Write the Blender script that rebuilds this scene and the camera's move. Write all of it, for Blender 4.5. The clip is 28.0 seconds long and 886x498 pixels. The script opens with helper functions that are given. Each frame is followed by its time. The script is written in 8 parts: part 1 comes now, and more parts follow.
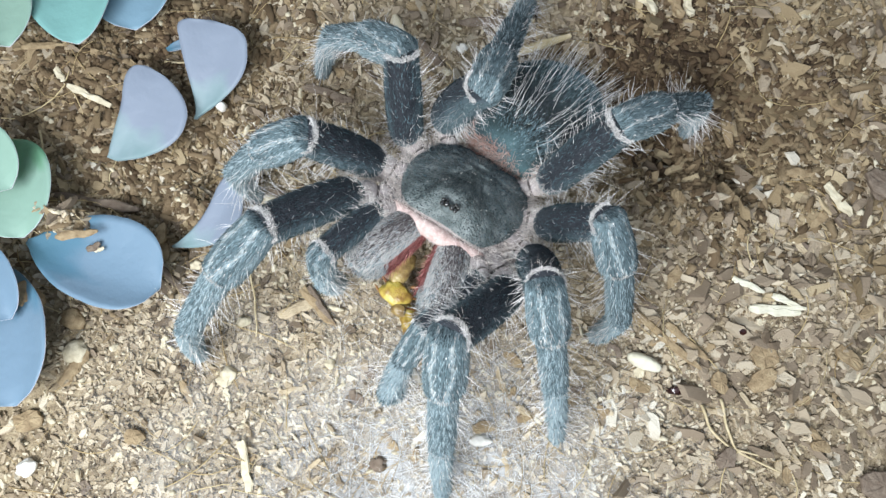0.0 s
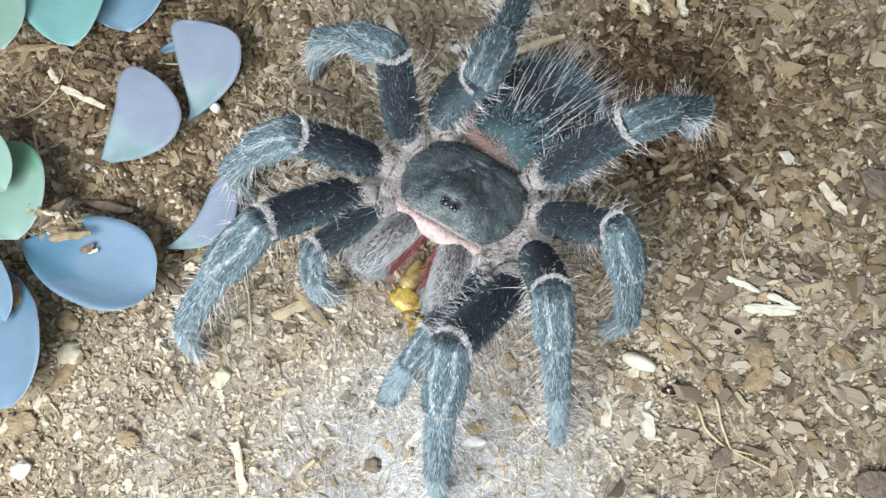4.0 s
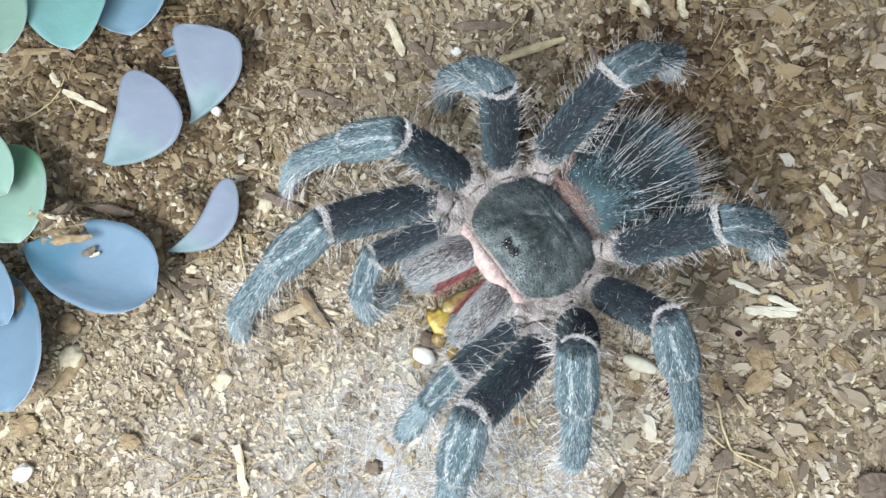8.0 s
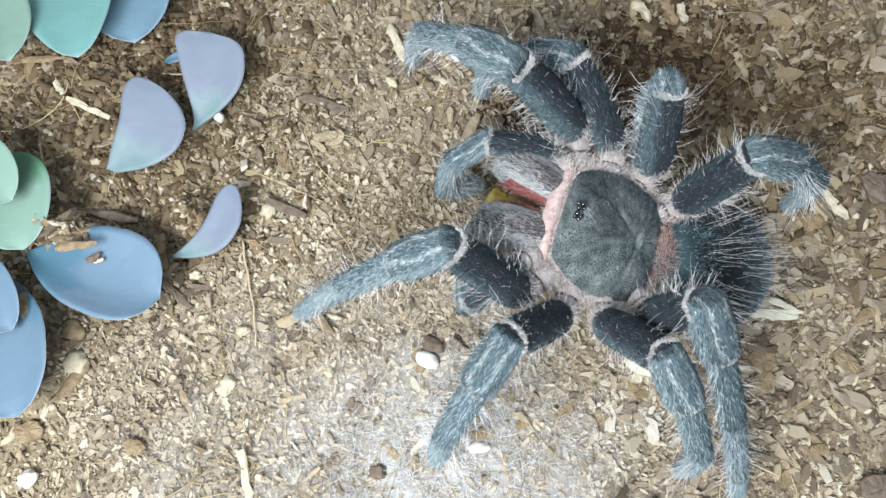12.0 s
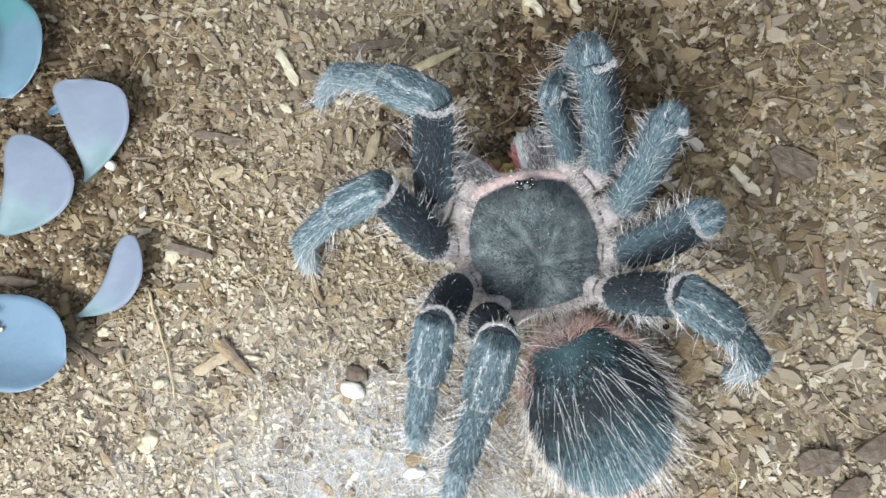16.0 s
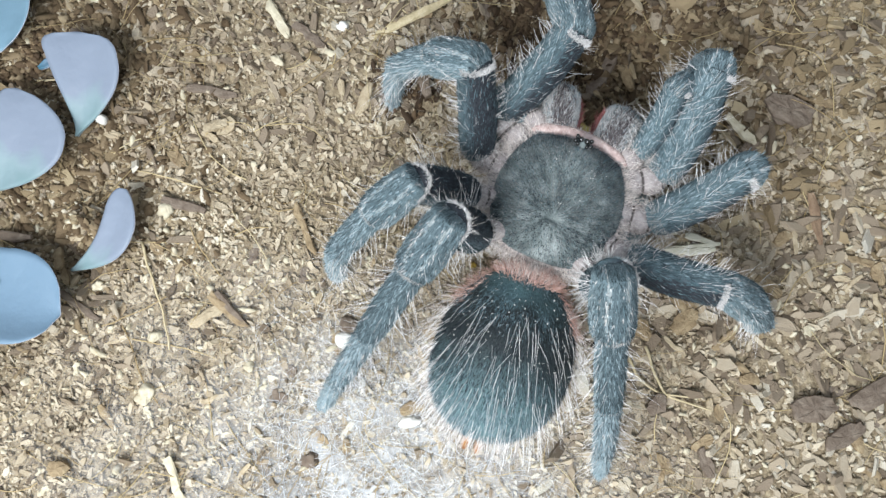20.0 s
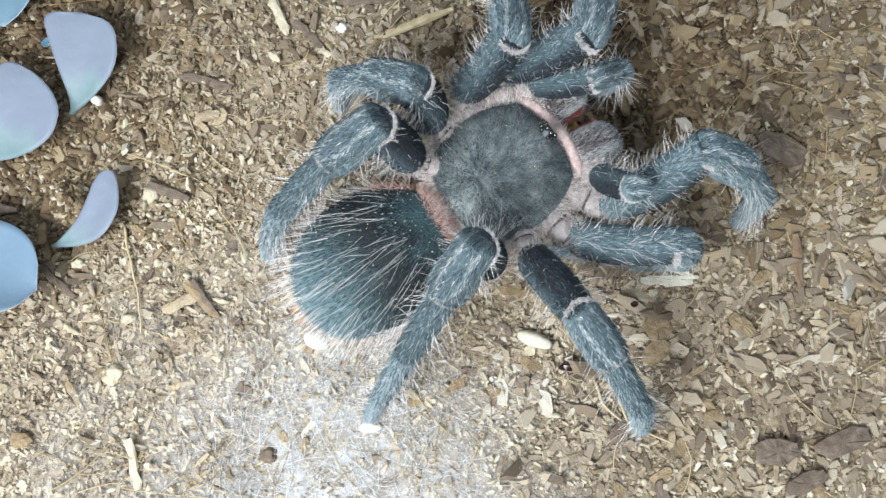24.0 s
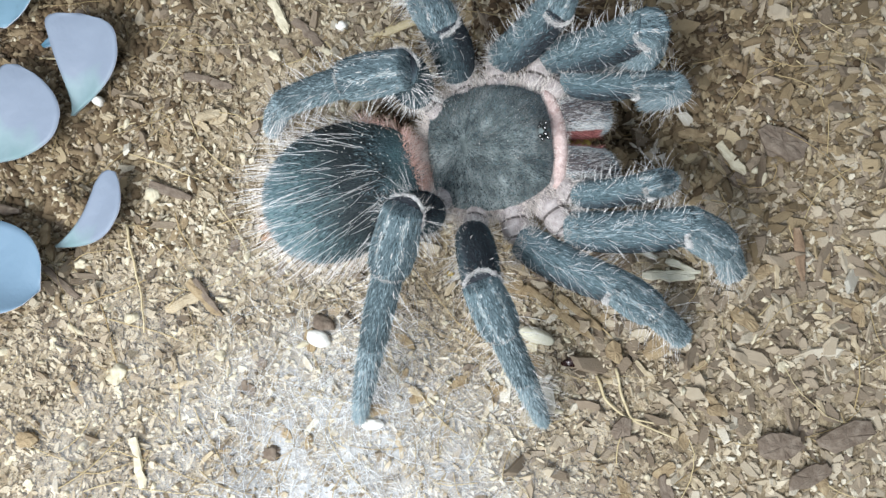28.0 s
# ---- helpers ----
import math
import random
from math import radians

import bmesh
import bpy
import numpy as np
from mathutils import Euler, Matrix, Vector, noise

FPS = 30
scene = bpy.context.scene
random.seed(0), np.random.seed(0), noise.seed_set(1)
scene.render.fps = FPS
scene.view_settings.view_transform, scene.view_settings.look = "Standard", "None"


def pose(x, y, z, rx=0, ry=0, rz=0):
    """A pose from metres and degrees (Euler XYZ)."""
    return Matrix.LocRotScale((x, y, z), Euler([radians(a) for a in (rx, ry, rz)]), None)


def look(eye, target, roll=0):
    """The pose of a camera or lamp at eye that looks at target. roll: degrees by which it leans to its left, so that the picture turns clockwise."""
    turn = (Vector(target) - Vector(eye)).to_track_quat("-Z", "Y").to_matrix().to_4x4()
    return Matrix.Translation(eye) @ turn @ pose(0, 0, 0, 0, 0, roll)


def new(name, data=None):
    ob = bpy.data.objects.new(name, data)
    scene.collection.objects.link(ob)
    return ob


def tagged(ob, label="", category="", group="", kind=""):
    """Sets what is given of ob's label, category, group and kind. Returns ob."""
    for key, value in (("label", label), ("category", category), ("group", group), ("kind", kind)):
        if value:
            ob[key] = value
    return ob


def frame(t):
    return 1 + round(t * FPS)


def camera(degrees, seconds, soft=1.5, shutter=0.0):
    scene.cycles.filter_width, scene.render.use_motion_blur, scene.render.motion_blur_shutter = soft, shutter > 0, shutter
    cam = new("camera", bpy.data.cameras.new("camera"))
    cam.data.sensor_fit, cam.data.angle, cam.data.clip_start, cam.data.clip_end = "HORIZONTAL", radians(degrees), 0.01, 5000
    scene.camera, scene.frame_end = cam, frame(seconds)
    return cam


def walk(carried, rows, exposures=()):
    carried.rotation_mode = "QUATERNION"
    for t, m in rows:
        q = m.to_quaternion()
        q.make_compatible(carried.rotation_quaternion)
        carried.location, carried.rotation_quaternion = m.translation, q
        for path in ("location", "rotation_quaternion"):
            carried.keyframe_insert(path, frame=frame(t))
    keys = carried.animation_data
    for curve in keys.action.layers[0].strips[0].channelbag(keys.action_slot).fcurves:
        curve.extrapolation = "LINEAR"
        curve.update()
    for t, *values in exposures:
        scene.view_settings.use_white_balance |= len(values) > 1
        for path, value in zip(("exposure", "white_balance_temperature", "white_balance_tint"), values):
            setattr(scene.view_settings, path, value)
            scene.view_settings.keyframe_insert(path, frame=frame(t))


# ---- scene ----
cam = camera(60.80, 28.0, soft=1.42, shutter=0.5)
PATH = [
    (0, (0.00906, -0.01441, 0.17269), (0.00154, 0.02295, -0.02365), 3.54),
    (0.5, (0.00939, -0.01405, 0.17258), (0.00162, 0.02293, -0.02382), 3.04),
    (1, (0.00934, -0.01402, 0.17264), (0.00183, 0.02275, -0.02380), 3.33),
    (1.5, (0.00949, -0.01485, 0.17240), (0.00204, 0.02274, -0.02390), 3.70),
    (2, (0.00904, -0.01457, 0.17231), (0.00232, 0.02268, -0.02407), 4.75),
    (2.5, (0.01003, -0.01497, 0.17234), (0.00258, 0.02295, -0.02389), 3.79),
    (3, (0.00998, -0.01449, 0.17247), (0.00280, 0.02314, -0.02383), 4.04),
    (3.5, (0.01026, -0.01452, 0.17252), (0.00281, 0.02342, -0.02371), 3.68),
    (5.5, (0.01064, -0.01402, 0.17284), (0.00256, 0.02398, -0.02335), 2.62),
    (6, (0.01003, -0.01374, 0.17305), (0.00252, 0.02390, -0.02323), 3.34),
    (6.5, (0.01075, -0.01426, 0.17292), (0.00240, 0.02398, -0.02322), 2.29),
    (7, (0.01082, -0.01481, 0.17281), (0.00230, 0.02399, -0.02320), 2.30),
    (7.5, (0.01064, -0.01473, 0.17279), (0.00231, 0.02400, -0.02324), 2.51),
    (8, (0.01056, -0.01439, 0.17281), (0.00236, 0.02398, -0.02331), 2.57),
    (8.5, (0.01089, -0.01450, 0.17297), (0.00238, 0.02404, -0.02309), 2.14),
    (9, (0.01025, -0.01380, 0.17295), (0.00229, 0.02402, -0.02328), 2.72),
    (9.5, (0.01057, -0.01458, 0.17287), (0.00220, 0.02420, -0.02315), 2.33),
    (10, (0.00980, -0.01417, 0.17304), (0.00205, 0.02421, -0.02309), 3.13),
    (10.5, (0.01069, -0.01486, 0.17310), (0.00195, 0.02442, -0.02281), 1.94),
    (11, (0.01059, -0.01482, 0.17317), (0.00193, 0.02457, -0.02272), 2.06),
    (11.5, (0.01092, -0.01508, 0.17329), (0.00170, 0.02473, -0.02250), 1.41),
    (12, (0.01026, -0.01433, 0.17353), (0.00156, 0.02480, -0.02241), 1.82),
    (12.5, (0.01061, -0.01368, 0.17362), (0.00148, 0.02504, -0.02239), 1.11),
    (14.5, (0.01203, -0.01272, 0.17255), (0.00395, 0.02850, -0.02299), 1.42),
    (15, (0.01560, -0.00776, 0.17251), (0.01038, 0.03179, -0.02347), 2.86),
    (15.5, (0.01989, -0.00435, 0.17179), (0.01707, 0.03307, -0.02466), 4.24),
    (16, (0.02261, -0.00374, 0.17112), (0.02103, 0.03346, -0.02539), 4.96),
    (16.5, (0.02485, -0.00342, 0.17068), (0.02348, 0.03337, -0.02591), 4.70),
    (17, (0.02601, -0.00287, 0.17073), (0.02454, 0.03240, -0.02613), 4.28),
    (17.5, (0.02690, -0.00457, 0.17059), (0.02493, 0.02991, -0.02641), 3.43),
    (18, (0.02687, -0.00751, 0.16987), (0.02512, 0.02506, -0.02745), 3.98),
    (18.5, (0.02626, -0.00788, 0.16974), (0.02474, 0.02378, -0.02773), 4.28),
    (19, (0.02667, -0.00810, 0.16977), (0.02479, 0.02330, -0.02774), 3.52),
    (19.5, (0.02591, -0.00916, 0.16967), (0.02390, 0.02206, -0.02787), 3.27),
    (20, (0.02583, -0.00917, 0.16967), (0.02382, 0.02210, -0.02786), 3.24),
    (20.5, (0.02581, -0.01015, 0.16959), (0.02377, 0.02176, -0.02784), 3.56),
    (21, (0.02818, -0.00917, 0.16956), (0.02554, 0.02195, -0.02798), 3.52),
    (21.5, (0.03137, -0.00609, 0.17024), (0.02679, 0.02483, -0.02730), 1.45),
    (23.5, (0.03468, -0.00667, 0.17039), (0.02785, 0.02477, -0.02700), -0.10),
    (24, (0.03455, -0.00612, 0.17029), (0.02778, 0.02499, -0.02716), -0.19),
    (24.5, (0.03457, -0.00605, 0.17036), (0.02773, 0.02504, -0.02709), -0.36),
    (25, (0.03495, -0.00574, 0.17051), (0.02764, 0.02488, -0.02699), -1.44),
    (25.5, (0.03446, -0.00628, 0.17029), (0.02760, 0.02466, -0.02719), -0.46),
    (26, (0.03480, -0.00700, 0.17011), (0.02771, 0.02471, -0.02723), -0.70),
    (26.5, (0.03479, -0.00630, 0.17034), (0.02786, 0.02462, -0.02714), -0.84),
    (27, (0.03448, -0.00611, 0.17024), (0.02785, 0.02439, -0.02731), -0.46),
    (27.5, (0.03529, -0.00634, 0.17032), (0.02791, 0.02415, -0.02721), -1.83),
    (28, (0.03536, -0.00581, 0.17047), (0.02744, 0.02409, -0.02712), -3.22),
]
walk(cam, [(t, look(eye, target, roll)) for t, eye, target, roll in PATH])

# ---- light ----
world = bpy.data.worlds.new("room")
scene.world = world
world.use_nodes = True
world.node_tree.nodes["Background"].inputs[0].default_value = (0.80, 0.93, 1.10, 1)
world.node_tree.nodes["Background"].inputs[1].default_value = 0.68

def lamp(name, eye, target, wide, deep, watts, colour):
    data = bpy.data.lights.new(name, "AREA")
    data.shape, data.size, data.size_y, data.energy, data.color = "RECTANGLE", wide, deep, watts, colour
    ob = new(name, data)
    ob.matrix_world = look(eye, target)
    return ob

lamp("terrarium_lamp", (-0.06, -0.15, 0.26), (0.01, 0.0, 0.0), 0.20, 0.10, 1.79, (0.92, 0.96, 0.99))

# ---- materials ----
def material(name, stops, scale=400.0, rough=0.8, bump=0.3, sheen=0.0, sheen_tint=(1, 1, 1), island=0.0, spec=0.3,
             space="Object", detail_scale=None, thin=0.0, coat=0.0, drift=0.0):
    """A mottled surface: stops are (place, colour) of a ramp over noise, or over each piece's own chance."""
    m = bpy.data.materials.new(name)
    m.use_nodes = True
    nt = m.node_tree
    b = nt.nodes["Principled BSDF"]
    co = nt.nodes.new("ShaderNodeTexCoord")
    n1 = nt.nodes.new("ShaderNodeTexNoise")
    n1.inputs["Scale"].default_value, n1.inputs["Detail"].default_value = scale, 5
    nt.links.new(co.outputs[space], n1.inputs["Vector"])
    ramp = nt.nodes.new("ShaderNodeValToRGB")
    while len(ramp.color_ramp.elements) < len(stops):
        ramp.color_ramp.elements.new(0.5)
    for e, (p, c) in zip(ramp.color_ramp.elements, stops):
        e.position, e.color = p, (*c, 1)
    value = n1.outputs["Fac"]
    if island:
        geo = nt.nodes.new("ShaderNodeNewGeometry")
        mix = nt.nodes.new("ShaderNodeMix")
        mix.inputs[0].default_value = island
        nt.links.new(n1.outputs["Fac"], mix.inputs[2])
        nt.links.new(geo.outputs["Random Per Island"], mix.inputs[3])
        value = mix.outputs[0]
    if drift:
        broad = nt.nodes.new("ShaderNodeTexNoise")
        broad.inputs["Scale"].default_value, broad.inputs["Detail"].default_value = 28.0, 3
        nt.links.new(co.outputs[space], broad.inputs["Vector"])
        span = nt.nodes.new("ShaderNodeMapRange")
        span.inputs[1].default_value, span.inputs[2].default_value, span.inputs[3].default_value, span.inputs[4].default_value = 0.3, 0.7, -drift, drift
        nt.links.new(broad.outputs["Fac"], span.inputs[0])
        shift = nt.nodes.new("ShaderNodeMath")
        nt.links.new(value, shift.inputs[0])
        nt.links.new(span.outputs[0], shift.inputs[1])
        value = shift.outputs[0]
    nt.links.new(value, ramp.inputs[0])
    nt.links.new(ramp.outputs[0], b.inputs["Base Color"])
    b.inputs["Roughness"].default_value = rough
    b.inputs["Specular IOR Level"].default_value = spec
    b.inputs["Sheen Weight"].default_value = sheen
    b.inputs["Sheen Tint"].default_value = (*sheen_tint, 1)
    b.inputs["Coat Weight"].default_value = coat
    if thin:
        b.inputs["Transmission Weight"].default_value = thin
    if bump:
        n2 = nt.nodes.new("ShaderNodeTexNoise")
        n2.inputs["Scale"].default_value, n2.inputs["Detail"].default_value = detail_scale or scale * 3, 4
        nt.links.new(co.outputs[space], n2.inputs["Vector"])
        bp = nt.nodes.new("ShaderNodeBump")
        bp.inputs["Strength"].default_value, bp.inputs["Distance"].default_value = bump, 0.0006
        nt.links.new(n2.outputs["Fac"], bp.inputs["Height"])
        nt.links.new(bp.outputs["Normal"], b.inputs["Normal"])
    return m

M = {}
M["soil"] = material("soil", [(0.25, (0.129, 0.095, 0.061)), (0.5, (0.278, 0.220, 0.143)), (0.68, (0.408, 0.335, 0.224)), (0.8, (0.507, 0.430, 0.307))], 700, 0.95, 0.8)
M["chips"] = material("chips", [(0.0, (0.19, 0.145, 0.10)), (0.2, (0.30, 0.24, 0.165)), (0.55, (0.44, 0.365, 0.26)), (0.85, (0.54, 0.465, 0.35)), (1.0, (0.66, 0.60, 0.48))], 900, 0.88, 0.5, island=0.85, drift=0.2)
M["coarse"] = material("coarse_chips", [(0.0, (0.126, 0.095, 0.066)), (0.35, (0.253, 0.200, 0.145)), (0.65, (0.364, 0.300, 0.219)), (0.88, (0.465, 0.405, 0.311)), (1.0, (0.601, 0.560, 0.473))], 900, 0.88, 0.5, island=0.85, drift=0.2)
M["brown_chips"] = material("brown_chips", [(0.0, (0.12, 0.086, 0.048)), (0.4, (0.225, 0.168, 0.098)), (0.75, (0.33, 0.255, 0.155)), (1.0, (0.45, 0.365, 0.235))], 900, 0.88, 0.5, island=0.85, drift=0.2)
M["fibre"] = material("fibre", [(0.0, (0.30, 0.21, 0.10)), (0.6, (0.50, 0.39, 0.21)), (1.0, (0.62, 0.53, 0.33))], 300, 0.8, 0.0, island=0.9)
M["silk"] = material("silk", [(0.0, (0.72, 0.74, 0.76)), (1.0, (0.86, 0.88, 0.9))], 300, 0.5, 0.0, island=0.6)
M["dark_wood"] = material("dark_wood", [(0.3, (0.12, 0.088, 0.066)), (0.6, (0.20, 0.158, 0.122)), (0.8, (0.27, 0.222, 0.175))], 600, 0.85, 0.5)
# moist brown bark, its colour darkened further for shade in hollows and among leaves
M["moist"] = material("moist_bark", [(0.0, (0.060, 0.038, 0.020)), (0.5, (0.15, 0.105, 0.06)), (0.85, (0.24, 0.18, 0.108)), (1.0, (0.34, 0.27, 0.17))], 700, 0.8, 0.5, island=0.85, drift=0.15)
# darkest bark: damp brown with the burrow's and spider's shade put into the colour
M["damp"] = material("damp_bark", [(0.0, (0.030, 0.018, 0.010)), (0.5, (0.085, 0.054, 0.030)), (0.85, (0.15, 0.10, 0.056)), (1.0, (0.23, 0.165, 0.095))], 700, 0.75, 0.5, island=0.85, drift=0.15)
M["brown_wood"] = material("brown_wood", [(0.3, (0.20, 0.14, 0.08)), (0.6, (0.33, 0.25, 0.15)), (0.8, (0.42, 0.34, 0.22))], 600, 0.85, 0.5)
M["rust_wood"] = material("rust_wood", [(0.3, (0.17, 0.11, 0.07)), (0.6, (0.25, 0.17, 0.11)), (0.8, (0.32, 0.24, 0.165))], 600, 0.85, 0.5)
M["pale_wood"] = material("pale_wood", [(0.3, (0.46, 0.40, 0.28)), (0.55, (0.60, 0.54, 0.40)), (0.8, (0.72, 0.67, 0.53))], 600, 0.8, 0.4)
M["straw"] = material("straw", [(0.3, (0.42, 0.34, 0.20)), (0.55, (0.55, 0.46, 0.29)), (0.8, (0.66, 0.58, 0.41))], 500, 0.7, 0.4)
M["tan_wood"] = material("tan_wood", [(0.3, (0.33, 0.26, 0.17)), (0.55, (0.44, 0.36, 0.245)), (0.8, (0.53, 0.45, 0.325))], 500, 0.8, 0.5)
M["white_stone"] = material("white_stone", [(0.3, (0.72, 0.70, 0.64)), (0.7, (0.86, 0.85, 0.8))], 500, 0.7, 0.3)
M["husk"] = material("husk", [(0.3, (0.58, 0.55, 0.42)), (0.7, (0.76, 0.74, 0.62))], 400, 0.5, 0.3)
M["bead"] = material("bead", [(0.3, (0.012, 0.004, 0.004)), (0.7, (0.04, 0.008, 0.007))], 500, 0.2, 0.0, spec=0.6)
def banded(name, stops, sheen, tint, ragged=0.35):
    """Velvet whose colour runs round the limb, from its belly (0) to its back (1), with a ragged passage."""
    m = material(name, [(0.3, stops[0][1]), (0.7, stops[-1][1])], 900, 0.72, 0.5, sheen=sheen, sheen_tint=tint)
    nt = m.node_tree
    co = nt.nodes.new("ShaderNodeTexCoord")
    sep = nt.nodes.new("ShaderNodeSeparateXYZ")
    nt.links.new(co.outputs["Normal"], sep.inputs[0])
    n = nt.nodes.new("ShaderNodeTexNoise")
    n.inputs["Scale"].default_value, n.inputs["Detail"].default_value = 700.0, 5
    squash = nt.nodes.new("ShaderNodeMapping")
    squash.inputs["Scale"].default_value = (1.0, 0.3, 1.0)
    nt.links.new(co.outputs["Object"], squash.inputs[0])
    nt.links.new(squash.outputs[0], n.inputs["Vector"])
    half = nt.nodes.new("ShaderNodeMath")
    half.operation = "MULTIPLY_ADD"
    cap = nt.nodes.new("ShaderNodeMath")
    cap.operation = "MULTIPLY_ADD"
    nt.links.new(sep.outputs["Y"], cap.inputs[0])
    cap.inputs[1].default_value = 0.7
    nt.links.new(sep.outputs["Z"], cap.inputs[2])
    nt.links.new(cap.outputs[0], half.inputs[0])
    half.inputs[1].default_value, half.inputs[2].default_value = 0.5, 0.5 - ragged * 0.5
    add = nt.nodes.new("ShaderNodeMath")
    add.operation = "MULTIPLY_ADD"
    nt.links.new(n.outputs["Fac"], add.inputs[0])
    add.inputs[1].default_value = ragged
    nt.links.new(half.outputs[0], add.inputs[2])
    ramp = nt.nodes.new("ShaderNodeValToRGB")
    while len(ramp.color_ramp.elements) < len(stops):
        ramp.color_ramp.elements.new(0.5)
    for e, (p, c) in zip(ramp.color_ramp.elements, stops):
        e.position, e.color = p, (*c, 1)
    nt.links.new(add.outputs[0], ramp.inputs[0])
    nt.links.new(ramp.outputs[0], nt.nodes["Principled BSDF"].inputs["Base Color"])
    return m

M["femur"] = banded("femur_velvet", [(0.0, (0.12, 0.175, 0.195)), (0.5, (0.09, 0.135, 0.15)), (0.70, (0.075, 0.105, 0.122)), (0.84, (0.03, 0.038, 0.047)), (0.95, (0.014, 0.016, 0.022)), (1.0, (0.02, 0.023, 0.03))], 0.1, (0.62, 0.78, 0.9))
M["flank"] = banded("slate_velvet", [(0.0, (0.15, 0.21, 0.232)), (0.5, (0.13, 0.185, 0.205)), (0.8, (0.09, 0.13, 0.146)), (1.0, (0.08, 0.115, 0.13))], 0.15, (0.7, 0.88, 1.0))
M["blue"] = banded("blue_grey_velvet", [(0.0, (0.16, 0.215, 0.24)), (0.6, (0.15, 0.20, 0.225)), (1.0, (0.15, 0.205, 0.23))], 0.2, (0.75, 0.9, 1.0))
M["stripe"] = material("pale_stripe", [(0.35, (0.15, 0.185, 0.195)), (0.5, (0.23, 0.265, 0.27)), (0.65, (0.31, 0.345, 0.345))], 900, 0.7, 0.3)
M["slit"] = material("joint_slit", [(0.3, (0.06, 0.05, 0.05)), (0.7, (0.14, 0.12, 0.115))], 900, 0.8, 0.3)
M["skin"] = material("pinkish_skin", [(0.3, (0.27, 0.235, 0.23)), (0.6, (0.44, 0.395, 0.385)), (0.8, (0.60, 0.55, 0.54))], 700, 0.7, 0.4, sheen=0.3, sheen_tint=(1, 0.85, 0.8))
M["rim"] = material("pink_rim", [(0.3, (0.22, 0.18, 0.175)), (0.5, (0.32, 0.27, 0.26)), (0.7, (0.42, 0.37, 0.36))], 900, 0.6, 0.3)
M["clypeus"] = material("peach_skin", [(0.3, (0.42, 0.29, 0.265)), (0.5, (0.56, 0.42, 0.39)), (0.7, (0.70, 0.57, 0.54))], 900, 0.6, 0.3)
M["red"] = material("red_velvet", [(0.3, (0.08, 0.03, 0.03)), (0.7, (0.20, 0.085, 0.08))], 900, 0.7, 0.4)
def shield_coat():
    """Dark green-grey velvet, streaked outwards from the pit in the middle of the shield."""
    m = material("carapace_velvet", [(0.3, (0.02, 0.025, 0.025)), (0.7, (0.1, 0.11, 0.11))], 420, 0.55, 0.7, sheen=0.1, sheen_tint=(0.75, 0.9, 0.88), detail_scale=2200)
    nt = m.node_tree
    b = nt.nodes["Principled BSDF"]
    co = nt.nodes.new("ShaderNodeTexCoord")
    move = nt.nodes.new("ShaderNodeVectorMath")
    move.inputs[1].default_value = (0, 0.0054, 0)
    nt.links.new(co.outputs["Object"], move.inputs[0])
    turn = nt.nodes.new("ShaderNodeTexGradient")
    turn.gradient_type = "RADIAL"
    nt.links.new(move.outputs[0], turn.inputs[0])
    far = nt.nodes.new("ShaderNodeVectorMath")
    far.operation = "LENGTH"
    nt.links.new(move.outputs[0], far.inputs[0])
    join = nt.nodes.new("ShaderNodeCombineXYZ")
    for src, k, slot in ((turn.outputs["Fac"], 38.0, "X"), (far.outputs["Value"], 220.0, "Y")):
        mul = nt.nodes.new("ShaderNodeMath")
        mul.operation = "MULTIPLY"
        nt.links.new(src, mul.inputs[0])
        mul.inputs[1].default_value = k
        nt.links.new(mul.outputs[0], join.inputs[slot])
    streak = nt.nodes.new("ShaderNodeTexNoise")
    streak.inputs["Scale"].default_value, streak.inputs["Detail"].default_value = 1.0, 5
    nt.links.new(join.outputs[0], streak.inputs["Vector"])
    blot = nt.nodes.new("ShaderNodeTexNoise")
    blot.inputs["Scale"].default_value, blot.inputs["Detail"].default_value = 260.0, 4
    nt.links.new(co.outputs["Object"], blot.inputs["Vector"])
    mix = nt.nodes.new("ShaderNodeMix")
    mix.inputs[0].default_value = 0.6
    nt.links.new(streak.outputs["Fac"], mix.inputs[2])
    nt.links.new(blot.outputs["Fac"], mix.inputs[3])
    ramp = nt.nodes.new("ShaderNodeValToRGB")
    while len(ramp.color_ramp.elements) < 4:
        ramp.color_ramp.elements.new(0.5)
    for e, (p, c) in zip(ramp.color_ramp.elements, ((0.34, (0.034, 0.044, 0.045)), (0.47, (0.108, 0.133, 0.133)), (0.58, (0.195, 0.226, 0.224)), (0.70, (0.30, 0.335, 0.33)))):
        e.position, e.color = p, (*c, 1)
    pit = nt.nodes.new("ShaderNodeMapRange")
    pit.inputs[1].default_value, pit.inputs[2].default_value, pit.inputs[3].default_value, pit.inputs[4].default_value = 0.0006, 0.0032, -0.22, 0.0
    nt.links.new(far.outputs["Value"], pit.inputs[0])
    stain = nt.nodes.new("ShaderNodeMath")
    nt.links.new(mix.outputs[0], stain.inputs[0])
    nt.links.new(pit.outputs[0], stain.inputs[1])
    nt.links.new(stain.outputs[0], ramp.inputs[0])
    nt.links.new(ramp.outputs[0], b.inputs["Base Color"])
    return m

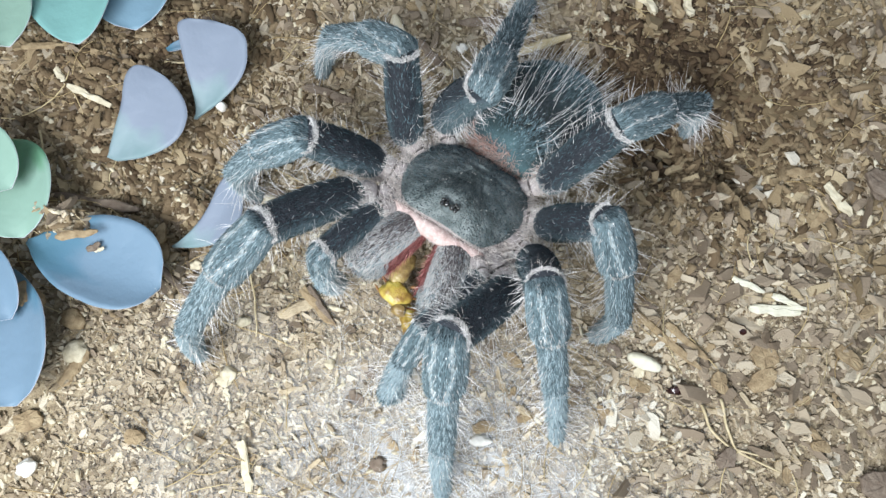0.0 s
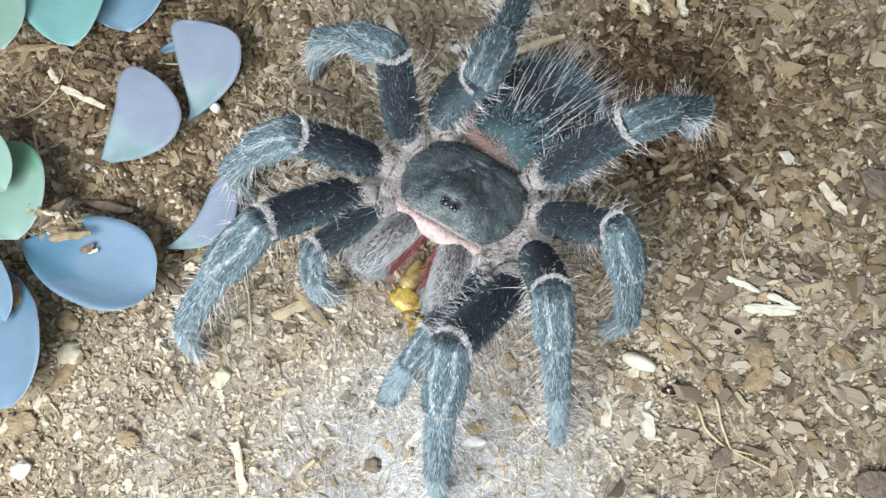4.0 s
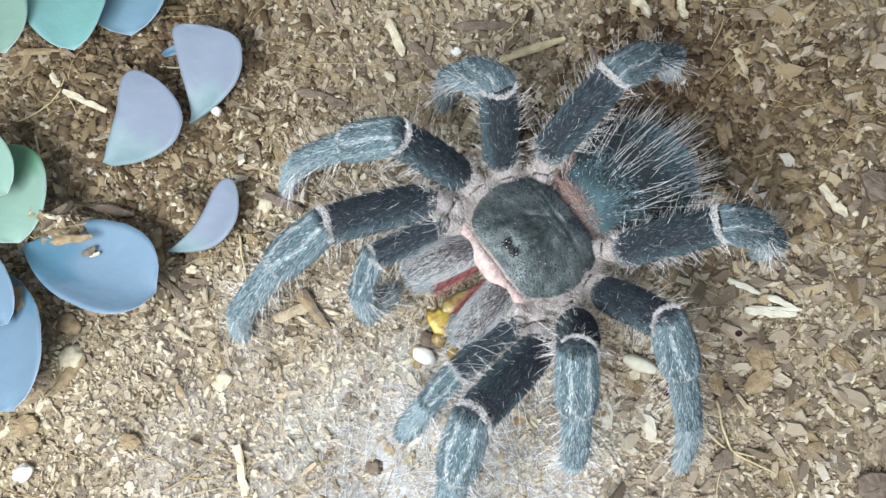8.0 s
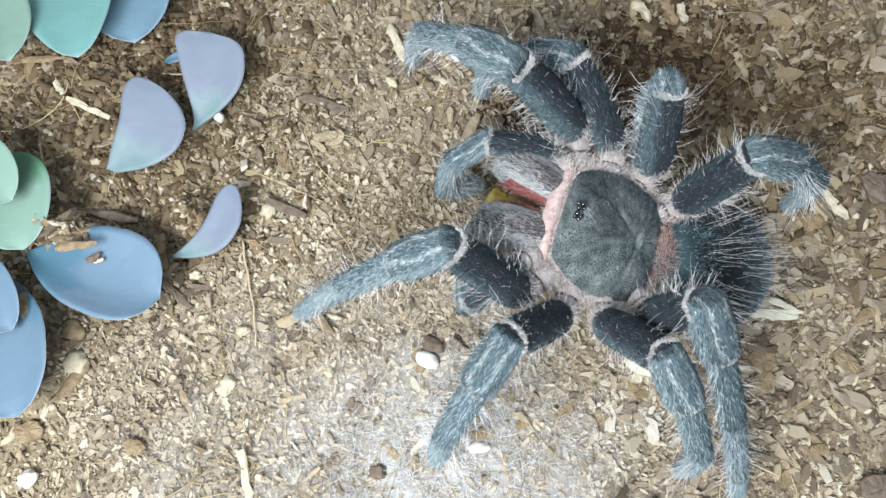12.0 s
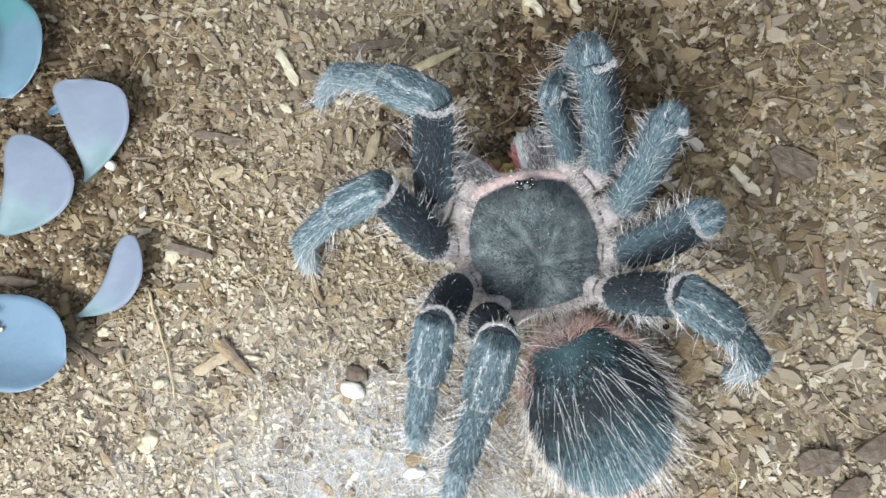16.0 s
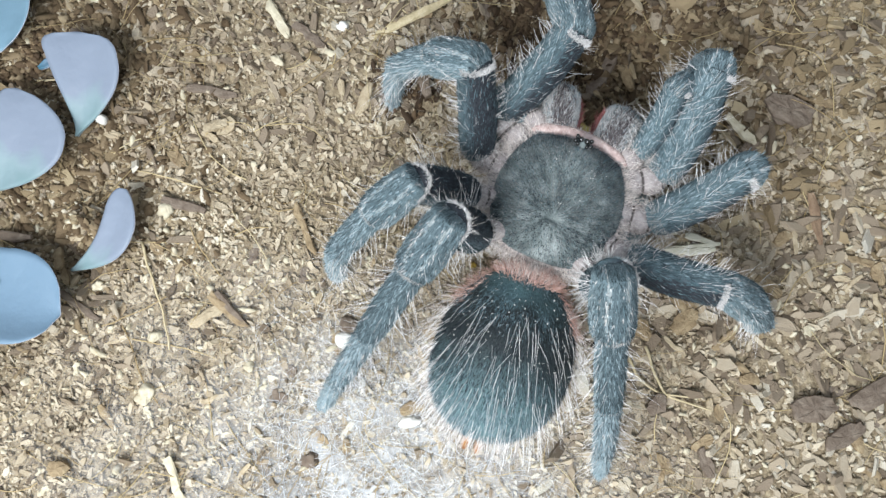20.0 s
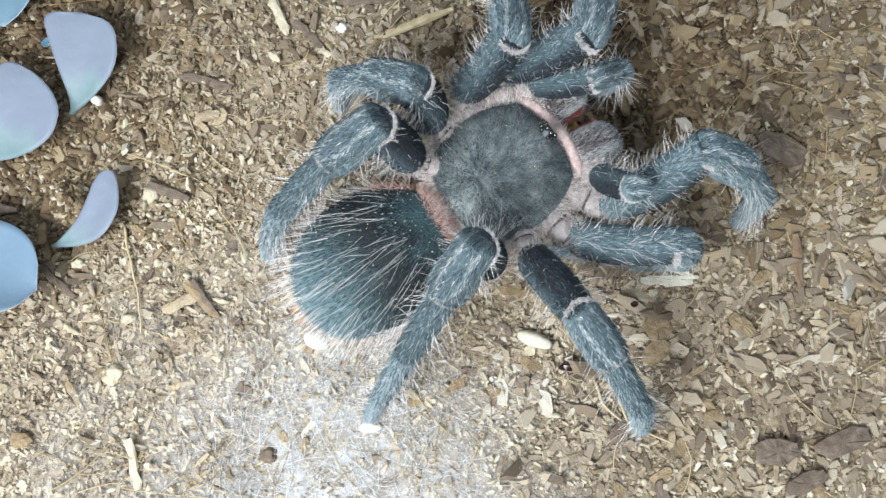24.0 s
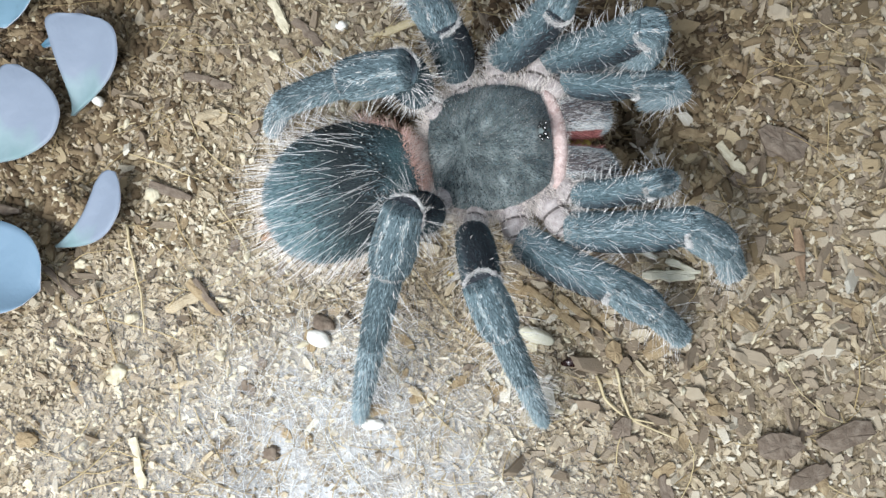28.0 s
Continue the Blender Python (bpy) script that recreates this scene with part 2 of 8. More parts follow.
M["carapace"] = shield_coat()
M["eye"] = material("eye", [(0.3, (0.004, 0.004, 0.004)), (0.7, (0.008, 0.008, 0.008))], 300, 0.05, 0.0, spec=1.0, coat=1.0)
def jaw_coat():
    """Dark at the root, pale and smooth towards the end."""
    m = material("jaw_velvet", [(0.3, (0.1, 0.1, 0.1)), (0.7, (0.3, 0.3, 0.3))], 800, 0.6, 0.4, sheen=0.15)
    nt = m.node_tree
    co = nt.nodes.new("ShaderNodeTexCoord")
    sep = nt.nodes.new("ShaderNodeSeparateXYZ")
    nt.links.new(co.outputs["Object"], sep.inputs[0])
    n = nt.nodes.new("ShaderNodeTexNoise")
    n.inputs["Scale"].default_value, n.inputs["Detail"].default_value = 500.0, 4
    nt.links.new(co.outputs["Object"], n.inputs["Vector"])
    add = nt.nodes.new("ShaderNodeMath")
    add.operation = "MULTIPLY_ADD"
    nt.links.new(sep.outputs["Y"], add.inputs[0])
    add.inputs[1].default_value = 55.0
    nt.links.new(n.outputs["Fac"], add.inputs[2])
    ramp = nt.nodes.new("ShaderNodeValToRGB")
    ramp.color_ramp.elements.new(0.5)
    for e, (p, c) in zip(ramp.color_ramp.elements, ((0.5, (0.085, 0.075, 0.075)), (0.78, (0.19, 0.182, 0.18)), (0.95, (0.34, 0.335, 0.33)))):
        e.position, e.color = p, (*c, 1)
    nt.links.new(add.outputs[0], ramp.inputs[0])
    nt.links.new(ramp.outputs[0], nt.nodes["Principled BSDF"].inputs["Base Color"])
    return m

M["jaw"] = jaw_coat()
M["pale_hair"] = material("pale_hair", [(0.0, (0.42, 0.38, 0.35)), (0.5, (0.60, 0.57, 0.54)), (1.0, (0.80, 0.78, 0.76))], 300, 0.5, 0.0, island=0.9)
M["grey_hair"] = material("grey_hair", [(0.0, (0.215, 0.28, 0.31)), (0.5, (0.28, 0.36, 0.39)), (0.85, (0.35, 0.435, 0.467)), (1.0, (0.425, 0.50, 0.535))], 300, 0.85, 0.0, island=0.9, spec=0.12)
M["dark_hair"] = material("dark_hair", [(0.0, (0.014, 0.017, 0.021)), (0.8, (0.045, 0.054, 0.064)), (1.0, (0.115, 0.135, 0.15))], 300, 0.85, 0.0, island=0.9, spec=0.12)
M["teal_hair"] = material("teal_hair", [(0.0, (0.055, 0.09, 0.105)), (0.7, (0.105, 0.165, 0.19)), (1.0, (0.19, 0.275, 0.305))], 300, 0.85, 0.0, island=0.9, spec=0.12)
M["slate_hair"] = material("slate_hair", [(0.0, (0.028, 0.040, 0.046)), (0.7, (0.060, 0.084, 0.095)), (1.0, (0.11, 0.145, 0.16))], 300, 0.85, 0.0, island=0.9, spec=0.12)
M["ash_hair"] = material("ash_hair", [(0.0, (0.07, 0.072, 0.073)), (0.6, (0.15, 0.155, 0.155)), (1.0, (0.28, 0.28, 0.28))], 300, 0.6, 0.0, island=0.9)
M["white_hair"] = material("white_hair", [(0.0, (0.62, 0.60, 0.59)), (1.0, (0.86, 0.85, 0.84))], 300, 0.5, 0.0, island=0.9)
M["cream_hair"] = material("cream_hair", [(0.0, (0.44, 0.43, 0.42)), (0.6, (0.56, 0.55, 0.535)), (1.0, (0.68, 0.665, 0.65))], 300, 0.6, 0.0, island=0.9)
M["umber_hair"] = material("umber_hair", [(0.0, (0.045, 0.036, 0.038)), (0.6, (0.09, 0.076, 0.08)), (1.0, (0.17, 0.15, 0.152))], 300, 0.85, 0.0, island=0.9, spec=0.12)
M["pink_hair"] = material("pink_hair", [(0.0, (0.58, 0.50, 0.46)), (0.5, (0.74, 0.67, 0.63)), (1.0, (0.88, 0.83, 0.79))], 300, 0.55, 0.0, island=0.9)
M["red_hair"] = material("red_hair", [(0.0, (0.38, 0.20, 0.155)), (0.6, (0.58, 0.38, 0.32)), (1.0, (0.74, 0.59, 0.54))], 300, 0.6, 0.0, island=0.9)
M["crimson_hair"] = material("crimson_hair", [(0.0, (0.20, 0.05, 0.05)), (0.6, (0.36, 0.13, 0.12)), (1.0, (0.52, 0.28, 0.26))], 300, 0.6, 0.0, island=0.9)
M["prey"] = material("prey_flesh", [(0.32, (0.20, 0.10, 0.03)), (0.46, (0.36, 0.24, 0.05)), (0.58, (0.50, 0.39, 0.08)), (0.70, (0.60, 0.52, 0.16)), (0.84, (0.64, 0.59, 0.36))], 420, 0.35, 0.4, spec=0.5)
M["prey_dull"] = material("prey_innards", [(0.32, (0.13, 0.075, 0.03)), (0.5, (0.27, 0.185, 0.07)), (0.66, (0.42, 0.33, 0.13)), (0.8, (0.5, 0.43, 0.24))], 420, 0.35, 0.4, spec=0.5)
M["prey_dark"] = material("prey_shell", [(0.3, (0.20, 0.08, 0.03)), (0.7, (0.42, 0.20, 0.06))], 500, 0.4, 0.3, spec=0.5)
M["panel"] = material("panel", [(0.3, (0.30, 0.29, 0.27)), (0.7, (0.36, 0.35, 0.33))], 40, 0.7, 0.1)

def veil(name, strength, scale):
    """Torn, see-through silk: dense in the middle, gone at the rim."""
    m = material(name, [(0.3, (0.74, 0.77, 0.80)), (0.7, (0.86, 0.88, 0.9))], 300, 0.7, 0.0)
    nt = m.node_tree
    b = nt.nodes["Principled BSDF"]
    co = nt.nodes.new("ShaderNodeTexCoord")
    grad = nt.nodes.new("ShaderNodeTexGradient")
    grad.gradient_type = "SPHERICAL"
    mp = nt.nodes.new("ShaderNodeMapping")
    mp.inputs["Location"].default_value = (-1.0, -0.8, -0.5)
    mp.inputs["Scale"].default_value = (2.0, 2.0, 1.0)
    nt.links.new(co.outputs["Generated"], mp.inputs[0])
    nt.links.new(mp.outputs[0], grad.inputs[0])
    n = nt.nodes.new("ShaderNodeTexNoise")
    n.inputs["Scale"].default_value, n.inputs["Detail"].default_value, n.inputs["Roughness"].default_value = scale, 8, 0.7
    nt.links.new(co.outputs["Object"], n.inputs["Vector"])
    cut = nt.nodes.new("ShaderNodeMapRange")
    cut.inputs[1].default_value, cut.inputs[2].default_value, cut.inputs[3].default_value, cut.inputs[4].default_value = 0.36, 0.85, 0.0, 0.8
    nt.links.new(n.outputs["Fac"], cut.inputs[0])
    mul = nt.nodes.new("ShaderNodeMath")
    mul.operation = "MULTIPLY"
    nt.links.new(cut.outputs[0], mul.inputs[0])
    nt.links.new(grad.outputs["Fac"], mul.inputs[1])
    mul2 = nt.nodes.new("ShaderNodeMath")
    mul2.operation = "MULTIPLY"
    nt.links.new(mul.outputs[0], mul2.inputs[0])
    mul2.inputs[1].default_value = strength
    mul2.use_clamp = True
    nt.links.new(mul2.outputs[0], b.inputs["Alpha"])
    return m

M["silk_mat"] = veil("silk_mat", 1.6, 140.0)
M["silk_haze"] = veil("silk_haze", 0.85, 60.0)

def along(name, low, mid, high, rough=0.5):
    """Dyed plastic whose colour runs along the leaf."""
    m = material(name, [(0.3, low), (0.7, low)], 120, rough, 0.35, spec=0.3, detail_scale=420)
    nt = m.node_tree
    b = nt.nodes["Principled BSDF"]
    co = nt.nodes.new("ShaderNodeTexCoord")
    sep = nt.nodes.new("ShaderNodeSeparateXYZ")
    nt.links.new(co.outputs["Generated"], sep.inputs[0])
    n = nt.nodes.new("ShaderNodeTexNoise")
    n.inputs["Scale"].default_value, n.inputs["Detail"].default_value = 2.0, 2
    nt.links.new(co.outputs["Generated"], n.inputs["Vector"])
    add = nt.nodes.new("ShaderNodeMath")
    add.operation = "MULTIPLY_ADD"
    nt.links.new(n.outputs["Fac"], add.inputs[0])
    add.inputs[1].default_value = 1.1
    nt.links.new(sep.outputs["Y"], add.inputs[2])
    ramp = nt.nodes.new("ShaderNodeValToRGB")
    ramp.color_ramp.elements.new(0.5)
    for e, (p, c) in zip(ramp.color_ramp.elements, ((0.35, low), (0.75, mid), (1.0, high))):
        e.position, e.color = min(p, 1.0), (*c, 1)
    nt.links.new(add.outputs[0], ramp.inputs[0])
    nt.links.new(ramp.outputs[0], b.inputs["Base Color"])
    return m

M["leaf_lilac"] = along("lilac_blue_plastic", (0.13, 0.225, 0.232), (0.215, 0.292, 0.322), (0.208, 0.247, 0.313))
M["leaf_blue"] = along("blue_plastic", (0.055, 0.145, 0.195), (0.085, 0.185, 0.265), (0.145, 0.225, 0.305))
M["leaf_teal"] = along("teal_plastic", (0.12, 0.34, 0.27), (0.17, 0.39, 0.335), (0.175, 0.36, 0.345))
M["leaf_sky"] = along("sky_blue_plastic", (0.09, 0.26, 0.265), (0.12, 0.295, 0.325), (0.17, 0.28, 0.36))
M["leaf_rim"] = material("pale_plastic_rim", [(0.3, (0.40, 0.40, 0.46)), (0.7, (0.58, 0.57, 0.62))], 300, 0.45, 0.1)
M["leaf_green"] = along("green_plastic", (0.075, 0.20, 0.11), (0.12, 0.265, 0.17), (0.22, 0.345, 0.285))

# ---- mesh helpers (all lengths below in millimetres) ----
def mesh(name, pieces, mats):
    """One mesh from pieces (verts, faces, material index, smooth)."""
    vs, fs, mi, sm, off = [], [], [], [], 0
    for v, f, k, s in pieces:
        v = np.asarray(v, float)
        vs.append(v)
        fs.extend([tuple(int(i) + off for i in q) for q in f])
        ks = k if isinstance(k, (list, np.ndarray)) else [k] * len(f)
        mi.extend(ks)
        sm.extend([s] * len(f))
        off += len(v)
    me = bpy.data.meshes.new(name)
    me.from_pydata((np.concatenate(vs) * 0.001).tolist(), [], fs)
    for m in mats:
        me.materials.append(M[m])
    me.polygons.foreach_set("material_index", np.array(mi, dtype=np.int32))
    me.polygons.foreach_set("use_smooth", np.array(sm, dtype=bool))
    me.update()
    return me

def part(name, me, parent=None, label=""):
    ob = new(name, me)
    if parent:
        ob.parent = parent
    if label:
        tagged(ob, label)
    return ob

def tube(rings, sides=16, caps=True):
    """Verts and faces of a tube; rings are lists of (centre, right, up, rx, ry)."""
    v, f = [], []
    a = np.linspace(0, 2 * np.pi, sides, endpoint=False)
    for c, r, u, rx, ry in rings:
        v.append(np.asarray(c) + np.outer(np.cos(a) * rx, r) + np.outer(np.sin(a) * ry, u))
    for i in range(len(rings) - 1):
        for j in range(sides):
            k = (j + 1) % sides
            f.append((i * sides + j, i * sides + k, (i + 1) * sides + k, (i + 1) * sides + j))
    if caps:
        f.append(tuple(range(sides))[::-1])
        f.append(tuple(range((len(rings) - 1) * sides, len(rings) * sides)))
    return np.concatenate(v), f

def unit(v):
    v = np.asarray(v, float)
    return v / np.maximum(np.linalg.norm(v, axis=-1, keepdims=True), 1e-9)

def hairs(rng, roots, ways, lengths, bend, thick):
    """Tapered, curved bristles: three-sided, two joints and a point."""
    n = len(roots)
    ways, bend = unit(ways), np.broadcast_to(np.asarray(bend, float), (n, 3))
    lengths = np.asarray(lengths)[:, None]
    side = unit(np.cross(ways, unit(rng.normal(size=(n, 3)))))
    other = np.cross(ways, side)
    mid = roots + ways * lengths * 0.5 + bend * lengths * 0.12
    tip = roots + ways * lengths * 0.9 + bend * lengths * 0.45
    th = np.broadcast_to(np.asarray(thick, float), (n,))[:, None]
    out = []
    for c, k in ((roots - ways * 0.15, 1.0), (mid, 0.75)):
        for a in (0, 2.094, 4.189):
            out.append(c + (side * math.cos(a) + other * math.sin(a)) * th * 0.5 * k)
    out.append(tip)
    v = np.stack(out, 1).reshape(-1, 3)
    base = np.array([(0, 1, 4, 3), (1, 2, 5, 4), (2, 0, 3, 5)])
    top = np.array([(3, 4, 6), (4, 5, 6), (5, 3, 6)])
    offs = np.arange(n)[:, None, None] * 7
    return v, (base + offs).reshape(-1, 4).tolist() + (top + offs).reshape(-1, 3).tolist()

def fuzz(rng, roots, ways, lengths, thick, skin=None):
    """Short nap: one thin blade each; where the skin's normals are given the blades lie flat on it."""
    n = len(roots)
    ways = unit(ways)
    loose = rng.normal(size=(n, 3))
    side = unit(np.cross(ways, loose if skin is None else skin + loose * 0.3))
    v = np.stack([roots - side * thick * 0.5, roots + side * thick * 0.5, roots + ways * np.asarray(lengths)[:, None]], 1).reshape(-1, 3)
    return v, (np.arange(n)[:, None] * 3 + np.array([0, 1, 2])).tolist()

# ---- ground ----
rng = np.random.default_rng(5)
WAVES = [(rng.uniform(0, 6.28), rng.uniform(14, 60), rng.uniform(0, 6.28)) for _ in range(14)]

def relief(x, y):
    """Height of the substrate in millimetres."""
    x, y = np.asarray(x, float), np.asarray(y, float)
    h = np.zeros(np.broadcast(x, y).shape)
    for a, w, p in WAVES:
        h = h + 0.0065 * w * np.sin((x * math.cos(a) + y * math.sin(a)) * 6.283 / w + p)
    for px, py, sx, sy, d in ((49, 57, 7, 9, 12.0), (67, 57, 8, 10, 13.0), (85, 40, 10, 9, 3.0), (-1, -36, 3.5, 3.5, 3.0), (-60, 12, 12, 5, 2.0), (63, -6, 2.5, 2.5, 1.8), (68, 72, 16, 11, 11.0), (-56, 3.5, 3.2, 4.5, 5.0), (-72, 50, 5.0, 5.0, 5.0), (-80, 46, 5.0, 4.0, 4.0)):
        h = h - d * np.exp(-((x - px) / sx) ** 2 - ((y - py) / sy) ** 2)
    for px, py, sx, sy, d in ((-88, 42, 16, 14, 3.5), (110, 70, 30, 25, 3.0), (-82, 2.0, 9, 3.6, 14.0), (-93, 20, 9, 7, 4.0), (-56, 13.0, 5.6, 4.2, 9.0)):
        h = h + d * np.exp(-((x - px) / sx) ** 2 - ((y - py) / sy) ** 2)
    return h

def build_ground():
    xs = np.concatenate([np.linspace(-260, -125, 16)[:-1], np.arange(-125, 165, 1.1), np.linspace(165, 290, 14)])
    ys = np.concatenate([np.linspace(-230, -80, 16)[:-1], np.arange(-80, 115, 1.1), np.linspace(115, 240, 14)])
    X, Y = np.meshgrid(xs, ys)
    Z = relief(X, Y) + rng.normal(size=X.shape) * 0.28
    v = np.stack([X, Y, Z], -1).reshape(-1, 3)
    w, h = len(xs), len(ys)
    i = (np.arange(h - 1)[:, None] * w + np.arange(w - 1)).reshape(-1)
    f = np.stack([i, i + 1, i + w + 1, i + w], 1).tolist()
    g = part("ground", mesh("ground", [(v, f, 0, True)], ["soil"]))
    tagged(g, "brown crumbly coconut-fibre and bark substrate, slightly uneven", "ground", kind="structure")
    return g

def slabs(rng, n, box, sizes, longer, thick, tilt, heap=False):
    """Many little worn flakes: uneven seven-cornered outlines with a lower, narrower crown, lying on the ground. heap: densest in the middle of the box."""
    x, y = rng.uniform(box[0], box[1], n), rng.uniform(box[2], box[3], n)
    if heap:
        x, y = (box[0] + box[1]) / 2 + rng.normal(size=n) * (box[1] - box[0]) / 3.4, (box[2] + box[3]) / 2 + rng.normal(size=n) * (box[3] - box[2]) / 3.4
    s = np.exp(np.clip(rng.normal(size=n) * 0.42, -1.2, 0.75)) * sizes
    ln = s * (1 + np.clip(rng.gamma(1.2, longer, n), 0, 2.2))
    wd = s * rng.uniform(0.6, 1.0, n)
    th = np.clip(s * thick * rng.uniform(0.5, 1.4, n), 0.2, 1.6)
    yaw = rng.uniform(0, 6.283, n)
    k = 7
    ang = np.linspace(0, 2 * np.pi, k, endpoint=False)[None] + rng.uniform(-0.36, 0.36, (n, k))
    rad = rng.uniform(0.62, 1.12, (n, k))
    cx, cy = np.cos(ang) * rad, np.sin(ang) * rad
    cx, cy = np.sign(cx) * np.abs(cx) ** 0.8, np.sign(cy) * np.abs(cy) ** 0.8
    p = np.zeros((n, 2 * k, 3))
    for lay, (w, z) in enumerate(((1.0, -0.5), (0.78, 0.5))):
        p[:, lay * k:lay * k + k, 0] = cx * ln[:, None] * 0.5 * w
        p[:, lay * k:lay * k + k, 1] = cy * wd[:, None] * 0.5 * w
        p[:, lay * k:lay * k + k, 2] = z * th[:, None] * (1 + rng.uniform(-0.35, 0.5, (n, k)))
    a, b = rng.normal(size=n) * tilt, rng.normal(size=n) * tilt
    p[:, :, 2] += p[:, :, 0] * np.tan(np.clip(a, -0.9, 0.9))[:, None] + p[:, :, 1] * np.tan(np.clip(b, -1.0, 1.0))[:, None]
    c, d = np.cos(yaw)[:, None], np.sin(yaw)[:, None]
    q = p.copy()
    q[:, :, 0], q[:, :, 1] = p[:, :, 0] * c - p[:, :, 1] * d, p[:, :, 0] * d + p[:, :, 1] * c
    q[:, :, 0] += x[:, None]
    q[:, :, 1] += y[:, None]
    q[:, :, 2] += (relief(x, y) + th * 0.35 + rng.uniform(0, 0.35, n))[:, None]
    walls = np.array([(i, (i + 1) % k, k + (i + 1) % k, k + i) for i in range(k)])
    offs = np.arange(n)[:, None] * 2 * k
    f = (walls[None] + offs[:, :, None]).reshape(-1, 4).tolist() + (np.arange(k, 2 * k)[None] + offs).tolist()
    return q.reshape(-1, 3), f

def threads(rng, n, box, length, thick, lift, curl, steps=7):
    """Thin curved strands lying on the ground."""
    vs, fs, off = [], [], 0
    for _ in range(n):
        x, y, a = rng.uniform(box[0], box[1]), rng.uniform(box[2], box[3]), rng.uniform(0, 6.283)
        ln, k = rng.uniform(*length), rng.normal() * curl
        pts = []
        z0 = rng.uniform(*lift)
        for i in range(steps):
            pts.append((x, y, 0))
            a += k / steps + rng.normal() * 0.12
            x, y = x + math.cos(a) * ln / steps, y + math.sin(a) * ln / steps
        pts = np.array(pts)
        pts[:, 2] = relief(pts[:, 0], pts[:, 1]) + z0 + np.sin(np.linspace(0, 3.14, steps)) * rng.uniform(0, 1.2)
        d = unit(np.gradient(pts, axis=0))
        s = unit(np.cross(d, (0, 0, 1)))
        u = np.cross(s, d)
        w = thick * rng.uniform(0.6, 1.5)
        for a3 in (0, 2.094, 4.189):
            vs.append(pts + (s * math.cos(a3) + u * math.sin(a3)) * w * 0.5)
        for i in range(steps - 1):
            for j in range(3):
                k2 = (j + 1) % 3
                fs.append((off + j * steps + i, off + k2 * steps + i, off + k2 * steps + i + 1, off + j * steps + i + 1))
        off += 3 * steps
    return np.concatenate(vs), fs

def by_damp_shade(rng, litter):
    """Slabs as a piece of a mesh: those in the damp, shaded ground beside the burrow and round the plant take the
    second material, those at its mouth the third. The darker colours hold both the damp and the shade.
    """
    v, f = litter
    own = np.array([q[0] for q in f]) // 14
    mid = v.reshape(-1, 14, 3).mean(axis=1)
    x, y = mid[:, 0], mid[:, 1]
    soak_shade = 0.5 / (1 + np.exp(-(y - 40) / 7)) / (1 + np.exp(-(x - 34) / 8)) + 0.6 * np.exp(-((x - 47) / 18) ** 2 - ((y - 72) / 18) ** 2) + 0.55 / (1 + np.exp(-(y - 2) / 6)) / (1 + np.exp((x + 50) / 6))
    wet_shade = (rng.uniform(size=len(mid)) < soak_shade).astype(int)
    wet_shade[rng.uniform(size=len(mid)) < 0.85 * np.exp(-((x - 52) / 11) ** 2 - ((y - 73) / 15) ** 2) + 0.5 * np.exp(-((x - 36) / 8) ** 2 - ((y - 72) / 10) ** 2)] = 2
    return wet_shade[own].tolist()

